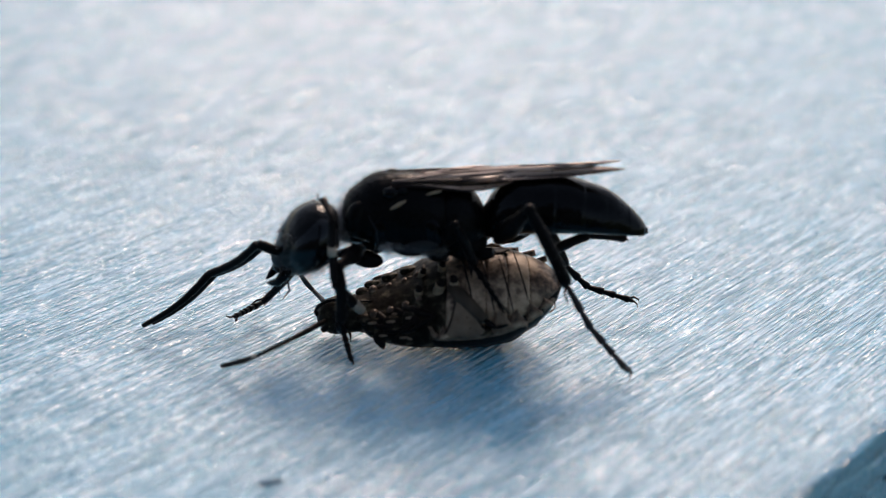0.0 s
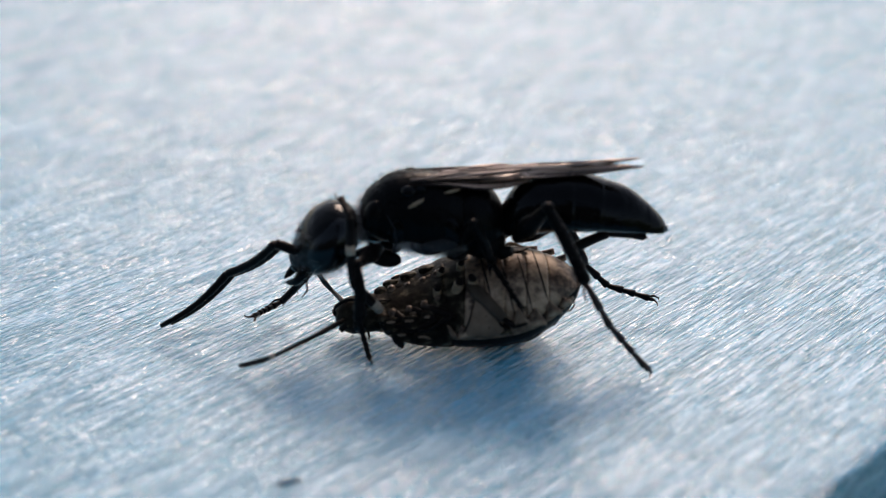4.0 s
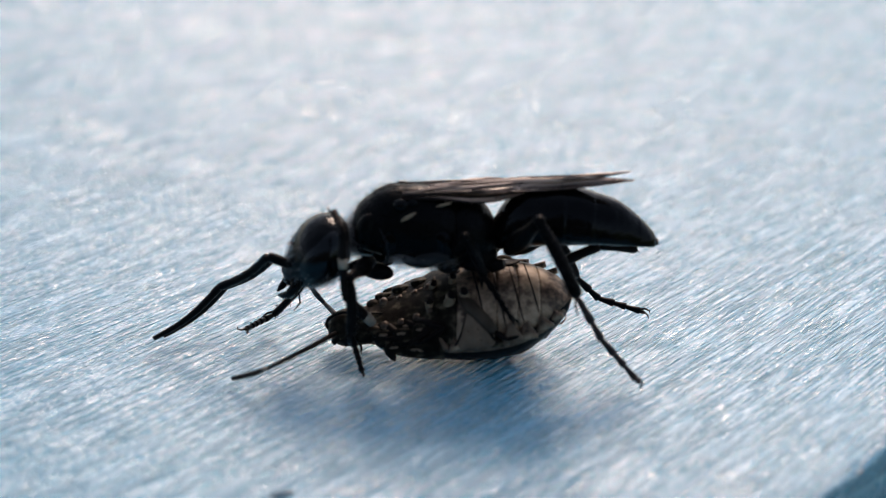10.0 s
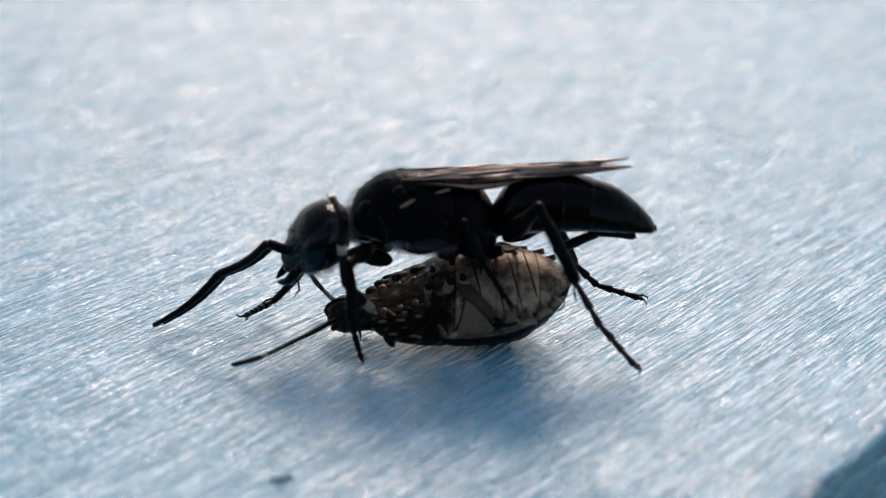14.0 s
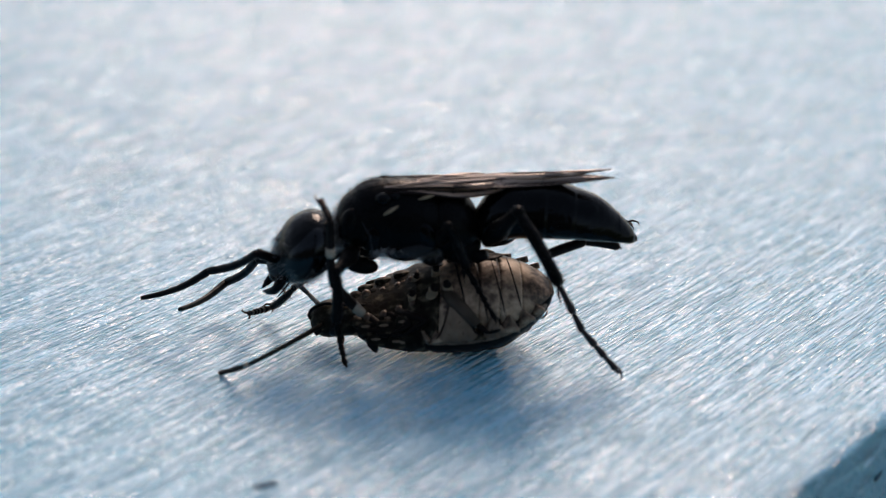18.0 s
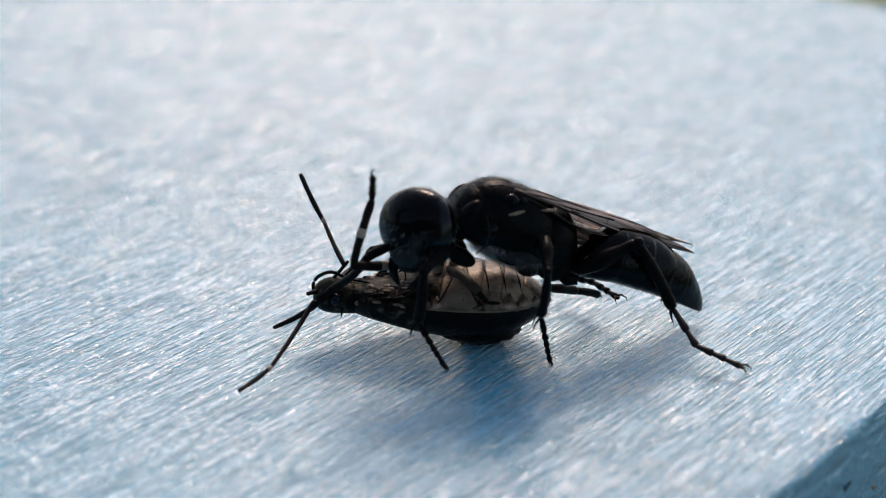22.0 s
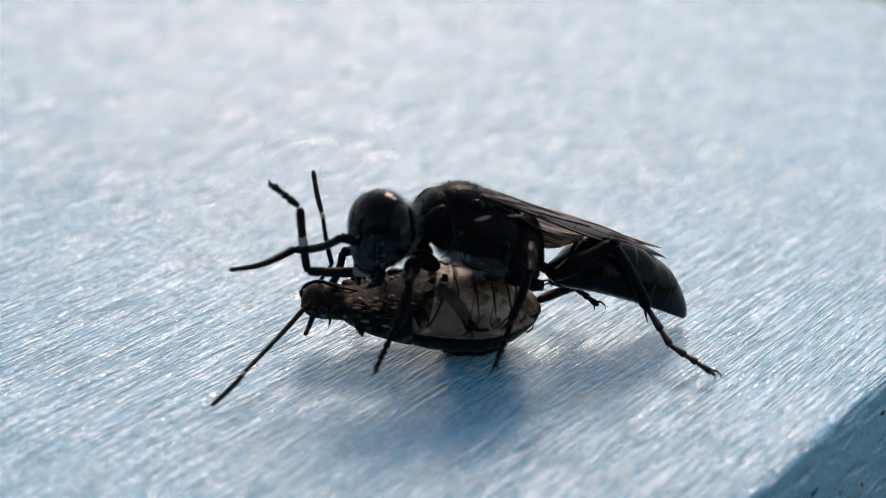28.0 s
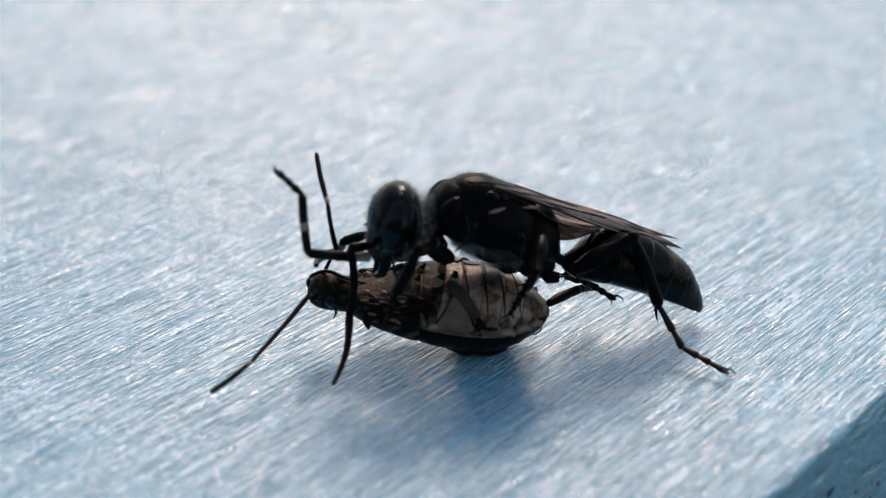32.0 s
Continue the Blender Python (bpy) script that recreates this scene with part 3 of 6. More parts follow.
def wasp_wing(name, long, wide, side, cup):
    """A wing along x from its root, cupped over the back, with its veins."""
    bm = bmesh.new()
    steps, across = 34, 14
    top, low = [], []

    def spot(t, s):
        slim = 1 - max(0, (t - 0.62) / 0.38) ** 1.9 * 0.95
        w = wide * (0.14 + 0.86 * math.sin(math.pi * min(1, 0.02 + 0.72 * t)) ** 0.9) * slim
        y = -side * (s - 0.12) * w
        z = -cup * max(0, 0.75 - s) ** 2 * w * min(1, 2 * t) + 0.12 * math.sin(15 * s + 2 * t) * (0.45 + 0.5 * t) * slim + 0.12 * math.sin(math.pi * t)
        return Vector((long * t, y, z))

    for k in range(steps + 1):
        top.append([bm.verts.new(spot(k / steps, j / across) + Vector((0, 0, 0.012))) for j in range(across + 1)])
        low.append([bm.verts.new(spot(k / steps, j / across) - Vector((0, 0, 0.012))) for j in range(across + 1)])
    for k in range(steps):
        for j in range(across):
            bm.faces.new((top[k][j], top[k + 1][j], top[k + 1][j + 1], top[k][j + 1]))
            bm.faces.new((low[k][j], low[k][j + 1], low[k + 1][j + 1], low[k + 1][j]))
        for j in (0, across):
            bm.faces.new((top[k][j], low[k][j], low[k + 1][j], top[k + 1][j]))
    for k in (0, steps):
        for j in range(across):
            bm.faces.new((top[k][j], top[k][j + 1], low[k][j + 1], low[k][j]))
    wing = part(name, bm, FILM, WASP, "smoky brown see-through wing")
    for first, last, s0, s1, r in ((0, 0.95, 0.0, 0.02, 0.09), (0, 0.8, 0.15, 0.22, 0.07), (0.05, 0.9, 0.3, 0.5, 0.06), (0.05, 0.85, 0.45, 0.8, 0.055), (0.08, 0.97, 0.6, 0.95, 0.05), (0.3, 0.98, 0.1, 0.35, 0.05), (0.45, 0.99, 0.4, 0.62, 0.045), (0.5, 0.52, 0.1, 0.7, 0.03), (0.68, 0.7, 0.05, 0.6, 0.03)):
        n = 14
        line = [spot(first + (last - first) * k / n, s0 + (s1 - s0) * k / n) for k in range(n + 1)]
        bm = bmesh.new()
        bent_tube(bm, line, [r * (1 - 0.8 * k / n) for k in range(n + 1)], 6)
        part("vein", bm, VEIN, wing)
    return wing


class Limb:
    """A chain of rigid segments that hang from a thing, and its joints by time in millimetres."""

    def __init__(self, owner, pieces):
        self.owner, self.pieces, self.rows = owner, pieces, []


def wasp_antenna():
    scape = part("antenna_stalk", limb_mesh(1.2, 0.2, 0.25, 0.03), LEG, WASP)
    inner = part("antenna_inner", limb_mesh(3.5, 0.2, 0.2, 0.0, 0.2, 5), LEG, WASP, "thick ringed inner half of an antenna")
    outer = part("antenna_outer", limb_mesh(4.2, 0.2, 0.11, 0.0, 0.24, 6), LEG, WASP, "tapering ringed outer half of an antenna")
    return Limb(WASP, [scape, inner, outer])


def wasp_leg(lengths, thick, seed, split=True, foot_look=LEG):
    """Thigh, shin and foot, the foot in one piece or in two."""
    thigh = part("thigh", limb_mesh(lengths[0], 0.3 * thick, 0.27 * thick, 0.2 * thick), LEG, WASP)
    bm = bmesh.new()
    blob(bm, 0, 0, 0, 0.3 * thick, 0.27 * thick, 0.28 * thick)
    part("knee", bm, LEG, thigh, "", place(lengths[0], 0, 0))
    bm = bmesh.new()
    fuzz(bm, thigh.data, 220, 0.22, seed + 5, lambda p: True, (0.5, 0, 0))
    tagged(part("down", bm, BLOOM, thigh, smooth=False), kind="stuff")
    shin = part("shin", limb_mesh(lengths[1], 0.2 * thick, 0.3 * thick, 0.05, 0.06), LEG, WASP, "spiny shin")
    spines(shin, lengths[1], 46 if thick > 1 else 18, 0.62 if thick > 1 else 0.4, seed, LEG, 0.06)
    bm = bmesh.new()
    fuzz(bm, shin.data, 320, 0.25, seed + 6, lambda p: True, (0.6, 0, 0))
    tagged(part("down", bm, BLOOM, shin, smooth=False), kind="stuff")
    for y in (-0.14, 0.14):
        bm = bmesh.new()
        bent_tube(bm, [(0, y, 0), (0.4, y * 1.6, -0.2), (0.95, y * 1.2, -0.3)], [0.06, 0.05, 0.006], 6)
        part("spur", bm, LEG, shin, "", place(lengths[1] - 0.08, 0, -0.05))
    pieces = [thigh, shin]
    if split:
        pieces.append(jointed_foot("foot_root", WASP, lengths[2], (3, 2), 0.17, foot_look, seed + 1, 0))
        pieces.append(jointed_foot("foot", WASP, lengths[-1] - 0.25, (2.4, 1.8, 2.2), 0.16, foot_look, seed + 2, 0.52))
    else:
        pieces.append(jointed_foot("foot", WASP, lengths[-1] - 0.25, (3, 1.8, 1.5, 1.2, 1.8), 0.15, foot_look, seed + 2, 0.45))
    return Limb(WASP, pieces)


WASP_PARTS["thorax"] = wasp_thorax()
WASP_PARTS["head"] = wasp_head()
WASP_PARTS["abdomen"] = wasp_abdomen()
WINGS = [(wasp_wing("fore_wing", 10.9, 1.02, -1, 0.7), -0.95, 2.4), (wasp_wing("fore_wing", 10.8, 1.02, 1, 0.7), 0.8, 2.25),
         (wasp_wing("hind_wing", 6.4, 1.75, -1, 0.7), -0.95, 2.25), (wasp_wing("hind_wing", 6.8, 1.75, 1, 0.7), 0.8, 2.1)]
near_antenna = wasp_antenna()
far_antenna = wasp_antenna()
near_hind_leg = wasp_leg((3.3, 3.9, 2.4, 2.7), 1.1, 21, True, REDDISH)
far_hind_leg = wasp_leg((2.6, 2.6, 1.6, 2.4), 0.9, 31)
near_middle_leg = wasp_leg((2.2, 3.0, 3.0), 0.8, 41, False)
near_front_leg = wasp_leg((2.6, 2.8, 2.6), 0.95, 51, False)
far_front_leg = wasp_leg((2.6, 2.6, 2.6), 0.62, 61, False)
part("leg_base", limb_mesh(1.75, 0.2, 0.19, 0.04), LEG, far_front_leg.pieces[0], "", place(-1.65, 0, 0))


# ---- the bug, on its back: belly up, head towards -x ----
def bug_thing():
    return tagged(new("bug"), "brown and grey bug lying on its back under the wasp", "bug")


BUG = bug_thing()
BUG_SHAPE = eased([(-6.0, 0, 0, 0.4, 0.3, 0.4), (-5.6, 0, 0, 0.8, 0.66, 0.76), (-4.9, 0, 0, 0.92, 0.8, 0.88), (-4.2, 0, 0, 0.92, 0.66, 0.86), (-3.85, 0, 0, 1.05, 0.6, 0.88), (-3.5, 0, 0, 1.45, 0.58, 0.95), (-2.6, 0, 0, 1.95, 0.68, 1.2),
                   (-1.4, 0, 0, 2.25, 0.95, 1.45), (-0.7, 0, 0, 2.4, 1.25, 1.58), (0, 0, 0, 2.55, 1.5, 1.7), (1.6, 0, 0, 2.75, 1.8, 1.85), (3.2, 0, 0, 2.6, 1.7, 1.75), (4.4, 0, 0, 2.05, 1.3, 1.3), (5.2, 0, 0, 1.4, 0.85, 0.85), (5.75, 0, 0, 0.7, 0.35, 0.4), (5.95, 0, 0, 0.2, 0.1, 0.1)], 6)

BUG_SHAPE = [(x, y, z, w * 1.04, u * 1.08, d * 1.07) for x, y, z, w, u, d in BUG_SHAPE]


def shape_at(x):
    cols = list(zip(*BUG_SHAPE))
    return [float(np.interp(x, cols[0], col)) for col in cols]


def bug_slice(a, b, grow, top, low, n=26, steps=8, lip=0.03, slim=1.0, lift=0.0, bow=0.0):
    """A slice of the body between two places; top and low scale its belly and back."""
    rows = []
    for k in range(steps + 1):
        x = a + (b - a) * k / steps
        _, y, z, w, up, down = shape_at(x)
        g = grow * (1 + lip * (k / steps) - (0.025 if k in (0, steps) else 0))
        rows.append((x, y, z + lift, w * g * slim, up * g * top - lift, down * g * low))
    bm = loft(rows, n, 0.03)
    for v in bm.verts:
        v.co.x -= bow * (v.co.y / 2.6) ** 2
    return bm


def fan(middle, wide, high, side):
    """A plate with radiating folds, from the margin up to a point on the belly."""
    bm = bmesh.new()
    across, up = 22, 9
    skins = []
    for lift in (0.985, 0.94):
        grid = []
        for j in range(up + 1):
            v = j / up
            a = radians(1 + (high - 1) * v)
            row = []
            for k in range(across + 1):
                u = 2 * k / across - 1
                x = middle + wide * u * (1 - 0.93 * v ** 0.8)
                _, _, _, w, top, _ = shape_at(x)
                g = lift * (1 + 0.012 * math.cos(9.4 * u) * (1 - v) + 0.018 * (1 - u * u))
                row.append(bm.verts.new((x, side * w * math.cos(a) * g, 0.12 * (1 - v) + top * math.sin(a) * g)))
            grid.append(row)
        for j in range(up):
            for k in range(across):
                bm.faces.new((grid[j][k], grid[j][k + 1], grid[j + 1][k + 1], grid[j + 1][k]))
        skins.append(grid)
    rim = [(0, k) for k in range(across)] + [(j, across) for j in range(up)] + [(up, k) for k in range(across, 0, -1)] + [(j, 0) for j in range(up, 0, -1)]
    for (a, b), (c, d) in zip(rim, rim[1:] + rim[:1]):
        bm.faces.new((skins[0][a][b], skins[1][a][b], skins[1][c][d], skins[0][c][d]))
    bmesh.ops.recalc_face_normals(bm, faces=bm.faces)
    return bm


def bug_body():
    head = part("head", bug_slice(-6.0, -3.9, 1.0, 1.0, 1.0), MOTTLED, BUG, "narrow mottled dark head")
    for side in (-1, 1):
        bm = bmesh.new()
        blob(bm, 0, 0, 0, 0.32, 0.26, 0.34)
        part("eye", bm, EYE, head, "", place(-4.85, side * 0.88, 0.0))
        bm = bmesh.new()
        blob(bm, 0, 0, 0, 0.3, 0.22, 0.22, 1)
        part("antenna_socket", bm, MOTTLED, head, "", place(-5.45, side * 0.7, 0.1))
    bm = bmesh.new()
    bent_tube(bm, eased([(-5.9, -0.1, 0.05), (-6.02, -0.12, 0.5), (-5.75, -0.12, 0.95), (-5.1, -0.1, 1.18), (-4.3, -0.05, 0.86), (-3.2, 0, 0.62)], 4), [0.09] * 16 + [0.08, 0.07, 0.06, 0.05, 0.04], 8)
    part("beak", bm, SHELL, head, "slender looped beak")
    for side in (-1, 1):
        bm = bmesh.new()
        bent_tube(bm, [(0, 0, 0), (0.03, side * 0.2, -0.3), (-0.05, side * 0.3, -0.62)], [0.09, 0.06, 0.01], 7)
        part("cheek_spine", bm, SHELL, head, "", place(-4.55, side * 0.75, -0.35))
    bm = bmesh.new()
    bent_tube(bm, [(-5.1, -0.4, 0.1), (-5.45, -0.7, 0.12), (-5.8, -0.98, 0.06)], [0.2, 0.17, 0.13], 8)
    part("antenna_base", bm, BUGLEG, head)
    chest = part("chest", bug_slice(-4.05, -0.45, 1.0, 0.98, 0.98, 30, 18), MOTTLED, BUG, "mottled dark chest with pale specks")
    for x in (-3.7, -2.7, -1.7):
        for side in (-1, 1):
            bm = bmesh.new()
            blob(bm, 0, 0, 0, 0.36, 0.3, 0.16)
            part("hip", bm, MOTTLED, chest, "", place(x, side * 0.85, shape_at(x)[4] * 0.72))
    pick = random.Random(3)
    for side in (-1, 1):
        for high, first, step in ((62, -3.6, 0.8), (-12, -3.75, 0.66)):
            for k in range(4):
                x = first + step * k + pick.uniform(-0.08, 0.08)
                _, _, _, w, up, _ = shape_at(x)
                a = radians(high + pick.uniform(-7, 7))
                bm = bmesh.new()
                blob(bm, 0, 0, 0, pick.uniform(0.15, 0.27), 0.07 if high > 10 else 0.13, 0.035, 2)
                part("pale_fleck", bm, MARGIN, chest, "", place(x, side * w * math.cos(a) * 0.985, up * math.sin(a) * 0.985, side * -(90 - math.degrees(a)) * 0.9, 0, pick.uniform(-12, 12)))
        for x, z in ((-3.35, 0.45), (-2.55, 0.5), (-1.75, 0.72), (-1.05, 1.05)):
            bm = bmesh.new()
            bent_tube(bm, [(-0.02, 0, -0.25), (0, 0, 0.0), (0.05, 0, 0.2), (0.1, 0, 0.32)], [0.2, 0.26, 0.24, 0.13], 9)
            part("hip_socket", bm, BELLY, chest, "pale leg socket", place(x + 0.2, side * 0.75, z * 0.92, side * -14, pick.uniform(-14, 14), 0))
    for side in (-1, 1):
        for x, high, long, tall in ((-3.2, 34, 0.42, 0.34), (-2.3, 38, 0.44, 0.42), (-1.35, 40, 0.44, 0.5), (-2.75, 4, 0.5, 0.3), (-1.75, 2, 0.48, 0.32)):
            _, _, _, w, up, _ = shape_at(x)
            a = radians(high)
            bm = bmesh.new()
            blob(bm, 0, 0, 0, 1, 1, 1, 3)
            for vert in bm.verts:
                vert.co = [math.copysign(abs(q) ** 0.55, q) * size for q, size in zip(vert.co, (long, tall, 0.17))]
            block = part("chest_plate", bm, MOTTLED, chest, "blocky dark chest plate", place(x, side * w * math.cos(a) * 0.95, up * math.sin(a) * 0.98, side * -(90 - high) * 0.75, 0, side * 5))
            bm = bmesh.new()
            blob(bm, 0, 0, 0, 0.24, 0.075, 0.04, 2)
            part("pale_bar", bm, MARGIN, block, "pale bar", place(-0.05, -side * tall * 0.35, 0.17))
    back = part("back", bug_slice(-1.5, 5.95, 0.99, 0.42, 1.0, 30, 26, 0), SHELL, BUG, "dark folded wings under the body")
    bm = bmesh.new()
    blob(bm, 0, 0, 0, 2.1, 1.75, 0.75, 4)
    for vert in bm.verts:
        vert.co *= 1 + 0.08 * noise.noise(vert.co * 1.7)
    part("wing_pad", bm, SHELL, back, "black swollen wing pad", place(2.3, -0.2, -1.5))
    cuts = (-0.9, 0.55, 1.5, 2.5, 3.5, 4.5, 5.9)
    part("belly_lining", bug_slice(-1.5, 5.9, 0.925, 1.0, 0.2, 30, 24, 0, 0.92, 0.28, 0.4), SHELL, back)
    for a, b in zip(cuts, cuts[1:]):
        part("belly_plate", bug_slice(a + 0.004, b - 0.004, 0.95, 1.0, 0.1, 30, 9, 0.018, 0.93, 0.28, 0.4), BELLY if a > 0 else MOTTLED, BUG, "grey-beige belly plate with dark mottling")
    for x, reach in ((1.5, 66), (2.4, 70), (3.25, 68), (4.05, 60)):
        line = []
        for k in range(9):
            a = radians(90 - reach + (reach + 40) * k / 8)
            at_x = x + 0.3 * math.cos(a)
            _, _, _, w, up, _ = shape_at(at_x)
            line.append((at_x, -w * 0.93 * math.cos(a) * 0.955, 0.28 * (1 - math.sin(a)) + up * math.sin(a) * 0.956))
        bm = bmesh.new()
        bent_tube(bm, line, [0.012, 0.03, 0.04, 0.045, 0.045, 0.045, 0.04, 0.03, 0.012], 6)
        part("suture", bm, SHELL, back, "dark slanting belly suture")
    for side in (-1, 1):
        for x, high, wide, lean in ((0.15, 0.5, 0.34, -4), (2.15, 0.4, 0.3, 6), (3.6, 0.75, 0.5, 8), (4.45, 0.6, 0.45, -10), (5.1, 0.35, 0.32, -14)):
            high *= 1 if side < 0 else 0.3
            rows = [(wide * (2 * t - 1), 0, 0, 0.16, 0.06 + high * (1 - abs(2 * t - 1)) ** 0.9, 0.1) for t in (0, 0.15, 0.3, 0.42, 0.5, 0.58, 0.7, 0.85, 1.0)]
            part("flank_plate", loft(rows, 12), BELLY if x < 1.5 or x > 3 else MOTTLED, back, "pale triangular flank plate", place(x, side * shape_at(x)[3] * 0.955, 0.22, side * 30, lean, 0))
    for side in (-1, 1):
        bm = bmesh.new()
        bent_tube(bm, [(-0.1, 0, 0), (-0.1, side * 0.3, -0.2), (-0.05, side * 0.42, -0.4), (0.0, side * 0.45, -0.58)], [0.4, 0.28, 0.15, 0.03], 10)
        part("shoulder_spine", bm, SHELL, chest, "pointed black shoulder", place(-2.9, side * 1.62, -0.05))
    for x, y, r in ((-0.6, 0.9, 0.45), (0.6, 1.2, 0.4), (1.9, 1.0, 0.45), (3.0, 1.25, 0.75)):
        bm = bmesh.new()
        blob(bm, 0, 0, 0, r, r * 0.5, 0.06)
        _, _, _, w, up, _ = shape_at(x)
        part("dark_patch", bm, SHELL, back, "black belly patch", place(x, y, up * math.sqrt(max(0.05, 1 - (y / w) ** 2)) * 0.945, -math.degrees(math.atan2(y * up, w * w)) * 1.1))
    pick = random.Random(9)
    for k in range(9):
        x = -2.0 + 0.86 * k
        for side in (-1, 1):
            long = 0.74 * pick.uniform(0.9, 1.08)
            w0, w1 = shape_at(x)[3], shape_at(x + long)[3]
            turn = side * math.degrees(math.atan2(w1 - w0, long))
            bm = bmesh.new()
            blob(bm, 0, 0, 0, long * 0.66, 0.1, 0.2 * pick.uniform(0.7, 1.15), 3)
            for vert in bm.verts:
                vert.co.z = max(vert.co.z, -0.05)
            part("margin_scale", bm, MARGIN, back, "pale rounded margin scale", place(x + long / 2, side * (w0 + w1) * 0.484, 0.08, side * 20, 0, turn))
            bm = bmesh.new()
            bent_tube(bm, [(-0.38, -0.3, -0.05), (-0.34, 0.02, 0.02), (-0.18, 0.22, 0.03), (0.08, 0.26, 0.03), (0.3, 0.08, 0.02), (0.36, -0.3, -0.05)], [0.015, 0.04, 0.05, 0.05, 0.04, 0.015], 6)
            part("back_patch", bm, CRESCENT, back, "grey crescent on the back", place(x + 0.3, side * (w0 + w1) * 0.415, -0.55 * shape_at(x + 0.3)[5] / 1.8, side * 125))
    folded = (((-3.2, -0.5, 0.45), (-2.3, -1.75, 0.55), (-3.2, -1.5, 0.4), (-3.8, -1.1, 0.4)), ((-2.4, -0.5, 0.5), (-1.0, -1.9, 0.85), (-2.1, -2.0, 0.4), (-2.8, -1.8, 0.35)),
              ((-3.0, 0.6, 0.4), (-1.9, 1.5, 0.4), (-1.0, 1.2, 0.75), (-0.3, 0.9, 1.0)), ((-1.7, -0.85, 0.75), (-0.2, -2.05, 1.2), (-1.4, -2.25, 0.6), (-2.0, -2.1, 0.45)),
              ((-1.7, 0.85, 0.6), (0.2, 1.8, 1.0), (1.4, 1.5, 1.3), (2.2, 1.3, 1.4)), ((0.75, -0.8, 1.75), (2.15, -2.55, 1.0), (2.6, -2.75, 0.55), (3.2, -2.6, 0.5)))
    for base, knee, ankle, tip in folded:
        for name, a, b, r, mat in (("thigh", base, knee, 0.34 if base[0] > 0 else 0.2, THIGH if base[0] > 0 else BUGLEG), ("shin", knee, ankle, 0.13, BUGLEG), ("foot", ankle, tip, 0.09, SHELL)):
            a, b = Vector(a), Vector(b)
            bm = bmesh.new()
            bent_tube(bm, [a, a.lerp(b, 0.3), a.lerp(b, 0.7), b], [r * 0.7, r * 1.15, r, r * 0.7], 8)
            part(name, bm, mat, BUG, "folded dark leg" if name == "thigh" else "")
    for x, y, z, tilt, size in ((-0.85, -0.55, 0.95, -6, 0.72), (0.12, -0.7, 1.34, 8, 0.88), (0.95, -0.75, 1.5, -10, 0.85), (0.35, 0.5, 1.35, 0, 0.7), (-0.7, 0.6, 0.95, 4, 0.65)):
        bm = bmesh.new()
        bent_tube(bm, [(0, 0, -0.35), (0.03, 0, 0.0), (0.03, 0.02, 0.2), (0.05, 0.05, 0.42), (0.07, 0.08, 0.52), (0.1, 0.1, 0.6)], [q * size for q in (0.5, 0.42, 0.32, 0.27, 0.29, 0.14)], 12)
        hip = part("hip", bm, CREAM, BUG, "cream bell-shaped leg base", place(x, y, z, 10, tilt, 0))
        bm = bmesh.new()
        bent_tube(bm, [(0.02, 0.0, -0.02), (0.03, 0.0, 0.03), (0.03, 0.0, 0.08)], [q * size for q in (0.43, 0.45, 0.4)], 12)
        part("ring", bm, BUGLEG, hip, "dark seam round the leg base")
        bm = bmesh.new()
        bent_tube(bm, [(0.08, 0.08, 0.5), (0.1, 0.1, 0.58), (0.14, 0.12, 0.72), (0.24, 0.1, 0.8)], [q * size for q in (0.2, 0.26, 0.22, 0.08)], 9)
        part("cap", bm, BUGLEG, hip, "dark leg stump")
    for side in (-1, 1):
        for middle, wide, high in ((1.15, 1.25, 66), (-0.75, 0.7, 50), (2.9, 0.75, 36)):
            plate = part("flank_fan", fan(middle, wide, high, side), FAN, BUG, "pale fan-shaped flank plate with radiating folds")
            for u in (-1, -0.5, 0.3, 1) if wide > 1 else ():
                line = []
                for v in (0.0, 0.25, 0.5, 0.75, 1.0):
                    a, x = radians(1 + (high - 1) * v), middle + wide * u * (1 - 0.93 * v ** 0.8)
                    _, _, _, w, top, _ = shape_at(x)
                    line.append((x, side * w * math.cos(a) * 0.99, 0.12 * (1 - v) + top * math.sin(a) * 0.99))
                bm = bmesh.new()
                bent_tube(bm, line, [(0.045 if abs(u) == 1 else 0.022) * q for q in (0.6, 1, 1, 0.9, 0.4)], 6)
                part("seam", bm, BUGLEG, plate, "dark seam")


def bug_feeler(lengths, stalk=False):
    inner = part("antenna_inner", limb_mesh(lengths[0], 0.13, 0.10, 0.0, 0.05, 2), BUGLEG, BUG)
    outer = part("antenna_outer", limb_mesh(lengths[1], 0.10, 0.12, 0.03, 0.05), BUGLEG, BUG, "thickened dark outer antenna joint")
    bm = bmesh.new()
    bent_tube(bm, [(0, 0, 0), (0.15, 0, 0), (0.3, 0, 0)], [0.095, 0.12, 0.11], 8)
    part("ring", bm, PALE, outer, "pale ring")
    pieces = [inner, outer]
    if stalk:
        pieces.insert(0, part("antenna_stalk", limb_mesh(1.75, 0.09, 0.09), BUGLEG, BUG))
    return Limb(BUG, pieces)


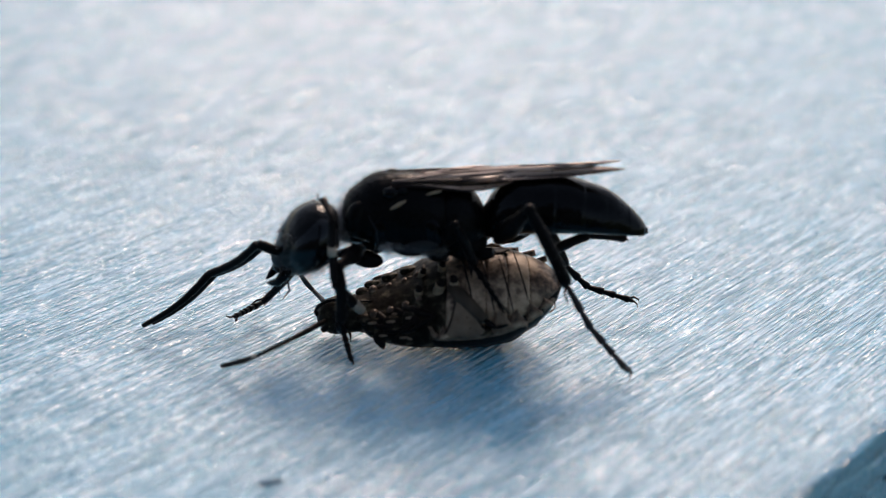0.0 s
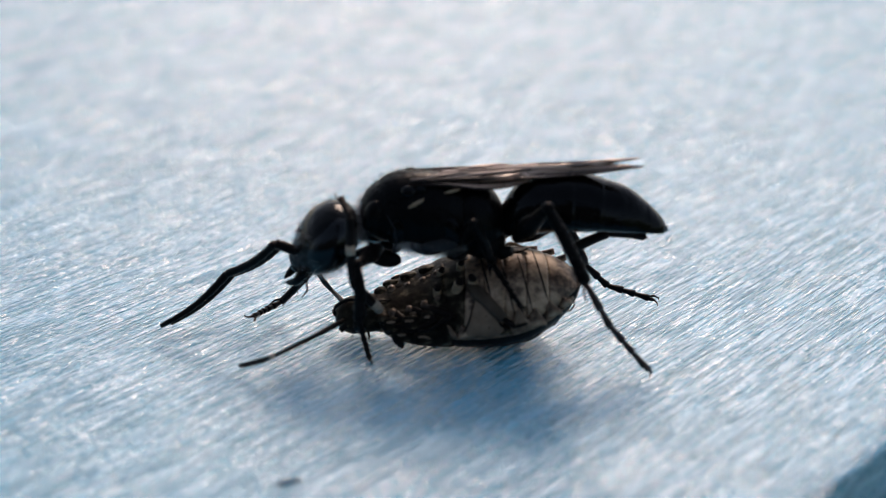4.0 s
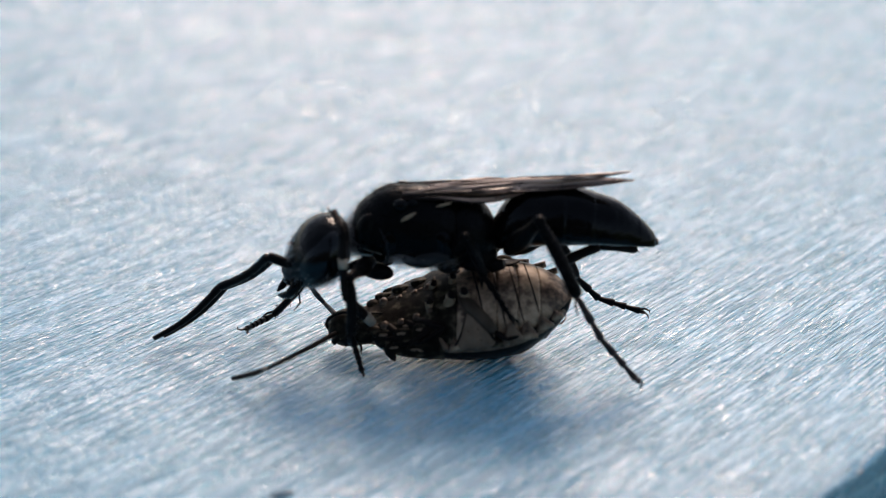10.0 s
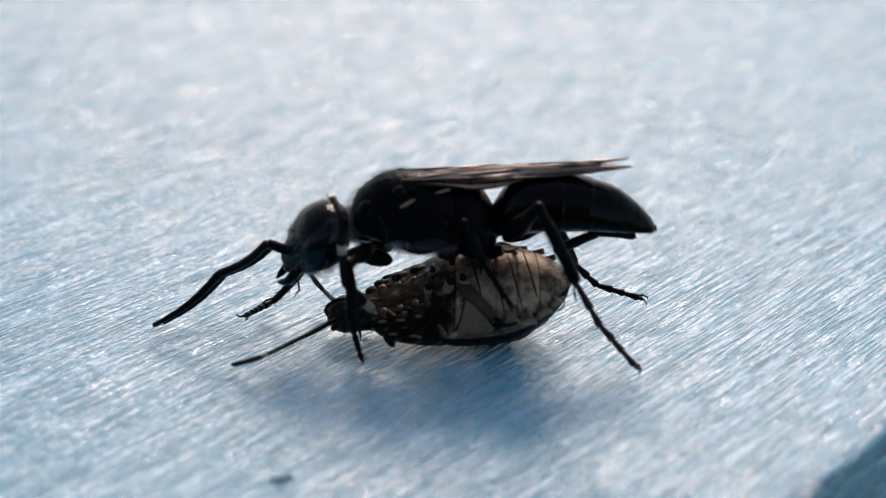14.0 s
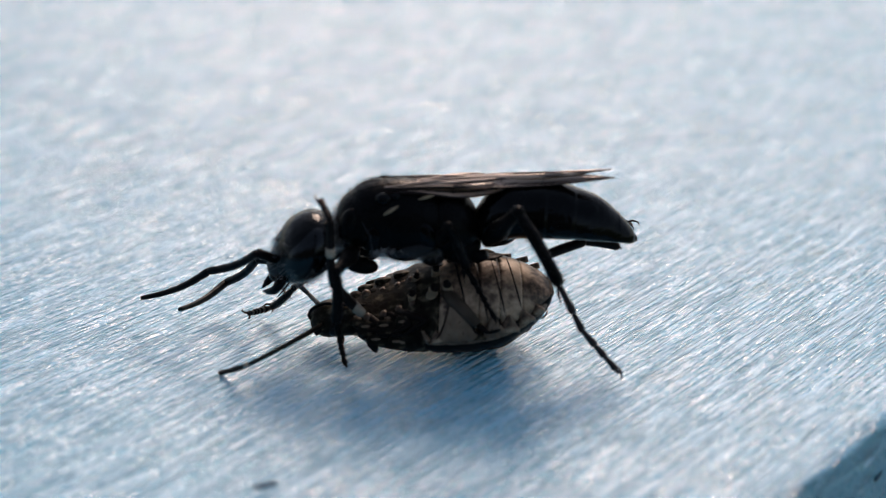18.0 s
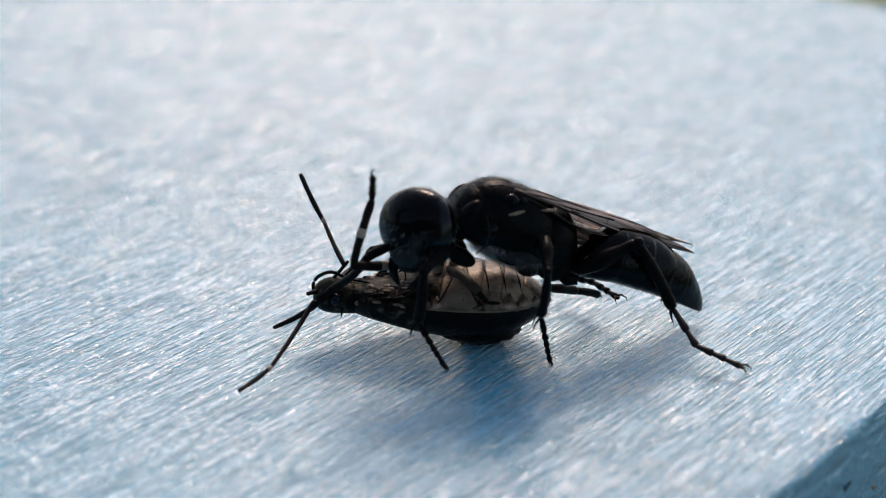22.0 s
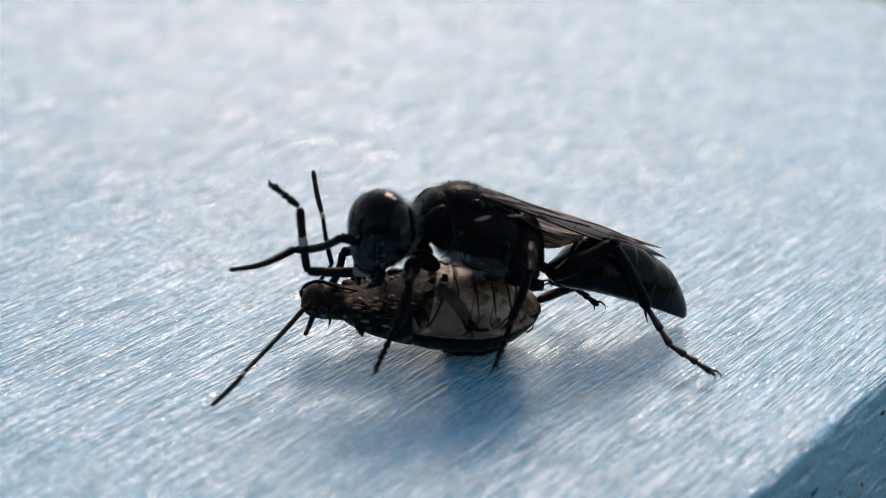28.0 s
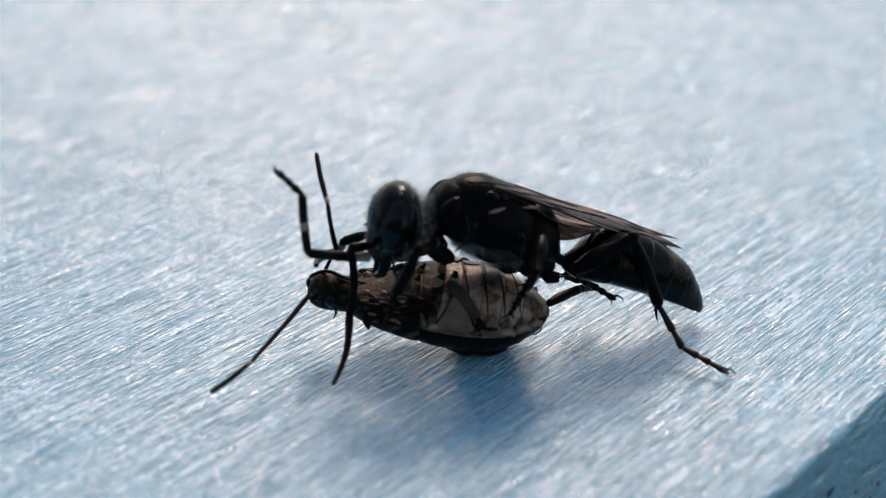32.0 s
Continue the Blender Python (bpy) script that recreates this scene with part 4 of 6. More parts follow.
def bug_leg(lengths, banded):
    pieces = [part("thigh", limb_mesh(lengths[0], 0.2, 0.24, 0.05, 0.04), BUGLEG, BUG), part("shin", limb_mesh(lengths[1], 0.2, 0.21, 0.0, 0.04), BUGLEG, BUG)]
    spines(pieces[1], lengths[1], 10, 0.32, 71, BUGLEG, 0.04)
    if banded:
        bm = bmesh.new()
        bent_tube(bm, [(0, 0, 0), (0.2, 0, 0.01), (0.45, 0, 0.02)], [0.222, 0.226, 0.222], 10)
        part("ring", bm, PALE, pieces[1], "pale ring", place(1.35, 0, 0.035))
        bm = bmesh.new()
        bent_tube(bm, [(0, 0, 0), (0.4, 0, 0), (0.9, 0, 0.02)], [0.235, 0.245, 0.25], 10)
        part("ring", bm, PALE, pieces[0], "pale thigh base", place(0.05, 0, 0.0))
    if len(lengths) > 2:
        pieces.append(jointed_foot("foot", BUG, lengths[2] - 0.2, (1.4, 0.9, 1.5), 0.17, BUGLEG, 81, 0.36))
    else:
        part("claw", claws(bmesh.new(), 0, 0.3), SHELL, pieces[-1], "", place(lengths[-1] - 0.24, 0, 0))
    return Limb(BUG, pieces)


bug_body()
low_antenna = bug_feeler((4.9, 2.4))
raised_antenna = bug_feeler((3.0, 2.8), True)
bug_front_leg = bug_leg((3.1, 3.2, 1.75), True)
bug_hind_leg = bug_leg((2.3, 1.8), False)


# ---- dirt on the board ----
def dirt_speck(u, v, size, seed):
    pick = random.Random(seed)
    bm = bmesh.new()
    blob(bm, 0, 0, 0.0, size, size * 0.4, 0.05, 2)
    for vert in bm.verts:
        vert.co *= 1 + 0.3 * noise.noise(vert.co * 3 + Vector((seed, 0, 0)))
    ob = part("dirt_speck", bm, SPECK, None, "", place(u, v, 0.01, 0, 0, pick.uniform(20, 50)))
    return tagged(ob, "dark speck of dirt stuck on the blue paint", "dirt", group="specks on the board")


dirt_speck(-7.2, -16.1, 0.62, 1)


def side_speck(u, z, size, material, label, seed):
    """A speck stuck on the near side of the board."""
    bm = bmesh.new()
    blob(bm, 0, 0, 0, size, 0.05, size * 0.45, 2)
    for vert in bm.verts:
        vert.co *= 1 + 0.35 * noise.noise(vert.co * 3 + Vector((seed, 0, 0)))
    p = U * u + V * -22.31
    ob = part("dirt_speck", bm, material, None, "", place(p.x, p.y, z, 0, -25 + 17 * seed, 49))
    return tagged(ob, label, "dirt", group="specks on the board")


side_speck(5.0, -2.9, 0.4, SPECK, "dark speck of dirt stuck on the blue paint", 1)
side_speck(11.85, -1.8, 0.28, REDDISH, "small reddish speck of dirt on the blue paint", 2)
side_speck(8.0, -4.4, 0.28, PALE, "pale dried speck on the blue paint", 3)
side_speck(10.5, -5.2, 0.3, PALE, "pale dried speck on the blue paint", 4)


# ---- what moves ----
ROOTS = {"wasp": [], "bug": []}
BODY = {"thorax": [], "head": [], "abdomen": [], "wing": [[], [], [], []]}


def body_row(t, middle, pitch, turn, head, head_turn, head_lean, tail, wing_end):
    """One stance of the wasp's body; places in millimetres of the world."""
    middle, head, tail, wing_end = (Vector(p) * MM for p in (middle, head, tail, wing_end))
    root = Matrix.Translation((middle.x, middle.y, 0))
    ROOTS["wasp"].append((t, root))
    back = root.inverted()
    trunk = Matrix.Translation(middle) @ Euler((0, radians(pitch), radians(turn))).to_matrix().to_4x4()
    BODY["thorax"].append((t, back @ trunk))
    BODY["head"].append((t, back @ Matrix.Translation(head) @ Euler((0, radians(-head_lean), radians(head_turn))).to_matrix().to_4x4()))
    bend = min(1, max(0, pitch / 15))
    waist = trunk @ (Vector((2.8 + 1.2 * bend, 0, -0.15 - 0.45 * bend)) * MM)
    waist = tail + (waist - tail).normalized() * max(8.3 * MM, (waist - tail).length)
    BODY["abdomen"].append((t, back @ along(waist, tail)))
    for k, (_, y, z) in enumerate(WINGS):
        base = trunk @ (Vector((-1.0, y, z)) * MM)
        end = wing_end + Vector((0, (y - WINGS[0][1]) * 0.35 * MM, (-0.05 - 0.8 * bend if k > 1 else 0.22 * k - 0.1) * MM))
        BODY["wing"][k].append((t, back @ along(base, end) @ pose(0, 0, 0, (-1 if k % 2 else 1) * (-48 if k > 1 else 5) * bend)))


def along(a, b):
    """The pose at a whose x axis points to b and whose y axis stays level."""
    x = (b - a).normalized()
    y = (Vector((0, 1, 0)) - x * x.y).normalized()
    z = x.cross(y)
    m = Matrix((x, y, z)).transposed().to_4x4()
    m.translation = a
    return m


def bug_row(t, head, tail, roll):
    head, tail = Vector(head) * MM, Vector(tail) * MM
    ROOTS["bug"].append((t, along((head + tail) / 2, tail) @ pose(0, 0, 0, roll)))


def root_at(rows, t):
    """The pose of a thing between two of its rows."""
    before = max((r for r in rows if r[0] <= t + 1e-6), key=lambda r: r[0])
    after = min((r for r in rows if r[0] >= t - 1e-6), key=lambda r: r[0])
    k = 0 if after[0] - before[0] < 1e-6 else (t - before[0]) / (after[0] - before[0])
    return before[1].lerp(after[1], k)


def step(limb, t, *joints):
    limb.rows.append((t, [Vector(j) * MM for j in joints]))


def key_limb(limb, roots):
    limb.rows.sort(key=lambda r: r[0])
    for k, piece in enumerate(limb.pieces):
        walk(piece, [(t, root_at(roots, t).inverted() @ along(joints[k], joints[k + 1])) for t, joints in limb.rows])


def motions():
    # the body of the wasp: seconds, thorax middle, its pitch and turn, head middle, head turn and lean, ends of abdomen and wings, in mm
    body_row(0, (-1.35, -2.50, 6.01), -0.8, 0.0, (-6.31, -2.80, 5.48), 10, -28, (9.70, -2.50, 5.59), (8.14, -2.90, 8.96))
    body_row(14.5, (-1.35, -2.50, 6.01), -0.8, 0.0, (-6.31, -2.80, 5.48), 10, -28, (9.70, -2.50, 5.59), (8.14, -2.90, 8.96))
    body_row(16.5, (-1.37, -2.50, 6.09), -2.4, 0.0, (-6.25, -2.80, 5.32), 10, -28, (9.60, -2.50, 5.73), (8.14, -2.90, 8.99))
    body_row(17.5, (-1.39, -2.50, 6.11), -2.4, 0.0, (-6.33, -2.80, 5.33), 10, -28, (9.61, -2.50, 5.75), (8.12, -2.90, 8.96))
    body_row(18, (-1.32, -2.50, 6.00), -2.4, 0.0, (-6.24, -2.80, 5.31), 10, -28, (9.60, -2.50, 5.38), (8.24, -2.90, 8.75))
    body_row(18.5, (-1.23, -2.50, 6.07), -1.5, 0.0, (-6.15, -2.80, 5.33), 10, -30, (9.63, -2.50, 4.95), (8.34, -2.90, 8.42))
    body_row(19, (-0.82, -2.50, 6.08), -1.0, 0.0, (-5.68, -2.80, 5.80), 10, -42, (9.83, -2.50, 4.39), (8.66, -2.90, 8.06))
    body_row(19.5, (-0.00, -2.40, 6.09), 3.3, 3.7, (-5.21, -2.90, 6.55), 25, -48, (10.56, -1.70, 3.94), (9.42, -2.10, 7.44))
    body_row(20, (0.51, -2.40, 6.77), 10.4, 7.6, (-4.17, -3.10, 7.67), 30, -54, (10.49, -1.00, 2.54), (9.45, -1.40, 6.42))
    body_row(20.5, (0.84, -2.40, 6.70), 12.0, 7.6, (-3.95, -3.10, 7.88), 35, -52, (11.01, -1.00, 2.12), (9.96, -1.40, 6.32))
    body_row(21, (2.57, -1.60, 6.76), 20.5, 11.7, (-2.06, -2.50, 8.70), 35, -47, (12.51, 0.80, 0.34), (11.96, 0.40, 4.89))
    body_row(21.5, (4.66, -1.60, 6.47), 24.3, 12.4, (0.03, -2.50, 7.99), 50, -30, (14.56, 0.80, 0.69), (13.95, 0.40, 4.42))
    body_row(22, (5.08, -1.60, 6.04), 20.6, 12.3, (0.56, -2.50, 7.04), 60, -12, (15.02, 0.80, 0.80), (14.25, 0.40, 4.18))
    body_row(22.5, (4.72, -1.60, 5.97), 17.4, 11.8, (0.07, -2.50, 7.22), 45, -35, (14.57, 0.80, 0.75), (13.83, 0.40, 4.43))
    body_row(23, (4.62, -1.60, 6.26), 17.4, 11.0, (-0.08, -2.50, 7.63), 35, -50, (14.47, 0.80, 0.87), (13.60, 0.40, 4.64))
    body_row(23.5, (4.08, -1.60, 6.33), 15.7, 11.1, (-0.61, -2.50, 7.39), 40, -48, (13.96, 0.80, 0.76), (13.20, 0.40, 4.99))
    body_row(24, (4.11, -1.60, 6.33), 17.4, 11.4, (-0.63, -2.50, 7.16), 40, -45, (13.97, 0.80, 1.16), (13.24, 0.40, 5.23))
    body_row(24.5, (4.24, -1.60, 6.24), 14.7, 11.2, (-0.56, -2.50, 6.94), 45, -44, (14.22, 0.80, 0.94), (13.37, 0.40, 5.18))
    body_row(25, (4.06, -1.60, 6.48), 15.3, 11.4, (-0.55, -2.50, 7.49), 40, -43, (13.97, 0.80, 1.00), (13.12, 0.40, 5.24))
    body_row(25.5, (4.60, -1.60, 6.28), 20.8, 11.1, (-0.23, -2.50, 7.50), 60, -25, (15.13, 0.80, 0.43), (14.32, 0.40, 4.20))
    body_row(26, (4.73, -1.60, 6.14), 19.7, 11.1, (0.13, -2.50, 7.45), 25, -34, (15.64, 0.80, 0.30), (15.03, 0.40, 4.10))
    body_row(26.5, (5.16, -1.60, 6.11), 20.5, 11.6, (0.48, -2.50, 7.41), 45, -20, (15.93, 0.80, 0.41), (15.26, 0.40, 3.84))
    body_row(28.5, (5.00, -1.60, 6.06), 21.1, 10.8, (0.38, -2.50, 7.20), 30, -6, (16.40, 0.80, 0.40), (15.40, 0.40, 3.81))
    body_row(29, (5.03, -1.60, 6.07), 20.6, 10.6, (0.40, -2.50, 7.36), 5, -4, (16.54, 0.80, 0.43), (15.65, 0.40, 3.83))
    body_row(30, (5.21, -1.60, 6.12), 20.5, 10.6, (0.52, -2.50, 7.26), 5, -4, (16.61, 0.80, 0.44), (15.66, 0.40, 4.00))
    body_row(31, (5.10, -1.60, 6.24), 21.4, 10.4, (0.37, -2.50, 7.45), 5, -4, (16.61, 0.80, 0.47), (15.66, 0.40, 4.09))
    body_row(32, (5.08, -1.60, 6.26), 20.4, 10.6, (0.47, -2.50, 7.40), 5, -4, (16.43, 0.80, 0.49), (15.44, 0.40, 4.04))
    # the bug: seconds, tip of the head, end of the tail, roll
    bug_row(0, (-5.95, -2.78, 1.12), (5.62, -2.78, 2.91), 22)
    bug_row(14.5, (-5.95, -2.78, 1.12), (5.62, -2.78, 2.91), 22)
    bug_row(16.5, (-5.84, -2.86, 1.15), (5.44, -2.86, 2.88), 22)
    bug_row(17.5, (-5.92, -2.85, 1.15), (5.39, -2.85, 2.88), 22)
    bug_row(18, (-5.88, -2.82, 1.26), (5.50, -2.82, 2.78), 22)
    bug_row(18.5, (-5.80, -2.68, 1.23), (5.54, -2.68, 2.81), 22)
    bug_row(19, (-5.80, -2.71, 1.58), (5.72, -2.71, 2.55), 20)
    bug_row(19.5, (-5.17, -2.17, 2.04), (6.49, -2.17, 2.29), 16)
    bug_row(20, (-5.09, -1.45, 2.34), (6.66, -1.45, 2.11), 10)
    bug_row(20.5, (-5.04, -1.56, 1.95), (6.59, -1.56, 2.31), 12)
    bug_row(21, (-5.21, -1.42, 1.76), (6.62, -1.42, 2.40), 17)
    bug_row(21.5, (-5.12, -1.32, 2.06), (6.87, -1.32, 2.22), 4)
    bug_row(22, (-4.81, -0.54, 2.49), (7.36, -0.54, 2.00), -8)
    bug_row(22.5, (-4.38, -0.44, 2.91), (7.58, -0.44, 1.81), -8)
    bug_row(23, (-3.95, -0.96, 2.79), (8.07, -0.96, 1.84), -2)
    bug_row(23.5, (-3.80, -0.74, 2.90), (8.24, -0.74, 1.79), 5)
    bug_row(24, (-3.97, -0.66, 2.77), (8.24, -0.66, 1.82), 9)
    bug_row(24.5, (-3.95, -0.66, 2.67), (8.31, -0.66, 1.87), 9)
    bug_row(25, (-3.83, -0.94, 2.77), (8.40, -0.94, 1.82), 11)
    bug_row(25.5, (-3.93, -1.79, 1.79), (8.23, -1.79, 2.40), 12)
    bug_row(26, (-3.72, -0.98, 2.58), (8.52, -0.98, 1.93), 10)
    bug_row(26.5, (-3.85, -1.20, 2.19), (8.56, -1.20, 2.15), 10)
    bug_row(28.5, (-3.80, -0.91, 2.92), (8.49, -0.91, 1.77), 9)
    bug_row(29, (-3.91, -0.79, 3.03), (8.33, -0.79, 1.73), 8)
    bug_row(30, (-3.92, -0.97, 3.02), (8.35, -0.97, 1.74), 8)
    bug_row(31, (-4.14, -0.91, 3.01), (8.17, -0.91, 1.74), 8)
    bug_row(32, (-4.05, -1.44, 3.24), (8.21, -1.44, 1.66), 8)
    step(near_antenna, 0, (-7.69, -3.50, 4.88), (-8.79, -3.60, 5.37), (-11.33, -2.43, 3.26), (-14.64, -3.04, 0.76))
    step(near_antenna, 14.5, (-7.69, -3.50, 4.88), (-8.79, -3.60, 5.37), (-11.33, -2.43, 3.26), (-14.64, -3.04, 0.76))
    step(near_antenna, 16.5, (-7.69, -3.50, 4.80), (-8.55, -4.01, 5.46), (-10.62, -2.17, 3.32), (-14.08, -3.76, 1.53))
    step(near_antenna, 17.5, (-7.78, -3.50, 4.81), (-8.63, -4.12, 5.38), (-10.82, -2.51, 3.18), (-14.41, -3.36, 1.17))
    step(near_antenna, 18, (-7.61, -3.50, 4.78), (-8.46, -4.07, 5.39), (-11.05, -2.41, 3.72), (-14.65, -1.41, 1.81))
    step(near_antenna, 18.5, (-7.78, -3.50, 4.97), (-8.49, -4.30, 5.53), (-10.86, -3.53, 3.07), (-14.08, -2.72, 0.50))
    step(near_antenna, 19, (-7.45, -3.50, 5.59), (-8.15, -4.30, 6.14), (-10.48, -3.87, 3.56), (-13.55, -4.18, 0.71))
    step(near_antenna, 19.5, (-6.58, -3.50, 6.23), (-7.15, -4.41, 6.77), (-9.78, -4.41, 4.46), (-12.88, -4.33, 1.62))
    step(near_antenna, 20, (-5.89, -3.50, 7.27), (-6.47, -4.34, 7.90), (-9.66, -3.29, 6.92), (-13.82, -3.73, 6.51))
    step(near_antenna, 20.5, (-5.54, -3.50, 7.57), (-6.25, -4.30, 8.10), (-9.32, -3.52, 6.61), (-12.95, -2.56, 4.72))
    step(near_antenna, 21, (-3.65, -3.10, 8.61), (-4.39, -3.92, 9.09), (-5.94, -2.28, 6.41), (-7.51, -1.06, 2.71))
    step(near_antenna, 21.5, (-1.87, -3.10, 7.19), (-2.39, -4.18, 7.07), (-3.78, -5.09, 3.99), (-6.68, -3.60, 1.34))
    step(near_antenna, 22, (-0.81, -3.10, 6.14), (-1.89, -3.34, 5.68), (-3.67, -1.55, 3.24), (-6.79, -0.53, 0.63))
    step(near_antenna, 22.267, (-1.17, -3.10, 6.81), (-2.27, -2.97, 7.27), (-3.71, -0.38, 5.40), (-7.22, -2.40, 4.30))
    step(near_antenna, 22.5, (-1.54, -3.10, 7.49), (-1.90, -2.69, 8.56), (-2.86, 0.47, 7.40), (-4.45, -3.25, 8.54))
    step(near_antenna, 23, (-1.55, -3.10, 8.18), (-2.05, -3.78, 9.04), (-4.18, -1.14, 8.17), (-5.73, -4.76, 9.62))
    step(near_antenna, 23.5, (-2.34, -3.10, 7.81), (-3.11, -3.59, 8.60), (-4.09, -0.56, 7.15), (-4.91, -4.30, 8.86))
    step(near_antenna, 24, (-2.50, -3.10, 7.73), (-2.99, -4.05, 8.27), (-4.23, -1.13, 6.80), (-4.92, -4.96, 8.39))
    step(near_antenna, 24.5, (-2.44, -3.10, 6.93), (-2.93, -4.10, 7.37), (-3.91, -1.62, 5.11), (-4.63, -5.71, 5.74))
    step(near_antenna, 25, (-2.28, -3.10, 7.92), (-2.76, -3.89, 8.68), (-4.54, -1.50, 6.84), (-5.94, -5.36, 7.70))
    step(near_antenna, 25.5, (-1.60, -3.10, 6.02), (-2.25, -4.10, 5.90), (-2.64, -1.21, 3.96), (-2.64, -5.21, 5.25))
    step(near_antenna, 26, (-1.89, -3.10, 6.86), (-2.94, -3.68, 6.84), (-4.69, -3.00, 3.89), (-5.28, -7.11, 3.29))
    step(near_antenna, 26.5, (-1.15, -3.10, 6.53), (-2.20, -3.62, 6.78), (-3.95, -2.57, 3.94), (-4.25, -6.72, 3.40))
    step(near_antenna, 28.5, (-0.44, -3.10, 6.60), (-1.49, -3.44, 7.07), (-3.77, -1.15, 5.73), (-6.70, -4.04, 6.56))
    step(near_antenna, 28.733, (-0.46, -3.10, 6.46), (-1.54, -3.56, 6.68), (-3.11, -2.79, 3.65), (-4.75, -6.65, 3.50))
    step(near_antenna, 29, (-0.48, -3.10, 6.32), (-1.54, -3.66, 6.29), (-1.66, -4.78, 2.98), (-1.69, -8.83, 1.88))
    step(near_antenna, 30, (-0.71, -3.10, 5.93), (-1.55, -3.92, 6.18), (-1.71, -4.45, 2.72), (-2.17, -8.47, 1.59))
    step(near_antenna, 31, (-0.72, -3.10, 6.42), (-1.63, -3.87, 6.50), (-2.12, -4.06, 3.04), (-2.63, -7.96, 1.56))
    step(near_antenna, 32, (-0.75, -3.10, 6.23), (-1.66, -3.85, 6.45), (-1.80, -3.97, 2.95), (-2.49, -7.84, 1.47))
    step(far_antenna, 0, (-7.83, -1.50, 3.90), (-8.84, -0.90, 4.11), (-11.46, 0.22, 2.07), (-14.21, -2.65, 0.71))
    step(far_antenna, 14.5, (-7.83, -1.50, 3.90), (-8.84, -0.90, 4.11), (-11.46, 0.22, 2.07), (-14.21, -2.65, 0.71))
    step(far_antenna, 16.5, (-7.91, -1.50, 3.85), (-8.81, -0.71, 3.87), (-10.81, 0.86, 1.46), (-14.42, -0.76, 0.06))
    step(far_antenna, 17.5, (-8.00, -1.50, 3.86), (-8.91, -0.72, 3.82), (-11.03, 0.66, 1.41), (-14.67, -0.94, 0.06))
    step(far_antenna, 18, (-7.82, -1.50, 3.84), (-8.86, -0.91, 3.70), (-10.75, 1.06, 1.51), (-12.56, -2.71, 1.80))
    step(far_antenna, 18.5, (-7.86, -1.50, 4.03), (-8.65, -0.61, 3.85), (-9.50, 0.75, 0.74), (-9.52, -3.43, 0.27))
    step(far_antenna, 19, (-7.66, -1.50, 4.66), (-8.44, -0.62, 4.44), (-9.31, 1.15, 1.54), (-9.65, -3.03, 1.34))
    step(far_antenna, 19.5, (-6.76, -1.50, 5.24), (-6.72, -0.54, 4.52), (-6.82, 1.29, 1.54), (-6.26, -2.87, 1.31))
    step(far_antenna, 19.733, (-6.41, -1.50, 5.81), (-6.72, -0.46, 5.30), (-8.69, 1.24, 2.96), (-11.09, -2.20, 2.68))
    step(far_antenna, 20, (-6.06, -1.50, 6.39), (-6.68, -0.51, 6.14), (-9.89, 0.52, 5.20), (-13.99, -0.40, 5.01))
    step(far_antenna, 20.5, (-5.71, -1.50, 6.47), (-6.72, -1.06, 6.01), (-8.81, 0.79, 3.88), (-10.30, -2.94, 2.66))
    step(far_antenna, 21, (-3.79, -1.10, 7.08), (-4.54, -0.37, 6.49), (-5.54, 0.21, 3.19), (-6.47, -2.39, 0.03))
    step(far_antenna, 21.267, (-2.79, -1.10, 6.64), (-3.33, -0.30, 5.93), (-4.01, 1.50, 3.01), (-4.73, -2.39, 1.61))
    step(far_antenna, 21.5, (-1.80, -1.10, 6.20), (-2.11, -0.26, 5.40), (-2.36, 2.50, 3.27), (-2.67, -1.62, 4.02))
    step(far_antenna, 22, (-0.84, -1.10, 5.19), (-1.83, -0.58, 4.77), (-2.95, 1.93, 2.60), (-4.92, -1.75, 3.05))
    step(far_antenna, 22.5, (-1.74, -1.10, 6.37), (-2.60, -0.47, 5.82), (-4.45, 1.63, 3.71), (-6.57, -1.98, 3.34))
    step(far_antenna, 23, (-1.74, -1.10, 6.93), (-2.60, -0.38, 6.50), (-4.13, 0.58, 3.50), (-6.37, -1.73, 0.80))
    step(far_antenna, 23.5, (-2.44, -1.10, 6.24), (-3.17, -0.47, 5.53), (-4.32, 1.16, 2.66), (-6.10, -2.62, 2.28))
    step(far_antenna, 24, (-2.57, -1.10, 7.06), (-2.94, 0.04, 7.05), (-3.24, 3.45, 6.31), (-3.25, -0.22, 8.35))
    step(far_antenna, 24.267, (-2.42, -1.10, 5.96), (-3.03, -0.56, 5.07), (-3.58, 1.86, 2.60), (-3.66, -2.24, 3.51))
    step(far_antenna, 24.5, (-2.27, -1.10, 4.85), (-2.61, -1.61, 3.82), (-3.24, -0.97, 0.44), (-3.38, -5.15, 0.12))
    step(far_antenna, 25, (-2.64, -1.10, 6.64), (-3.24, -0.50, 5.79), (-4.73, -1.00, 2.66), (-6.27, -4.35, 0.65))
    step(far_antenna, 25.267, (-2.07, -1.10, 5.72), (-2.67, -0.39, 4.96), (-3.80, 0.94, 1.92), (-4.73, -3.13, 1.45))
    step(far_antenna, 25.5, (-1.51, -1.10, 4.81), (-2.09, -0.29, 4.14), (-2.54, 2.49, 2.06), (-2.70, -1.55, 3.20))
    step(far_antenna, 26, (-1.67, -1.10, 6.27), (-2.39, -0.17, 6.03), (-2.63, 3.30, 5.63), (-2.74, 0.18, 8.44))
    step(far_antenna, 26.5, (-0.92, -1.10, 5.69), (-2.04, -0.75, 5.43), (-3.58, 0.74, 2.65), (-3.99, -3.37, 1.90))
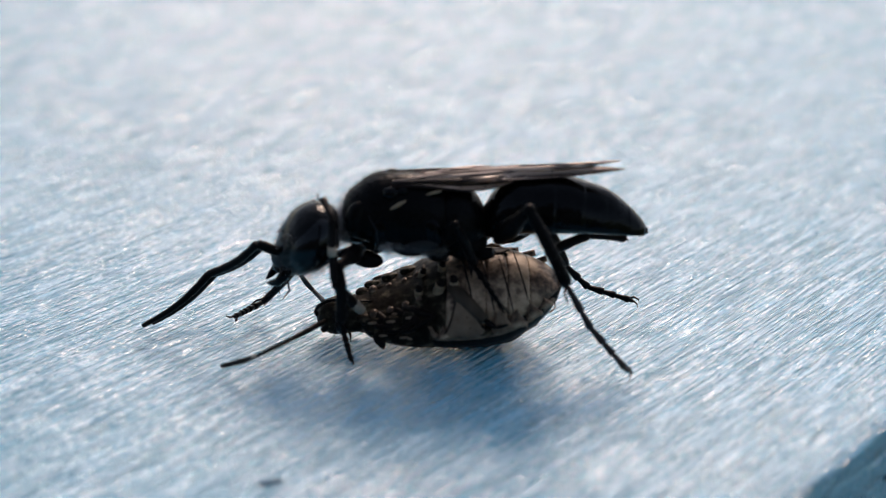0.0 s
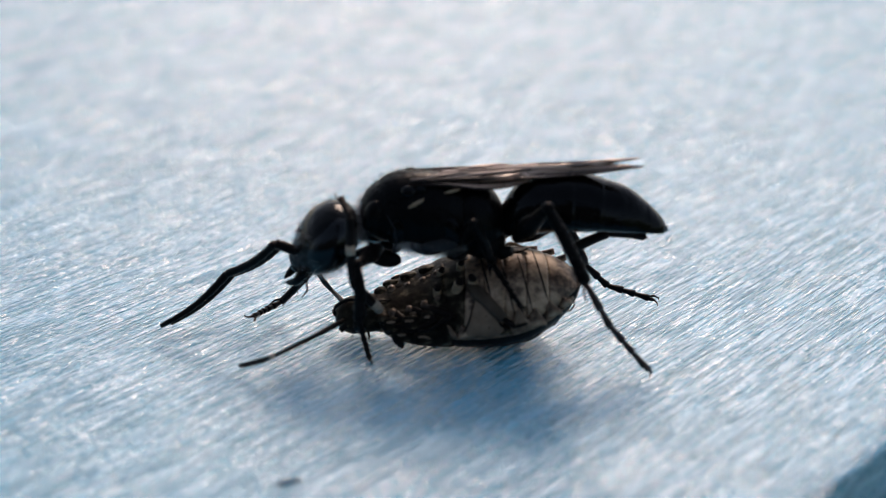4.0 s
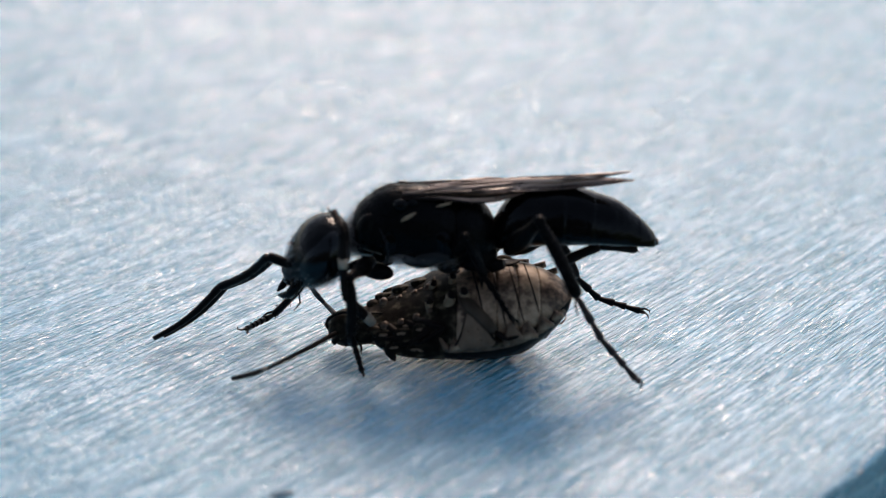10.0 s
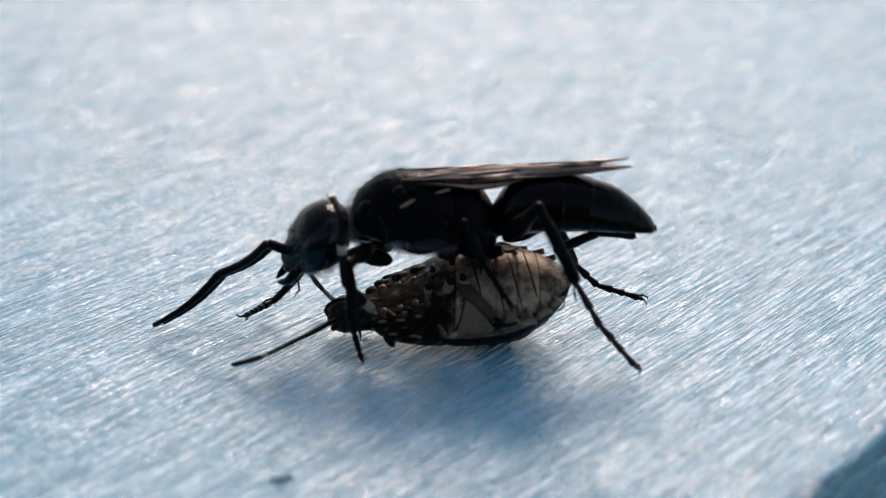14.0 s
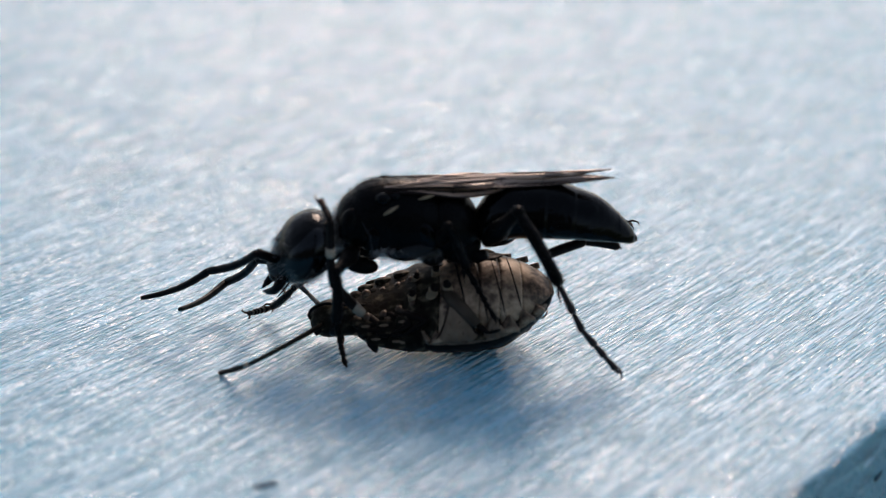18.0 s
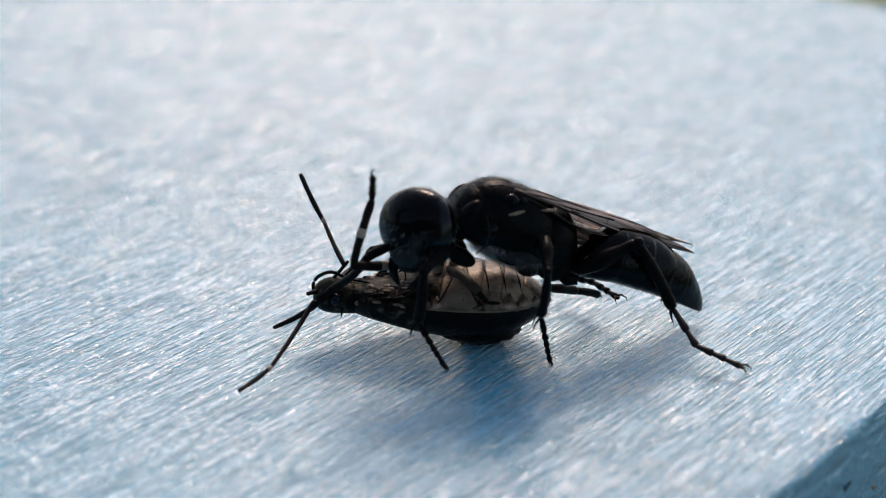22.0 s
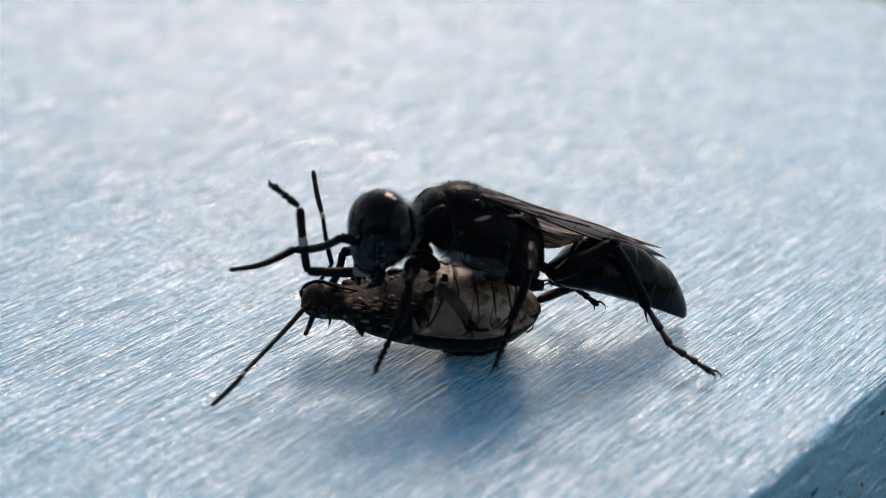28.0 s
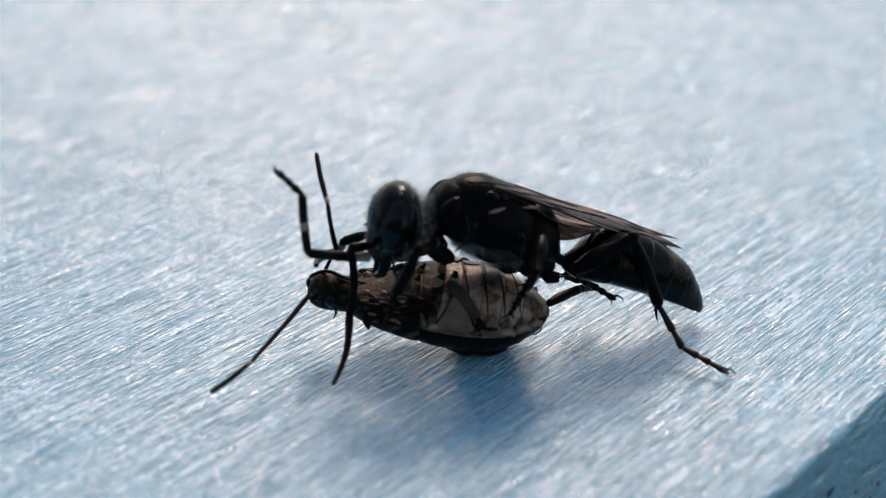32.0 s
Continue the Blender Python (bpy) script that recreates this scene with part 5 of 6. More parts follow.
    step(far_antenna, 28.5, (-0.48, -1.10, 5.40), (-1.46, -0.63, 4.91), (-2.29, 1.33, 2.13), (-2.72, -2.82, 2.61))
    step(far_antenna, 29, (-0.64, -1.10, 5.72), (-1.49, -0.47, 5.15), (-2.01, 2.55, 3.47), (-2.30, -1.36, 4.96))
    step(far_antenna, 30, (-0.73, -1.10, 5.93), (-1.91, -1.23, 5.74), (-3.64, 0.88, 3.54), (-5.82, -2.71, 3.35))
    step(far_antenna, 31, (-0.74, -1.10, 6.10), (-1.85, -0.67, 5.93), (-3.65, 0.91, 3.37), (-5.39, -2.91, 3.51))
    step(far_antenna, 32, (-0.91, -1.10, 5.91), (-2.07, -1.27, 5.63), (-2.98, 1.48, 3.68), (-3.35, -2.50, 4.95))
    step(near_hind_leg, 0, (2.56, -3.70, 5.61), (3.94, -5.60, 7.94), (5.68, -6.44, 4.55), (6.83, -6.59, 2.45), (8.59, -7.37, 0.56))
    step(near_hind_leg, 14.5, (2.56, -3.70, 5.61), (3.94, -5.60, 7.94), (5.68, -6.44, 4.55), (6.83, -6.59, 2.45), (8.59, -7.37, 0.56))
    step(near_hind_leg, 16.5, (2.39, -3.70, 5.56), (3.87, -5.46, 7.92), (5.61, -5.80, 4.45), (6.71, -6.84, 2.58), (8.45, -7.97, 0.86))
    step(near_hind_leg, 17.5, (2.32, -3.70, 5.57), (3.81, -5.45, 7.94), (5.56, -5.82, 4.47), (6.69, -6.85, 2.63), (8.42, -7.99, 0.89))
    step(near_hind_leg, 18, (2.37, -3.70, 5.70), (3.78, -5.55, 8.04), (5.68, -6.58, 4.80), (6.75, -7.05, 2.70), (8.50, -7.42, 0.67))
    step(near_hind_leg, 18.5, (2.46, -3.70, 5.72), (3.86, -5.55, 8.06), (5.68, -5.87, 4.63), (6.57, -6.93, 2.67), (8.34, -8.05, 0.96))
    step(near_hind_leg, 19, (2.76, -3.70, 5.76), (4.23, -5.52, 8.08), (5.73, -5.81, 4.49), (6.58, -6.73, 2.45), (8.42, -7.83, 0.81))
    step(near_hind_leg, 19.5, (3.73, -3.70, 5.96), (5.17, -5.42, 8.37), (6.25, -6.11, 4.69), (6.84, -6.14, 2.36), (8.50, -6.99, 0.41))
    step(near_hind_leg, 20, (4.52, -3.70, 5.81), (6.23, -4.97, 8.33), (6.78, -5.86, 4.57), (7.16, -5.33, 2.26), (8.49, -6.56, 0.25))
    step(near_hind_leg, 20.5, (4.88, -3.70, 5.66), (6.56, -4.83, 8.26), (7.10, -4.89, 4.40), (7.25, -5.96, 2.26), (8.36, -8.02, 0.92))
    step(near_hind_leg, 21, (6.10, -2.20, 5.02), (8.17, -2.88, 7.50), (8.37, -2.52, 3.62), (8.40, -3.59, 1.48), (8.67, -5.87, 0.06))
    step(near_hind_leg, 21.5, (8.00, -2.20, 4.28), (10.99, -2.04, 5.66), (12.82, -2.21, 2.22), (13.79, -3.97, 0.90), (16.19, -4.91, 0.13))
    step(near_hind_leg, 22, (8.28, -2.20, 4.26), (11.27, -2.05, 5.64), (13.10, -2.22, 2.20), (14.03, -4.10, 1.03), (16.12, -5.76, 0.61))
    step(near_hind_leg, 22.5, (8.21, -2.20, 4.28), (10.80, -3.07, 6.12), (12.82, -3.45, 2.80), (13.71, -5.42, 1.77), (15.84, -7.02, 1.29))
    step(near_hind_leg, 23, (8.17, -2.20, 4.24), (11.14, -2.03, 5.67), (13.01, -2.03, 2.24), (13.89, -3.92, 1.05), (16.27, -4.90, 0.23))
    step(near_hind_leg, 23.5, (8.03, -2.20, 4.59), (10.43, -3.54, 6.43), (12.51, -4.25, 3.20), (13.39, -6.26, 2.23), (15.82, -6.91, 1.26))
    step(near_hind_leg, 24, (7.89, -2.20, 4.51), (10.67, -2.74, 6.21), (12.65, -3.37, 2.91), (13.64, -5.31, 1.90), (15.95, -6.33, 0.93))
    step(near_hind_leg, 24.5, (7.96, -2.20, 4.73), (10.70, -2.99, 6.39), (12.66, -3.74, 3.10), (13.64, -5.68, 2.09), (15.96, -6.42, 0.92))
    step(near_hind_leg, 25, (7.80, -2.20, 4.55), (10.79, -2.02, 5.92), (12.76, -2.94, 2.68), (13.76, -4.85, 1.63), (16.07, -5.88, 0.67))
    step(near_hind_leg, 25.5, (8.40, -2.20, 4.56), (10.96, -3.11, 6.43), (12.82, -3.63, 3.05), (13.78, -5.40, 1.74), (16.16, -5.37, 0.46))
    step(near_hind_leg, 26, (8.48, -2.20, 4.19), (11.39, -1.96, 5.71), (13.35, -2.06, 2.34), (14.24, -3.91, 1.09), (16.15, -5.76, 0.66))
    step(near_hind_leg, 26.5, (8.69, -2.20, 4.15), (11.47, -1.84, 5.89), (13.46, -2.28, 2.57), (14.34, -4.14, 1.34), (16.17, -6.06, 0.79))
    step(near_hind_leg, 28.5, (8.87, -2.20, 4.22), (11.76, -1.94, 5.79), (13.45, -1.87, 2.27), (14.31, -3.86, 1.24), (16.25, -5.60, 0.52))
    step(near_hind_leg, 29, (8.97, -2.20, 4.24), (11.86, -1.94, 5.81), (13.43, -1.76, 2.25), (14.33, -3.59, 0.98), (16.26, -5.36, 0.34))
    step(near_hind_leg, 30, (9.13, -2.20, 4.45), (11.90, -2.53, 6.20), (13.40, -2.35, 2.61), (14.46, -3.77, 0.98), (16.17, -5.83, 0.67))
    step(near_hind_leg, 31, (9.09, -2.20, 4.34), (11.92, -2.05, 6.04), (13.37, -1.87, 2.42), (14.35, -3.66, 1.15), (16.34, -5.36, 0.50))
    step(near_hind_leg, 32, (9.03, -2.20, 4.30), (11.83, -2.17, 6.04), (13.24, -2.23, 2.41), (14.24, -3.79, 0.88), (16.15, -5.66, 0.48))
    step(far_hind_leg, 0, (2.64, -1.30, 4.56), (5.02, -0.38, 5.07), (6.08, -0.21, 2.70), (7.23, -0.38, 1.60), (9.51, -0.93, 1.08))
    step(far_hind_leg, 14.5, (2.64, -1.30, 4.56), (5.02, -0.38, 5.07), (6.08, -0.21, 2.70), (7.23, -0.38, 1.60), (9.51, -0.93, 1.08))
    step(far_hind_leg, 16.5, (2.47, -1.30, 4.67), (4.85, -0.41, 5.18), (6.03, -0.35, 2.86), (7.07, -0.13, 1.66), (9.26, -0.76, 0.93))
    step(far_hind_leg, 17.5, (2.40, -1.30, 4.68), (4.79, -0.42, 5.20), (5.96, -0.38, 2.88), (7.15, -0.92, 1.95), (9.35, -1.09, 1.01))
    step(far_hind_leg, 17.8, (2.47, -1.30, 4.68), (4.80, -0.30, 5.15), (5.96, -0.30, 2.88), (7.15, -0.85, 1.95), (9.35, -1.05, 1.05))
    step(far_hind_leg, 18, (2.59, -1.30, 4.66), (4.74, 0.13, 4.95), (6.48, 2.13, 4.59), (7.81, 2.24, 4.53), (10.01, 0.90, 4.66))
    step(far_hind_leg, 18.2, (2.59, -1.30, 4.66), (4.74, 0.13, 4.95), (5.58, 1.69, 3.04), (6.76, 1.16, 2.10), (9.06, 0.66, 1.61))
    step(far_hind_leg, 18.5, (2.67, -1.30, 4.69), (4.57, 0.48, 4.83), (5.70, 2.14, 3.19), (6.82, 1.59, 2.19), (9.13, 1.12, 1.76))
    step(far_hind_leg, 19, (2.86, -1.30, 4.72), (4.89, 0.31, 4.94), (6.01, 1.74, 3.08), (7.20, 1.20, 2.15), (9.41, 1.85, 1.49))
    step(far_hind_leg, 19.5, (3.86, -1.30, 4.93), (5.65, 0.55, 4.59), (6.80, 1.96, 2.73), (7.87, 0.88, 2.25), (9.37, 2.41, 1.17))
    step(far_hind_leg, 20, (4.67, -1.30, 4.78), (6.35, 0.52, 3.98), (7.21, 1.75, 1.86), (8.26, 0.64, 2.35), (9.87, 1.81, 1.01))
    step(far_hind_leg, 20.5, (5.03, -1.30, 4.62), (6.71, 0.52, 3.83), (7.58, 1.74, 1.70), (8.95, 0.94, 1.89), (10.31, 2.30, 0.45))
    step(far_hind_leg, 20.667, (5.45, -0.80, 4.41), (7.10, 1.03, 3.59), (8.08, 2.24, 1.51), (9.28, 1.20, 1.63), (11.31, 0.99, 0.36))
    step(far_hind_leg, 20.833, (5.87, -0.30, 4.19), (7.49, 1.55, 3.36), (8.58, 2.74, 1.32), (9.57, 1.49, 1.38), (11.23, -0.18, 0.92))
    step(far_hind_leg, 21, (6.28, 0.20, 3.97), (7.88, 2.07, 3.13), (9.08, 3.24, 1.14), (9.82, 1.82, 1.13), (10.27, -0.46, 1.71))
    step(far_hind_leg, 21.5, (7.97, 0.20, 3.20), (9.61, 2.21, 3.23), (8.31, 3.50, 1.38), (9.38, 2.33, 1.57), (10.54, 0.23, 1.72))
    step(far_hind_leg, 22, (8.40, 0.20, 3.18), (9.92, 2.31, 3.18), (8.62, 3.60, 1.33), (9.69, 2.43, 1.52), (10.76, 0.28, 1.59))
    step(far_hind_leg, 22.5, (8.32, 0.20, 3.20), (9.84, 2.31, 3.19), (8.53, 3.60, 1.35), (9.60, 2.42, 1.54), (10.68, 0.28, 1.54))
    step(far_hind_leg, 23, (8.43, 0.20, 3.15), (10.07, 2.18, 3.51), (9.09, 3.49, 1.49), (9.67, 2.04, 1.82), (10.42, -0.23, 2.06))
    step(far_hind_leg, 23.5, (8.29, 0.20, 3.51), (9.94, 2.21, 3.54), (8.63, 3.35, 1.61), (9.07, 1.85, 1.96), (9.98, -0.34, 2.32))
    step(far_hind_leg, 24, (8.14, 0.20, 3.44), (9.92, 2.09, 3.52), (8.77, 3.33, 1.54), (9.21, 1.83, 1.89), (10.06, -0.32, 2.55))
    step(far_hind_leg, 24.5, (8.21, 0.20, 3.64), (9.98, 2.10, 3.71), (8.99, 3.23, 1.59), (9.42, 1.74, 1.96), (10.17, -0.46, 2.56))
    step(far_hind_leg, 25, (8.04, 0.20, 3.45), (9.67, 2.22, 3.46), (8.69, 3.66, 1.53), (9.13, 2.13, 1.74), (10.05, 0.02, 2.40))
    step(far_hind_leg, 25.5, (8.68, 0.20, 3.44), (10.34, 2.20, 3.44), (8.73, 3.09, 1.60), (9.78, 1.90, 1.82), (10.61, -0.35, 1.93))
    step(far_hind_leg, 26, (8.74, 0.20, 3.05), (10.66, 1.96, 3.15), (9.06, 3.02, 1.39), (10.11, 1.82, 1.55), (11.08, -0.37, 1.39))
    step(far_hind_leg, 26.5, (8.95, 0.20, 3.01), (10.85, 1.92, 3.44), (9.06, 2.43, 1.62), (10.27, 1.39, 1.78), (11.22, -0.81, 1.72))
    step(far_hind_leg, 28.5, (9.14, 0.20, 3.08), (11.04, 1.92, 3.51), (9.07, 2.16, 1.83), (10.11, 1.00, 2.20), (11.15, -1.16, 2.12))
    step(far_hind_leg, 29, (9.25, 0.20, 3.10), (11.15, 1.91, 3.53), (8.98, 1.50, 2.17), (10.15, 0.44, 2.40), (11.25, -1.67, 2.08))
    step(far_hind_leg, 30, (9.41, 0.20, 3.32), (11.20, 2.08, 3.37), (9.09, 0.99, 2.32), (10.10, -0.19, 2.71), (11.27, -2.27, 2.45))
    step(far_hind_leg, 31, (9.37, 0.20, 3.19), (11.14, 2.07, 3.54), (9.15, 0.66, 2.65), (10.15, -0.58, 2.86), (11.05, -2.80, 2.93))
    step(far_hind_leg, 32, (9.31, 0.20, 3.14), (11.09, 2.09, 3.32), (8.96, 0.81, 2.54), (9.96, -0.41, 2.80), (11.04, -2.55, 2.91))
    step(near_middle_leg, 0, (0.16, -3.80, 5.51), (0.54, -5.30, 7.08), (1.44, -4.04, 4.51), (2.40, -5.60, 3.57))
    step(near_middle_leg, 14.5, (0.16, -3.80, 5.51), (0.54, -5.30, 7.08), (1.44, -4.04, 4.51), (2.40, -5.60, 3.57))
    step(near_middle_leg, 16.5, (0.12, -3.80, 5.61), (0.51, -5.34, 7.13), (1.31, -4.05, 4.55), (2.22, -5.60, 3.51))
    step(near_middle_leg, 17.5, (0.10, -3.80, 5.63), (0.52, -5.34, 7.15), (1.33, -4.05, 4.56), (2.29, -5.60, 3.52))
    step(near_middle_leg, 18, (0.23, -3.80, 5.75), (0.57, -5.35, 7.27), (1.43, -4.24, 4.62), (2.47, -5.60, 3.19))
    step(near_middle_leg, 18.5, (0.31, -3.80, 5.78), (0.57, -5.46, 7.20), (1.37, -4.33, 4.54), (2.47, -4.13, 1.76))
    step(near_middle_leg, 19, (0.48, -3.80, 5.81), (0.60, -5.55, 7.14), (0.85, -6.00, 4.18), (1.39, -6.00, 1.23))
    step(near_middle_leg, 19.5, (1.45, -3.80, 5.87), (1.41, -5.70, 6.97), (1.67, -6.14, 4.01), (2.01, -6.62, 1.07))
    step(near_middle_leg, 20, (2.37, -3.80, 5.87), (2.04, -5.89, 6.49), (2.84, -5.88, 3.60), (3.55, -5.47, 0.71))
    step(near_middle_leg, 20.5, (3.26, -3.80, 5.72), (3.31, -5.97, 6.08), (3.95, -6.72, 3.25), (4.70, -5.73, 0.52))
    step(near_middle_leg, 21, (4.51, -3.40, 6.16), (4.39, -5.60, 6.25), (4.22, -6.91, 3.56), (5.07, -6.39, 0.73))
    step(near_middle_leg, 21.5, (5.41, -3.40, 5.74), (4.48, -5.40, 5.76), (4.39, -5.29, 2.77), (5.35, -4.78, -0.03))
    step(near_middle_leg, 22, (6.62, -3.40, 6.59), (6.60, -5.42, 5.72), (6.41, -4.42, 2.90), (6.95, -3.77, 0.02))
    step(near_middle_leg, 22.5, (6.68, -3.40, 6.32), (6.66, -5.54, 5.79), (6.18, -5.48, 2.83), (6.81, -4.29, 0.15))
    step(near_middle_leg, 22.733, (6.73, -3.40, 6.45), (6.93, -5.38, 5.52), (6.56, -4.69, 2.62), (6.83, -5.86, 0.06))
    step(near_middle_leg, 23, (6.77, -3.40, 6.58), (7.19, -5.13, 5.29), (6.95, -3.83, 2.60), (6.69, -6.62, 1.53))
    step(near_middle_leg, 23.5, (6.93, -3.40, 6.63), (7.29, -5.50, 6.08), (7.24, -5.37, 3.09), (6.49, -8.17, 2.30))
    step(near_middle_leg, 24, (7.05, -3.40, 6.54), (7.44, -5.37, 5.65), (7.11, -5.30, 2.67), (6.60, -8.25, 2.39))
    step(near_middle_leg, 24.5, (7.12, -3.40, 6.62), (7.50, -5.38, 5.75), (7.49, -4.81, 2.81), (6.78, -7.66, 2.19))
    step(near_middle_leg, 25, (6.83, -3.40, 6.59), (7.11, -5.19, 5.34), (6.98, -4.23, 2.50), (6.89, -7.17, 1.90))
    step(near_middle_leg, 25.5, (6.87, -3.40, 6.62), (7.07, -4.71, 4.86), (6.91, -3.46, 2.14), (6.78, -6.40, 1.55))
    step(near_middle_leg, 26, (7.21, -3.40, 6.84), (7.17, -4.36, 4.86), (6.70, -4.30, 1.90), (6.59, -7.30, 1.98))
    step(near_middle_leg, 26.5, (7.56, -3.40, 6.52), (7.56, -5.24, 5.32), (6.72, -4.86, 2.47), (6.31, -7.83, 2.25))
    step(near_middle_leg, 28.5, (7.47, -3.40, 6.59), (7.17, -5.53, 6.11), (6.49, -4.63, 3.33), (5.39, -7.23, 2.31))
    step(near_middle_leg, 29, (7.56, -3.40, 6.90), (7.14, -5.39, 6.07), (6.81, -3.34, 3.91), (6.06, -6.22, 3.57))
    step(near_middle_leg, 30, (7.59, -3.40, 6.81), (7.18, -5.39, 5.98), (6.71, -3.35, 3.83), (5.96, -6.26, 3.79))
    step(near_middle_leg, 31, (7.68, -3.40, 6.72), (7.01, -5.32, 5.88), (6.53, -3.52, 3.52), (5.79, -6.41, 3.82))
    step(near_middle_leg, 32, (7.37, -3.40, 6.68), (6.95, -5.41, 5.88), (6.64, -3.17, 3.91), (5.64, -6.00, 3.86))
    step(near_front_leg, 0, (-3.86, -3.50, 5.09), (-4.78, -5.92, 5.31), (-4.76, -6.14, 2.52), (-4.35, -5.41, 0.06))
    step(near_front_leg, 14.5, (-3.86, -3.50, 5.09), (-4.78, -5.92, 5.31), (-4.76, -6.14, 2.52), (-4.35, -5.41, 0.06))
    step(near_front_leg, 16.5, (-3.78, -3.50, 5.36), (-4.72, -5.92, 5.28), (-4.67, -5.84, 2.49), (-4.22, -5.28, -0.01))
    step(near_front_leg, 17.5, (-3.85, -3.50, 5.38), (-4.71, -5.95, 5.31), (-4.68, -5.62, 2.53), (-4.33, -5.23, -0.02))
    step(near_front_leg, 18, (-3.81, -3.50, 5.35), (-4.62, -5.97, 5.29), (-4.72, -5.64, 2.51), (-4.39, -5.23, -0.04))
    step(near_front_leg, 18.5, (-3.73, -3.50, 5.38), (-4.68, -5.92, 5.30), (-4.78, -5.59, 2.52), (-4.39, -5.21, -0.02))
    step(near_front_leg, 19, (-3.41, -3.50, 5.71), (-4.37, -5.92, 5.62), (-4.77, -4.82, 3.07), (-4.82, -3.47, 0.85))
    step(near_front_leg, 19.5, (-2.70, -3.50, 6.06), (-3.02, -6.06, 5.74), (-3.15, -5.70, 2.96), (-3.03, -5.34, 0.39))
    step(near_front_leg, 20, (-1.79, -3.50, 5.78), (-1.49, -6.00, 5.15), (-1.41, -5.25, 2.45), (-0.41, -4.47, 0.18))
    step(near_front_leg, 20.5, (-1.58, -3.50, 5.64), (-1.55, -5.91, 4.67), (-1.62, -4.82, 2.10), (-0.75, -3.48, 0.05))
    step(near_front_leg, 20.733, (-0.62, -3.30, 6.16), (-0.75, -5.85, 5.64), (-1.64, -4.66, 3.27), (-1.21, -4.57, 0.71))
    step(near_front_leg, 21, (0.33, -3.10, 6.68), (0.06, -5.69, 6.63), (-1.58, -4.52, 4.68), (-1.71, -5.70, 2.37))
    step(near_front_leg, 21.5, (1.63, -3.10, 6.26), (1.05, -5.59, 6.76), (0.24, -4.26, 4.43), (-0.30, -6.79, 4.16))
    step(near_front_leg, 21.733, (1.90, -3.10, 6.25), (0.88, -5.49, 6.25), (0.32, -4.68, 3.63), (0.77, -6.84, 2.27))
    step(near_front_leg, 22, (2.17, -3.10, 6.24), (0.79, -5.24, 5.74), (0.49, -4.97, 2.97), (1.77, -6.04, 0.97))
    step(near_front_leg, 22.267, (1.86, -3.10, 6.25), (0.93, -5.49, 5.82), (0.50, -4.65, 3.19), (0.71, -6.86, 1.83))
    step(near_front_leg, 22.5, (1.55, -3.10, 6.27), (1.10, -5.64, 5.93), (0.56, -4.27, 3.54), (-0.39, -6.69, 3.39))
    step(near_front_leg, 23, (1.52, -3.10, 6.24), (1.33, -5.69, 6.22), (0.52, -5.56, 3.54), (0.35, -8.13, 3.21))
    step(near_front_leg, 23.5, (1.40, -3.10, 6.29), (0.17, -5.34, 5.84), (-0.54, -4.35, 3.32), (-1.33, -6.79, 2.90))
    step(near_front_leg, 24, (1.52, -3.10, 6.21), (0.28, -5.24, 5.41), (-0.70, -4.36, 2.94), (-1.55, -6.82, 2.98))
    step(near_front_leg, 24.5, (1.60, -3.10, 6.28), (0.35, -5.08, 5.14), (-0.49, -3.85, 2.77), (-1.28, -6.29, 2.36))
    step(near_front_leg, 25, (1.45, -3.10, 6.25), (0.62, -5.47, 5.58), (-0.48, -4.65, 3.14), (-1.13, -7.14, 2.77))
    step(near_front_leg, 25.5, (2.04, -3.10, 6.56), (1.71, -5.61, 5.96), (1.04, -5.44, 3.24), (0.81, -7.96, 2.64))
    step(near_front_leg, 26, (2.13, -3.10, 6.50), (1.67, -5.64, 6.21), (0.74, -4.41, 3.88), (0.18, -6.72, 2.83))
    step(near_front_leg, 26.5, (1.79, -3.10, 5.59), (1.74, -5.70, 5.64), (1.20, -5.05, 2.97), (0.11, -6.20, 0.91))
    step(near_front_leg, 28.267, (2.15, -3.10, 5.78), (1.69, -5.66, 5.64), (1.01, -4.70, 3.10), (0.06, -6.84, 1.97))
    step(near_front_leg, 28.5, (2.51, -3.10, 5.96), (1.65, -5.53, 5.64), (0.85, -4.29, 3.27), (0.30, -6.83, 3.39))
    step(near_front_leg, 29, (2.74, -3.10, 6.26), (1.49, -5.34, 5.85), (0.81, -4.36, 3.32), (0.01, -6.83, 3.41))
    step(near_front_leg, 30, (2.78, -3.10, 6.17), (1.92, -5.54, 6.43), (0.86, -4.68, 3.98), (-0.08, -7.07, 3.59))
    step(near_front_leg, 31, (2.76, -3.10, 6.36), (1.64, -5.44, 6.60), (0.98, -4.43, 4.07), (0.04, -6.80, 3.53))
    step(near_front_leg, 32, (2.32, -3.10, 6.33), (1.49, -5.43, 7.13), (0.42, -4.93, 4.59), (-0.11, -7.43, 4.13))
    step(far_front_leg, 0, (-5.07, -1.50, 3.90), (-7.47, -1.32, 2.90), (-9.01, -0.69, 0.90), (-10.22, -2.97, 1.18))
    step(far_front_leg, 14.5, (-5.07, -1.50, 3.90), (-7.47, -1.32, 2.90), (-9.01, -0.69, 0.90), (-10.22, -2.97, 1.18))
    step(far_front_leg, 16.5, (-5.14, -1.50, 4.04), (-7.50, -2.14, 3.18), (-8.77, -1.00, 1.22), (-10.13, -3.22, 1.22))
    step(far_front_leg, 17.5, (-5.08, -1.50, 4.06), (-7.42, -2.17, 3.15), (-8.84, -1.22, 1.18), (-10.28, -3.39, 1.32))
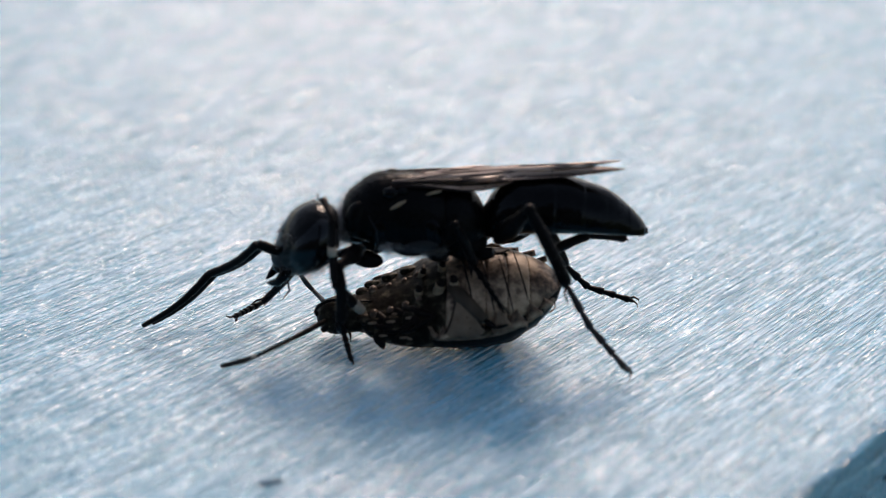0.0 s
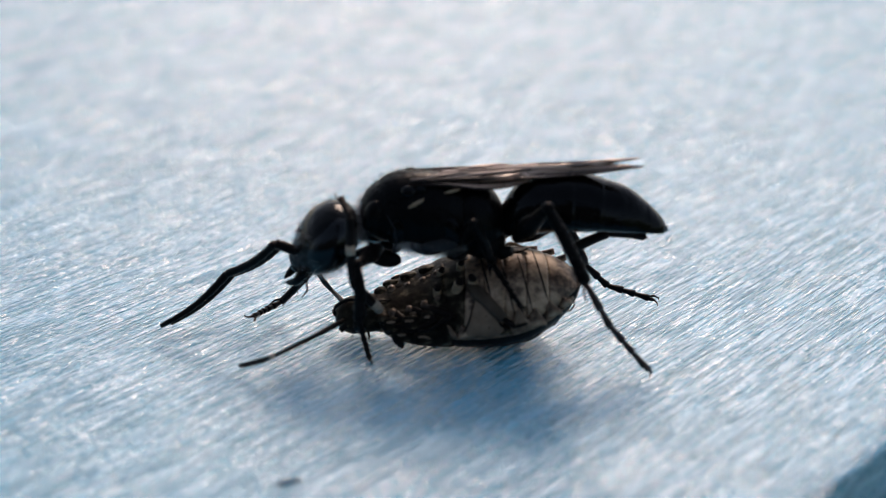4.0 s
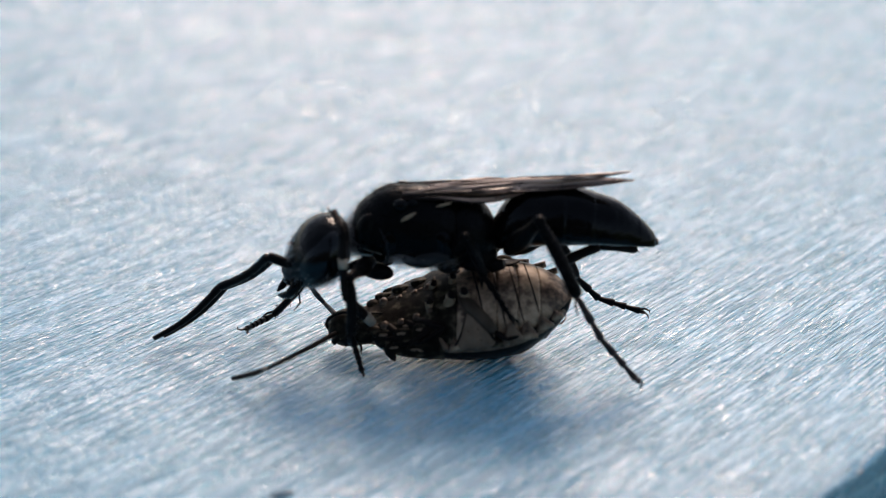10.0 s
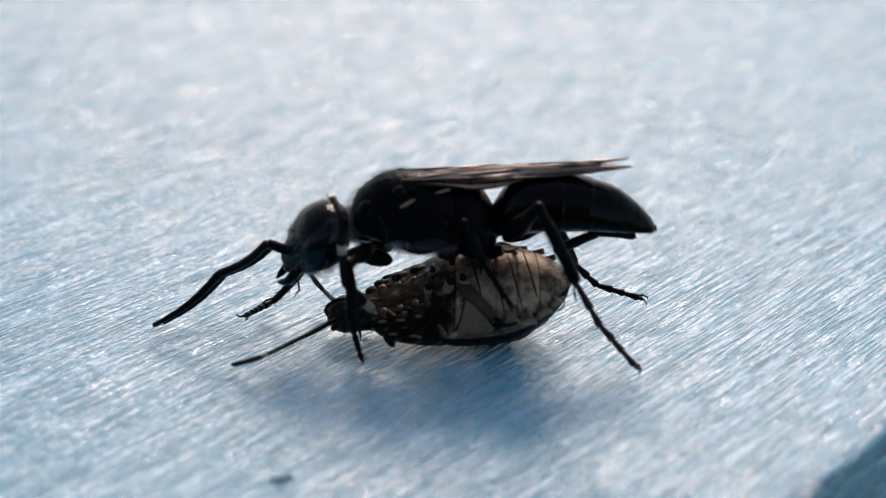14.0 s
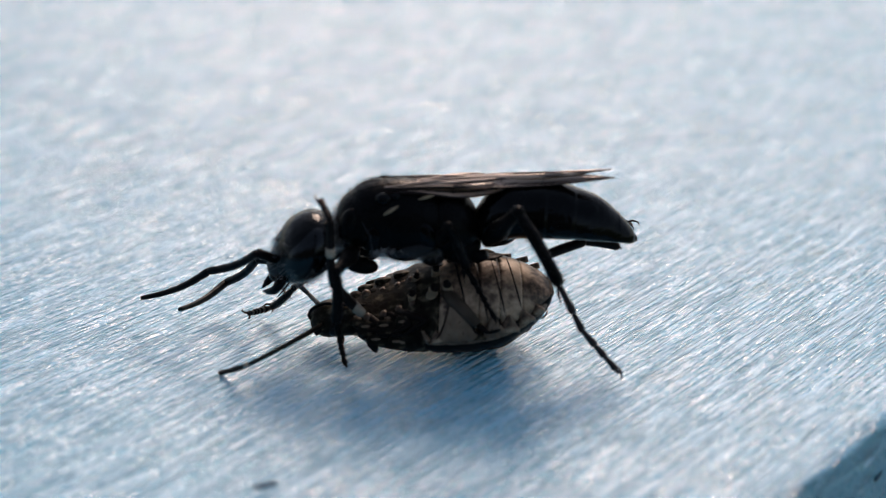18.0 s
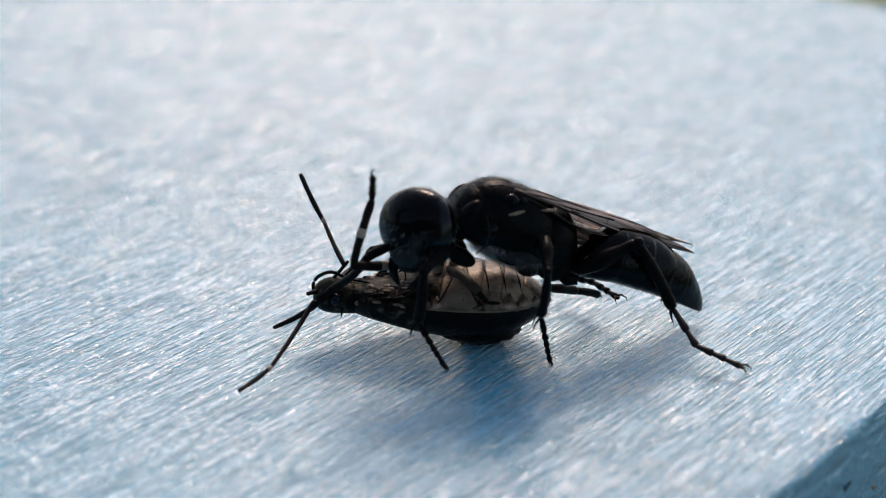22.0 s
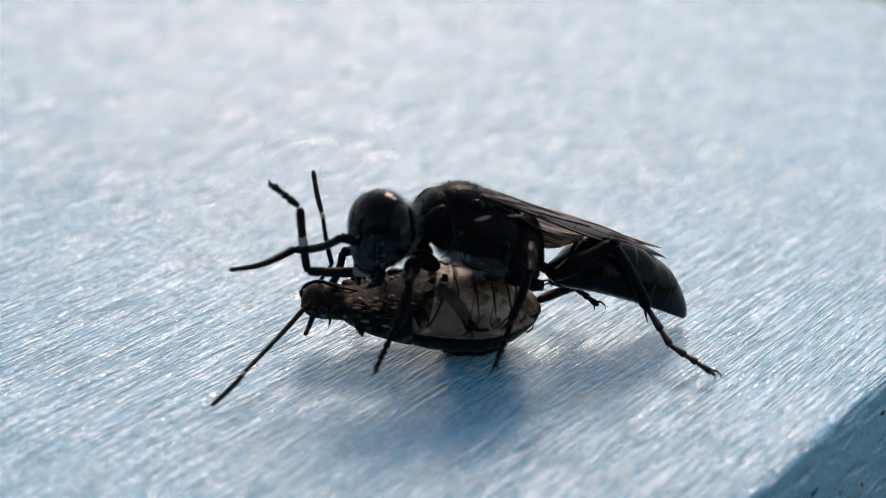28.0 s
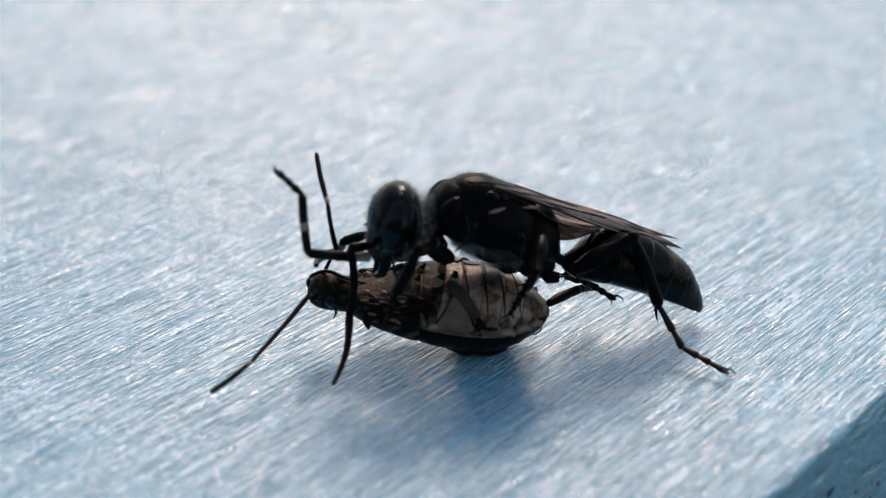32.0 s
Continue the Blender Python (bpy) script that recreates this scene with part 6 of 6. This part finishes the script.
    step(far_front_leg, 18, (-5.04, -1.50, 4.03), (-7.05, -1.53, 2.38), (-8.37, -0.13, 0.63), (-9.32, -2.43, 1.40))
    step(far_front_leg, 18.5, (-4.95, -1.50, 4.07), (-7.17, -2.25, 2.95), (-8.81, -1.77, 0.99), (-10.13, -3.72, 2.10))
    step(far_front_leg, 19, (-4.63, -1.50, 4.10), (-6.89, -1.66, 2.82), (-8.63, -1.82, 0.89), (-9.89, -3.76, 2.06))
    step(far_front_leg, 19.5, (-4.59, -1.50, 4.17), (-5.84, -0.27, 2.25), (-6.78, -1.42, 0.11), (-8.52, -3.26, 0.69))
    step(far_front_leg, 20, (-4.33, -1.50, 4.64), (-5.55, -0.74, 2.48), (-6.61, -1.87, 0.39), (-8.46, -3.65, 0.82))
    step(far_front_leg, 20.5, (-3.01, -1.50, 4.80), (-4.90, -1.00, 3.08), (-5.69, -1.01, 0.60), (-6.94, -3.29, 0.49))
    step(far_front_leg, 21, (-1.61, -1.10, 5.86), (-2.81, 0.75, 4.48), (-3.48, 1.32, 2.03), (-3.98, -1.12, 1.28))
    step(far_front_leg, 21.5, (0.27, -1.10, 5.42), (-1.16, 0.78, 4.32), (-2.51, 1.38, 2.19), (-3.44, -1.05, 2.07))
    step(far_front_leg, 22, (0.83, -1.10, 5.11), (-0.59, 0.78, 4.01), (-1.80, 1.85, 1.97), (-2.90, -0.47, 1.64))
    step(far_front_leg, 22.5, (0.18, -1.10, 4.83), (-1.54, 0.57, 3.82), (-2.19, 2.38, 2.07), (-3.28, 0.02, 2.21))
    step(far_front_leg, 23, (0.72, -1.10, 5.39), (-0.97, 0.59, 4.38), (-1.46, 2.21, 2.40), (-1.85, -0.35, 2.63))
    step(far_front_leg, 23.5, (0.32, -1.10, 5.14), (-1.40, 0.49, 4.01), (-2.04, 2.41, 2.37), (-2.85, -0.06, 2.56))
    step(far_front_leg, 24, (0.29, -1.10, 4.91), (-1.28, 0.67, 3.84), (-1.92, 2.59, 2.21), (-2.73, 0.12, 2.39))
    step(far_front_leg, 24.5, (0.37, -1.10, 4.81), (-1.20, 0.58, 3.61), (-1.84, 2.48, 1.95), (-2.51, -0.02, 2.18))
    step(far_front_leg, 25, (0.37, -1.10, 5.08), (-1.21, 0.50, 3.77), (-1.71, 2.53, 2.22), (-2.51, 0.08, 2.58))
    step(far_front_leg, 25.5, (0.57, -1.10, 5.08), (-0.42, 0.37, 3.18), (-1.32, 1.82, 1.22), (-1.86, -0.70, 1.52))
    step(far_front_leg, 26, (0.93, -1.10, 5.02), (-0.35, 0.68, 3.61), (-0.97, 2.23, 1.62), (-1.51, -0.31, 1.74))
    step(far_front_leg, 26.5, (1.28, -1.10, 4.98), (0.15, 0.74, 3.53), (-0.32, 2.31, 1.52), (-0.74, -0.25, 1.66))
    step(far_front_leg, 28.5, (1.17, -1.10, 4.92), (0.04, 0.82, 3.59), (-0.58, 2.37, 1.59), (-0.85, -0.22, 1.58))
    step(far_front_leg, 29, (1.28, -1.10, 4.93), (0.16, 0.74, 3.48), (-0.60, 2.25, 1.50), (-0.87, -0.33, 1.65))
    step(far_front_leg, 30, (1.32, -1.10, 4.83), (0.34, 0.80, 3.36), (-0.42, 2.31, 1.38), (-0.83, -0.26, 1.52))
    step(far_front_leg, 31, (1.17, -1.10, 5.01), (0.32, 0.84, 3.50), (-0.57, 2.15, 1.44), (-0.98, -0.41, 1.61))
    step(far_front_leg, 32, (1.26, -1.10, 4.82), (0.15, 0.90, 3.59), (-0.47, 2.16, 1.40), (-1.01, -0.38, 1.56))
    step(low_antenna, 0, (-5.69, -3.68, 1.35), (-8.55, -7.66, 1.54), (-10.37, -6.57, 0.43))
    step(low_antenna, 14.5, (-5.69, -3.68, 1.35), (-8.55, -7.66, 1.54), (-10.37, -6.57, 0.43))
    step(low_antenna, 16.5, (-5.77, -3.76, 1.47), (-8.21, -8.01, 1.69), (-10.19, -7.07, 0.72))
    step(low_antenna, 17.5, (-5.86, -3.75, 1.31), (-8.30, -7.98, 1.68), (-10.24, -6.99, 0.68))
    step(low_antenna, 18, (-5.54, -3.72, 1.42), (-8.73, -7.43, 1.22), (-10.32, -6.06, 0.06))
    step(low_antenna, 18.5, (-5.46, -3.58, 1.55), (-8.67, -7.27, 1.17), (-10.49, -6.17, 0.06))
    step(low_antenna, 19, (-5.69, -3.61, 1.74), (-8.31, -7.75, 1.60), (-10.16, -7.08, 0.23))
    step(low_antenna, 19.267, (-5.34, -3.34, 1.88), (-8.08, -7.36, 1.35), (-10.19, -8.22, 0.59))
    step(low_antenna, 19.5, (-4.99, -3.07, 2.01), (-7.84, -6.95, 1.11), (-9.20, -8.91, 1.33))
    step(low_antenna, 20, (-4.90, -2.35, 2.45), (-7.98, -5.32, 0.06), (-9.49, -7.19, 0.09))
    step(low_antenna, 20.5, (-4.98, -2.46, 2.22), (-7.47, -6.48, 0.90), (-8.58, -8.60, 0.94))
    step(low_antenna, 21, (-5.03, -2.32, 1.57), (-7.18, -6.72, 1.39), (-8.25, -8.87, 1.27))
    step(low_antenna, 21.5, (-4.79, -2.22, 2.18), (-7.13, -6.46, 1.45), (-8.37, -8.48, 1.05))
    step(low_antenna, 22, (-4.68, -1.44, 2.44), (-6.53, -5.77, 1.09), (-7.89, -7.74, 0.89))
    step(low_antenna, 22.5, (-4.34, -1.34, 3.01), (-6.66, -5.21, 1.11), (-8.00, -7.15, 0.64))
    step(low_antenna, 23, (-3.49, -1.86, 3.05), (-6.60, -4.63, 0.49), (-7.95, -6.59, 0.16))
    step(low_antenna, 23.5, (-3.49, -1.64, 3.00), (-6.83, -3.69, 0.06), (-8.05, -5.75, 0.06))
    step(low_antenna, 24, (-3.52, -1.56, 2.72), (-6.99, -3.76, 0.06), (-8.14, -5.87, 0.06))
    step(low_antenna, 24.5, (-3.58, -1.56, 2.31), (-6.88, -4.41, 0.06), (-8.31, -6.33, 0.06))
    step(low_antenna, 25, (-3.43, -1.84, 2.73), (-6.95, -3.96, 0.06), (-8.28, -5.96, 0.06))
    step(low_antenna, 25.5, (-3.76, -2.69, 1.62), (-6.84, -6.40, 0.73), (-8.56, -8.05, 0.43))
    step(low_antenna, 26, (-3.55, -1.80, 2.42), (-5.96, -6.12, 1.29), (-7.50, -7.78, 0.50))
    step(low_antenna, 26.5, (-3.62, -2.10, 2.02), (-6.14, -6.22, 1.17), (-7.70, -7.89, 0.42))
    step(low_antenna, 28.5, (-3.43, -1.81, 2.89), (-6.14, -5.61, 1.39), (-7.51, -7.31, 0.40))
    step(low_antenna, 29, (-3.59, -1.69, 3.15), (-6.29, -5.49, 1.64), (-7.89, -6.52, 0.17))
    step(low_antenna, 30, (-3.54, -1.87, 3.30), (-6.39, -5.43, 1.51), (-7.90, -7.00, 0.51))
    step(low_antenna, 31, (-3.69, -1.81, 2.99), (-6.71, -5.07, 0.92), (-8.05, -7.05, 0.76))
    step(low_antenna, 32, (-3.82, -2.34, 3.22), (-6.32, -6.35, 1.90), (-8.13, -7.67, 1.03))
    step(raised_antenna, 0, (-6.19, -0.99, 1.40), (-5.75, -2.58, 1.81), (-6.53, 0.23, 1.09), (-7.01, -1.73, 3.03))
    step(raised_antenna, 14.5, (-6.19, -0.99, 1.40), (-5.75, -2.58, 1.81), (-6.53, 0.23, 1.09), (-7.01, -1.73, 3.03))
    step(raised_antenna, 16.5, (-6.12, -1.05, 1.53), (-5.69, -2.66, 1.85), (-6.46, 0.18, 1.28), (-6.94, -1.85, 3.15))
    step(raised_antenna, 17.5, (-6.21, -1.03, 1.53), (-5.77, -2.65, 1.85), (-6.55, 0.20, 1.28), (-7.03, -1.83, 3.15))
    step(raised_antenna, 18, (-6.17, -1.02, 1.56), (-5.73, -2.62, 1.96), (-6.51, 0.20, 1.26), (-6.99, -1.83, 3.13))
    step(raised_antenna, 18.5, (-6.09, -0.89, 1.69), (-5.65, -2.48, 2.09), (-6.42, 0.33, 1.39), (-6.90, -1.79, 3.15))
    step(raised_antenna, 19, (-6.03, -0.93, 1.97), (-5.59, -2.51, 2.44), (-6.36, 0.27, 1.61), (-6.71, -1.88, 3.37))
    step(raised_antenna, 19.5, (-5.31, -0.64, 1.74), (-4.89, -1.97, 2.71), (-5.63, 0.38, 1.00), (-6.31, -2.34, 1.05))
    step(raised_antenna, 20, (-5.18, 0.11, 1.81), (-4.67, -1.25, 2.70), (-5.56, 1.15, 1.13), (-6.95, -1.15, 1.91))
    step(raised_antenna, 20.5, (-5.06, -0.03, 1.75), (-4.47, -1.36, 2.62), (-5.51, 0.99, 1.08), (-6.30, -1.23, 2.59))
    step(raised_antenna, 20.733, (-4.37, -1.40, 2.24), (-4.19, -1.29, 3.07), (-5.47, 1.35, 2.46), (-7.31, 0.26, 4.28))
    step(raised_antenna, 21, (-4.47, -1.32, 2.14), (-3.90, -1.22, 3.51), (-5.29, 1.40, 3.91), (-7.59, 1.80, 5.47))
    step(raised_antenna, 21.5, (-4.37, -1.22, 2.42), (-3.68, -1.12, 3.50), (-5.04, 1.39, 4.43), (-6.77, 2.05, 6.52))
    step(raised_antenna, 22, (-4.06, -0.44, 2.82), (-3.13, -0.34, 3.92), (-4.18, 2.16, 5.20), (-5.37, 2.97, 7.60))
    step(raised_antenna, 22.5, (-3.63, -0.34, 3.21), (-2.64, -0.24, 4.50), (-2.91, 2.42, 5.87), (-3.31, 2.41, 8.64))
    step(raised_antenna, 23, (-3.20, -0.86, 3.10), (-2.30, -0.76, 4.83), (-3.13, 0.27, 7.53), (-3.79, -1.28, 9.76))
    step(raised_antenna, 23.5, (-3.06, -0.64, 3.20), (-2.80, -0.54, 3.72), (-3.12, -1.01, 6.67), (-3.62, -2.13, 9.18))
    step(raised_antenna, 24, (-3.22, -0.56, 3.08), (-2.79, -0.46, 4.83), (-3.51, -1.32, 7.61), (-4.37, -2.63, 9.93))
    step(raised_antenna, 24.5, (-3.20, -0.56, 2.98), (-2.58, -0.46, 4.26), (-3.60, -0.90, 7.05), (-4.96, -2.04, 9.21))
    step(raised_antenna, 25, (-3.08, -0.84, 3.08), (-2.16, -0.74, 4.35), (-3.23, 0.28, 6.96), (-3.99, -0.73, 9.46))
    step(raised_antenna, 25.5, (-3.18, -1.69, 2.16), (-2.65, -1.59, 3.22), (-3.55, -1.04, 6.02), (-4.37, -2.33, 8.37))
    step(raised_antenna, 26, (-2.97, -0.88, 2.90), (-2.58, -0.78, 3.71), (-2.56, -1.28, 6.67), (-2.96, -0.67, 9.37))
    step(raised_antenna, 26.5, (-3.10, -1.10, 2.54), (-2.15, -1.00, 4.08), (-2.57, -1.91, 6.91), (-3.23, 0.37, 8.40))
    step(raised_antenna, 28.5, (-3.06, -0.81, 3.22), (-2.03, -0.71, 4.65), (-2.27, -1.66, 7.48), (-2.70, 0.60, 9.07))
    step(raised_antenna, 29, (-3.16, -0.69, 3.32), (-2.13, -0.59, 4.75), (-2.22, -1.75, 7.52), (-2.63, 0.24, 9.45))
    step(raised_antenna, 30, (-3.17, -0.87, 3.31), (-2.14, -0.77, 4.90), (-2.36, -1.75, 7.72), (-2.67, 0.39, 9.50))
    step(raised_antenna, 31, (-3.40, -0.81, 3.30), (-2.48, -0.71, 4.89), (-2.81, -1.45, 7.78), (-3.66, 0.79, 9.21))
    step(raised_antenna, 32, (-3.31, -1.34, 3.52), (-2.43, -1.24, 5.25), (-2.72, -2.24, 8.07), (-3.28, -0.05, 9.73))
    step(bug_front_leg, 0, (-3.87, -4.38, 2.24), (-5.00, -6.12, 4.54), (-5.02, -5.99, 7.74), (-5.58, -4.36, 8.04))
    step(bug_front_leg, 14.5, (-3.87, -4.38, 2.24), (-5.00, -6.12, 4.54), (-5.02, -5.99, 7.74), (-5.58, -4.36, 8.04))
    step(bug_front_leg, 16.5, (-3.81, -4.46, 2.40), (-4.85, -6.12, 4.80), (-4.86, -6.59, 7.97), (-5.58, -5.08, 8.46))
    step(bug_front_leg, 17.5, (-3.75, -4.45, 2.40), (-4.88, -6.07, 4.79), (-4.81, -6.52, 7.95), (-5.53, -5.01, 8.45))
    step(bug_front_leg, 18, (-3.57, -4.42, 2.36), (-4.82, -5.98, 4.72), (-4.79, -6.16, 7.92), (-5.39, -4.57, 8.34))
    step(bug_front_leg, 18.5, (-3.50, -4.28, 2.48), (-4.82, -5.94, 4.73), (-4.77, -6.11, 7.93), (-5.40, -4.51, 8.26))
    step(bug_front_leg, 19, (-3.45, -4.31, 2.82), (-4.59, -6.06, 5.11), (-4.47, -6.53, 8.27), (-4.60, -4.84, 8.70))
    step(bug_front_leg, 19.167, (-3.26, -4.13, 2.96), (-4.78, -5.91, 4.99), (-5.77, -4.17, 7.49), (-6.10, -2.48, 7.20))
    step(bug_front_leg, 19.333, (-3.07, -3.95, 3.09), (-4.93, -5.72, 4.83), (-6.40, -2.89, 5.07), (-6.87, -1.50, 4.11))
    step(bug_front_leg, 19.5, (-2.88, -3.77, 3.23), (-5.04, -5.49, 4.63), (-6.05, -3.36, 2.46), (-6.57, -2.55, 1.00))
    step(bug_front_leg, 20, (-2.79, -3.05, 3.21), (-4.56, -4.90, 4.96), (-6.10, -2.61, 3.34), (-6.82, -1.72, 2.02))
    step(bug_front_leg, 20.5, (-2.59, -3.16, 3.13), (-4.49, -5.01, 4.73), (-5.64, -2.34, 3.39), (-6.40, -1.27, 2.23))
    step(bug_front_leg, 20.667, (-2.45, -3.12, 3.32), (-3.94, -5.29, 4.94), (-4.66, -2.26, 4.24), (-6.34, -1.83, 4.02))
    step(bug_front_leg, 20.833, (-2.31, -3.07, 3.51), (-3.35, -5.51, 5.10), (-3.58, -2.32, 5.08), (-5.00, -2.85, 5.96))
    step(bug_front_leg, 21, (-2.17, -3.02, 3.70), (-2.73, -5.66, 5.22), (-2.46, -2.55, 5.89), (-2.61, -3.65, 7.24))
    step(bug_front_leg, 21.5, (-1.67, -2.92, 4.14), (-2.39, -5.39, 5.86), (-2.06, -2.21, 5.93), (-2.14, -3.53, 7.08))
    step(bug_front_leg, 21.733, (-1.26, -2.53, 4.41), (-2.49, -4.99, 5.83), (-1.73, -2.41, 7.57), (-1.72, -3.48, 8.96))
    step(bug_front_leg, 22, (-0.84, -2.14, 4.68), (-2.54, -4.50, 5.75), (-1.60, -3.36, 8.59), (-1.51, -4.13, 10.16))
    step(bug_front_leg, 22.5, (-2.01, -2.04, 5.87), (-3.93, -3.72, 7.63), (-2.36, -4.84, 10.18), (-3.10, -4.53, 11.74))
    step(bug_front_leg, 23, (-1.35, -2.56, 5.31), (-3.62, -4.41, 6.31), (-3.75, -5.07, 9.44), (-4.95, -4.22, 10.38))
    step(bug_front_leg, 23.5, (-1.34, -2.34, 4.81), (-2.96, -4.65, 6.10), (-3.16, -5.20, 9.25), (-4.37, -4.82, 10.45))
    step(bug_front_leg, 24, (-1.24, -2.26, 4.38), (-2.70, -4.55, 5.88), (-3.32, -5.30, 8.93), (-4.53, -4.10, 9.31))
    step(bug_front_leg, 24.5, (-1.15, -2.26, 4.45), (-2.56, -4.67, 5.81), (-3.35, -5.83, 8.69), (-4.58, -4.60, 8.53))
    step(bug_front_leg, 25, (-1.15, -2.54, 4.91), (-2.67, -4.96, 6.12), (-3.36, -4.90, 9.24), (-4.58, -3.70, 9.63))
    step(bug_front_leg, 25.5, (-1.23, -3.39, 4.06), (-2.75, -5.81, 5.26), (-3.38, -6.07, 8.38), (-4.35, -4.62, 8.33))
    step(bug_front_leg, 26, (-1.12, -2.58, 5.43), (-3.32, -4.08, 7.03), (-1.65, -4.91, 9.63), (-2.80, -4.24, 10.77))
    step(bug_front_leg, 26.5, (-0.11, -2.80, 4.59), (-3.21, -2.93, 4.70), (-3.58, -2.75, 7.88), (-4.79, -2.92, 9.12))
    step(bug_front_leg, 28.5, (-0.20, -2.51, 4.99), (-3.15, -3.30, 5.56), (-3.30, -3.27, 8.76), (-4.57, -3.24, 9.97))
    step(bug_front_leg, 29, (-0.51, -2.39, 5.10), (-3.29, -3.37, 6.05), (-3.22, -3.71, 9.23), (-4.28, -3.94, 10.60))
    step(bug_front_leg, 30, (-0.74, -2.57, 5.09), (-3.45, -3.74, 6.04), (-3.51, -3.94, 9.23), (-4.68, -4.43, 10.43))
    step(bug_front_leg, 31, (-0.75, -2.51, 5.25), (-3.66, -3.38, 5.86), (-3.84, -3.94, 9.00), (-5.16, -3.92, 10.14))
    step(bug_front_leg, 32, (-0.76, -3.04, 5.61), (-3.64, -3.98, 6.30), (-3.76, -4.47, 9.46), (-4.93, -4.54, 10.76))
    step(bug_hind_leg, 0, (4.89, -2.98, 4.56), (6.99, -2.78, 5.48), (8.76, -2.60, 5.22))
    step(bug_hind_leg, 14.5, (4.89, -2.98, 4.56), (6.99, -2.78, 5.48), (8.76, -2.60, 5.22))
    step(bug_hind_leg, 16.5, (5.12, -3.06, 4.82), (7.09, -1.95, 5.22), (8.85, -1.69, 4.95))
    step(bug_hind_leg, 17.5, (5.06, -3.05, 4.83), (7.14, -2.23, 5.35), (8.84, -1.76, 4.99))
    step(bug_hind_leg, 18, (5.12, -3.02, 4.65), (7.22, -2.17, 5.07), (8.92, -1.78, 4.63))
    step(bug_hind_leg, 18.5, (5.22, -2.88, 4.31), (7.33, -2.04, 4.68), (8.92, -1.47, 4.06))
    step(bug_hind_leg, 19, (5.40, -2.91, 4.06), (7.40, -1.80, 4.31), (9.00, -1.32, 3.63))
    step(bug_hind_leg, 19.5, (6.02, -2.37, 3.72), (8.16, -1.55, 4.01), (9.76, -1.15, 3.30))
    step(bug_hind_leg, 20, (6.21, -1.65, 2.94), (8.15, -0.47, 2.54), (9.41, 0.54, 1.76))
    step(bug_hind_leg, 20.5, (6.28, -1.76, 2.84), (8.34, -0.76, 2.60), (9.59, 0.10, 1.63))
    step(bug_hind_leg, 21, (6.46, -1.62, 2.78), (8.27, -0.26, 2.43), (9.41, 0.85, 1.58))
    step(bug_hind_leg, 21.5, (6.41, -1.52, 2.92), (8.11, -0.06, 2.37), (9.29, 0.84, 1.36))
    step(bug_hind_leg, 22, (7.04, -0.74, 2.69), (8.62, 0.70, 1.85), (9.92, 1.72, 1.13))
    step(bug_hind_leg, 22.5, (7.12, -0.64, 2.51), (8.55, 0.64, 1.25), (9.71, 1.76, 0.45))
    step(bug_hind_leg, 23, (7.46, -1.16, 2.85), (8.78, 0.48, 1.92), (10.11, 1.30, 1.03))
    step(bug_hind_leg, 23.5, (7.63, -0.94, 2.80), (8.94, 0.53, 1.62), (10.29, 1.44, 0.84))
    step(bug_hind_leg, 24, (7.77, -0.86, 2.83), (9.09, 0.61, 1.65), (10.44, 1.52, 0.88))
    step(bug_hind_leg, 24.5, (7.84, -0.86, 2.89), (9.16, 0.60, 1.70), (10.51, 1.54, 0.97))
    step(bug_hind_leg, 25, (7.79, -1.14, 2.99), (9.10, 0.49, 2.04), (10.32, 1.61, 1.33))
    step(bug_hind_leg, 25.5, (7.49, -1.99, 3.25), (8.93, -0.23, 2.94), (9.82, 1.14, 2.19))
    step(bug_hind_leg, 26, (7.78, -1.18, 2.54), (9.67, 0.12, 2.38), (10.51, 1.54, 1.68))
    step(bug_hind_leg, 26.5, (8.11, -1.40, 2.61), (10.02, -0.14, 2.46), (10.84, 1.26, 1.67))
    step(bug_hind_leg, 28.5, (8.18, -1.11, 2.41), (9.77, 0.54, 2.21), (10.67, 1.99, 1.65))
    step(bug_hind_leg, 29, (8.16, -0.99, 2.18), (9.76, 0.65, 1.98), (10.67, 2.11, 1.46))
    step(bug_hind_leg, 30, (8.17, -1.17, 2.28), (9.84, 0.40, 2.11), (10.67, 1.90, 1.54))
    step(bug_hind_leg, 31, (8.00, -1.11, 2.34), (9.84, 0.27, 2.20), (10.74, 1.71, 1.60))
    step(bug_hind_leg, 32, (7.90, -1.64, 2.26), (9.59, -0.09, 2.27), (10.48, 1.35, 1.67))
    walk(WASP, ROOTS["wasp"])
    walk(BUG, ROOTS["bug"])
    for name in ("thorax", "head", "abdomen"):
        walk(WASP_PARTS[name], BODY[name])
    for (wing, _, _), rows in zip(WINGS, BODY["wing"]):
        walk(wing, rows)
    for limb in (near_antenna, far_antenna, near_hind_leg, far_hind_leg, near_middle_leg, near_front_leg, far_front_leg):
        key_limb(limb, ROOTS["wasp"])
    for limb in (low_antenna, raised_antenna, bug_front_leg, bug_hind_leg):
        key_limb(limb, ROOTS["bug"])


motions()
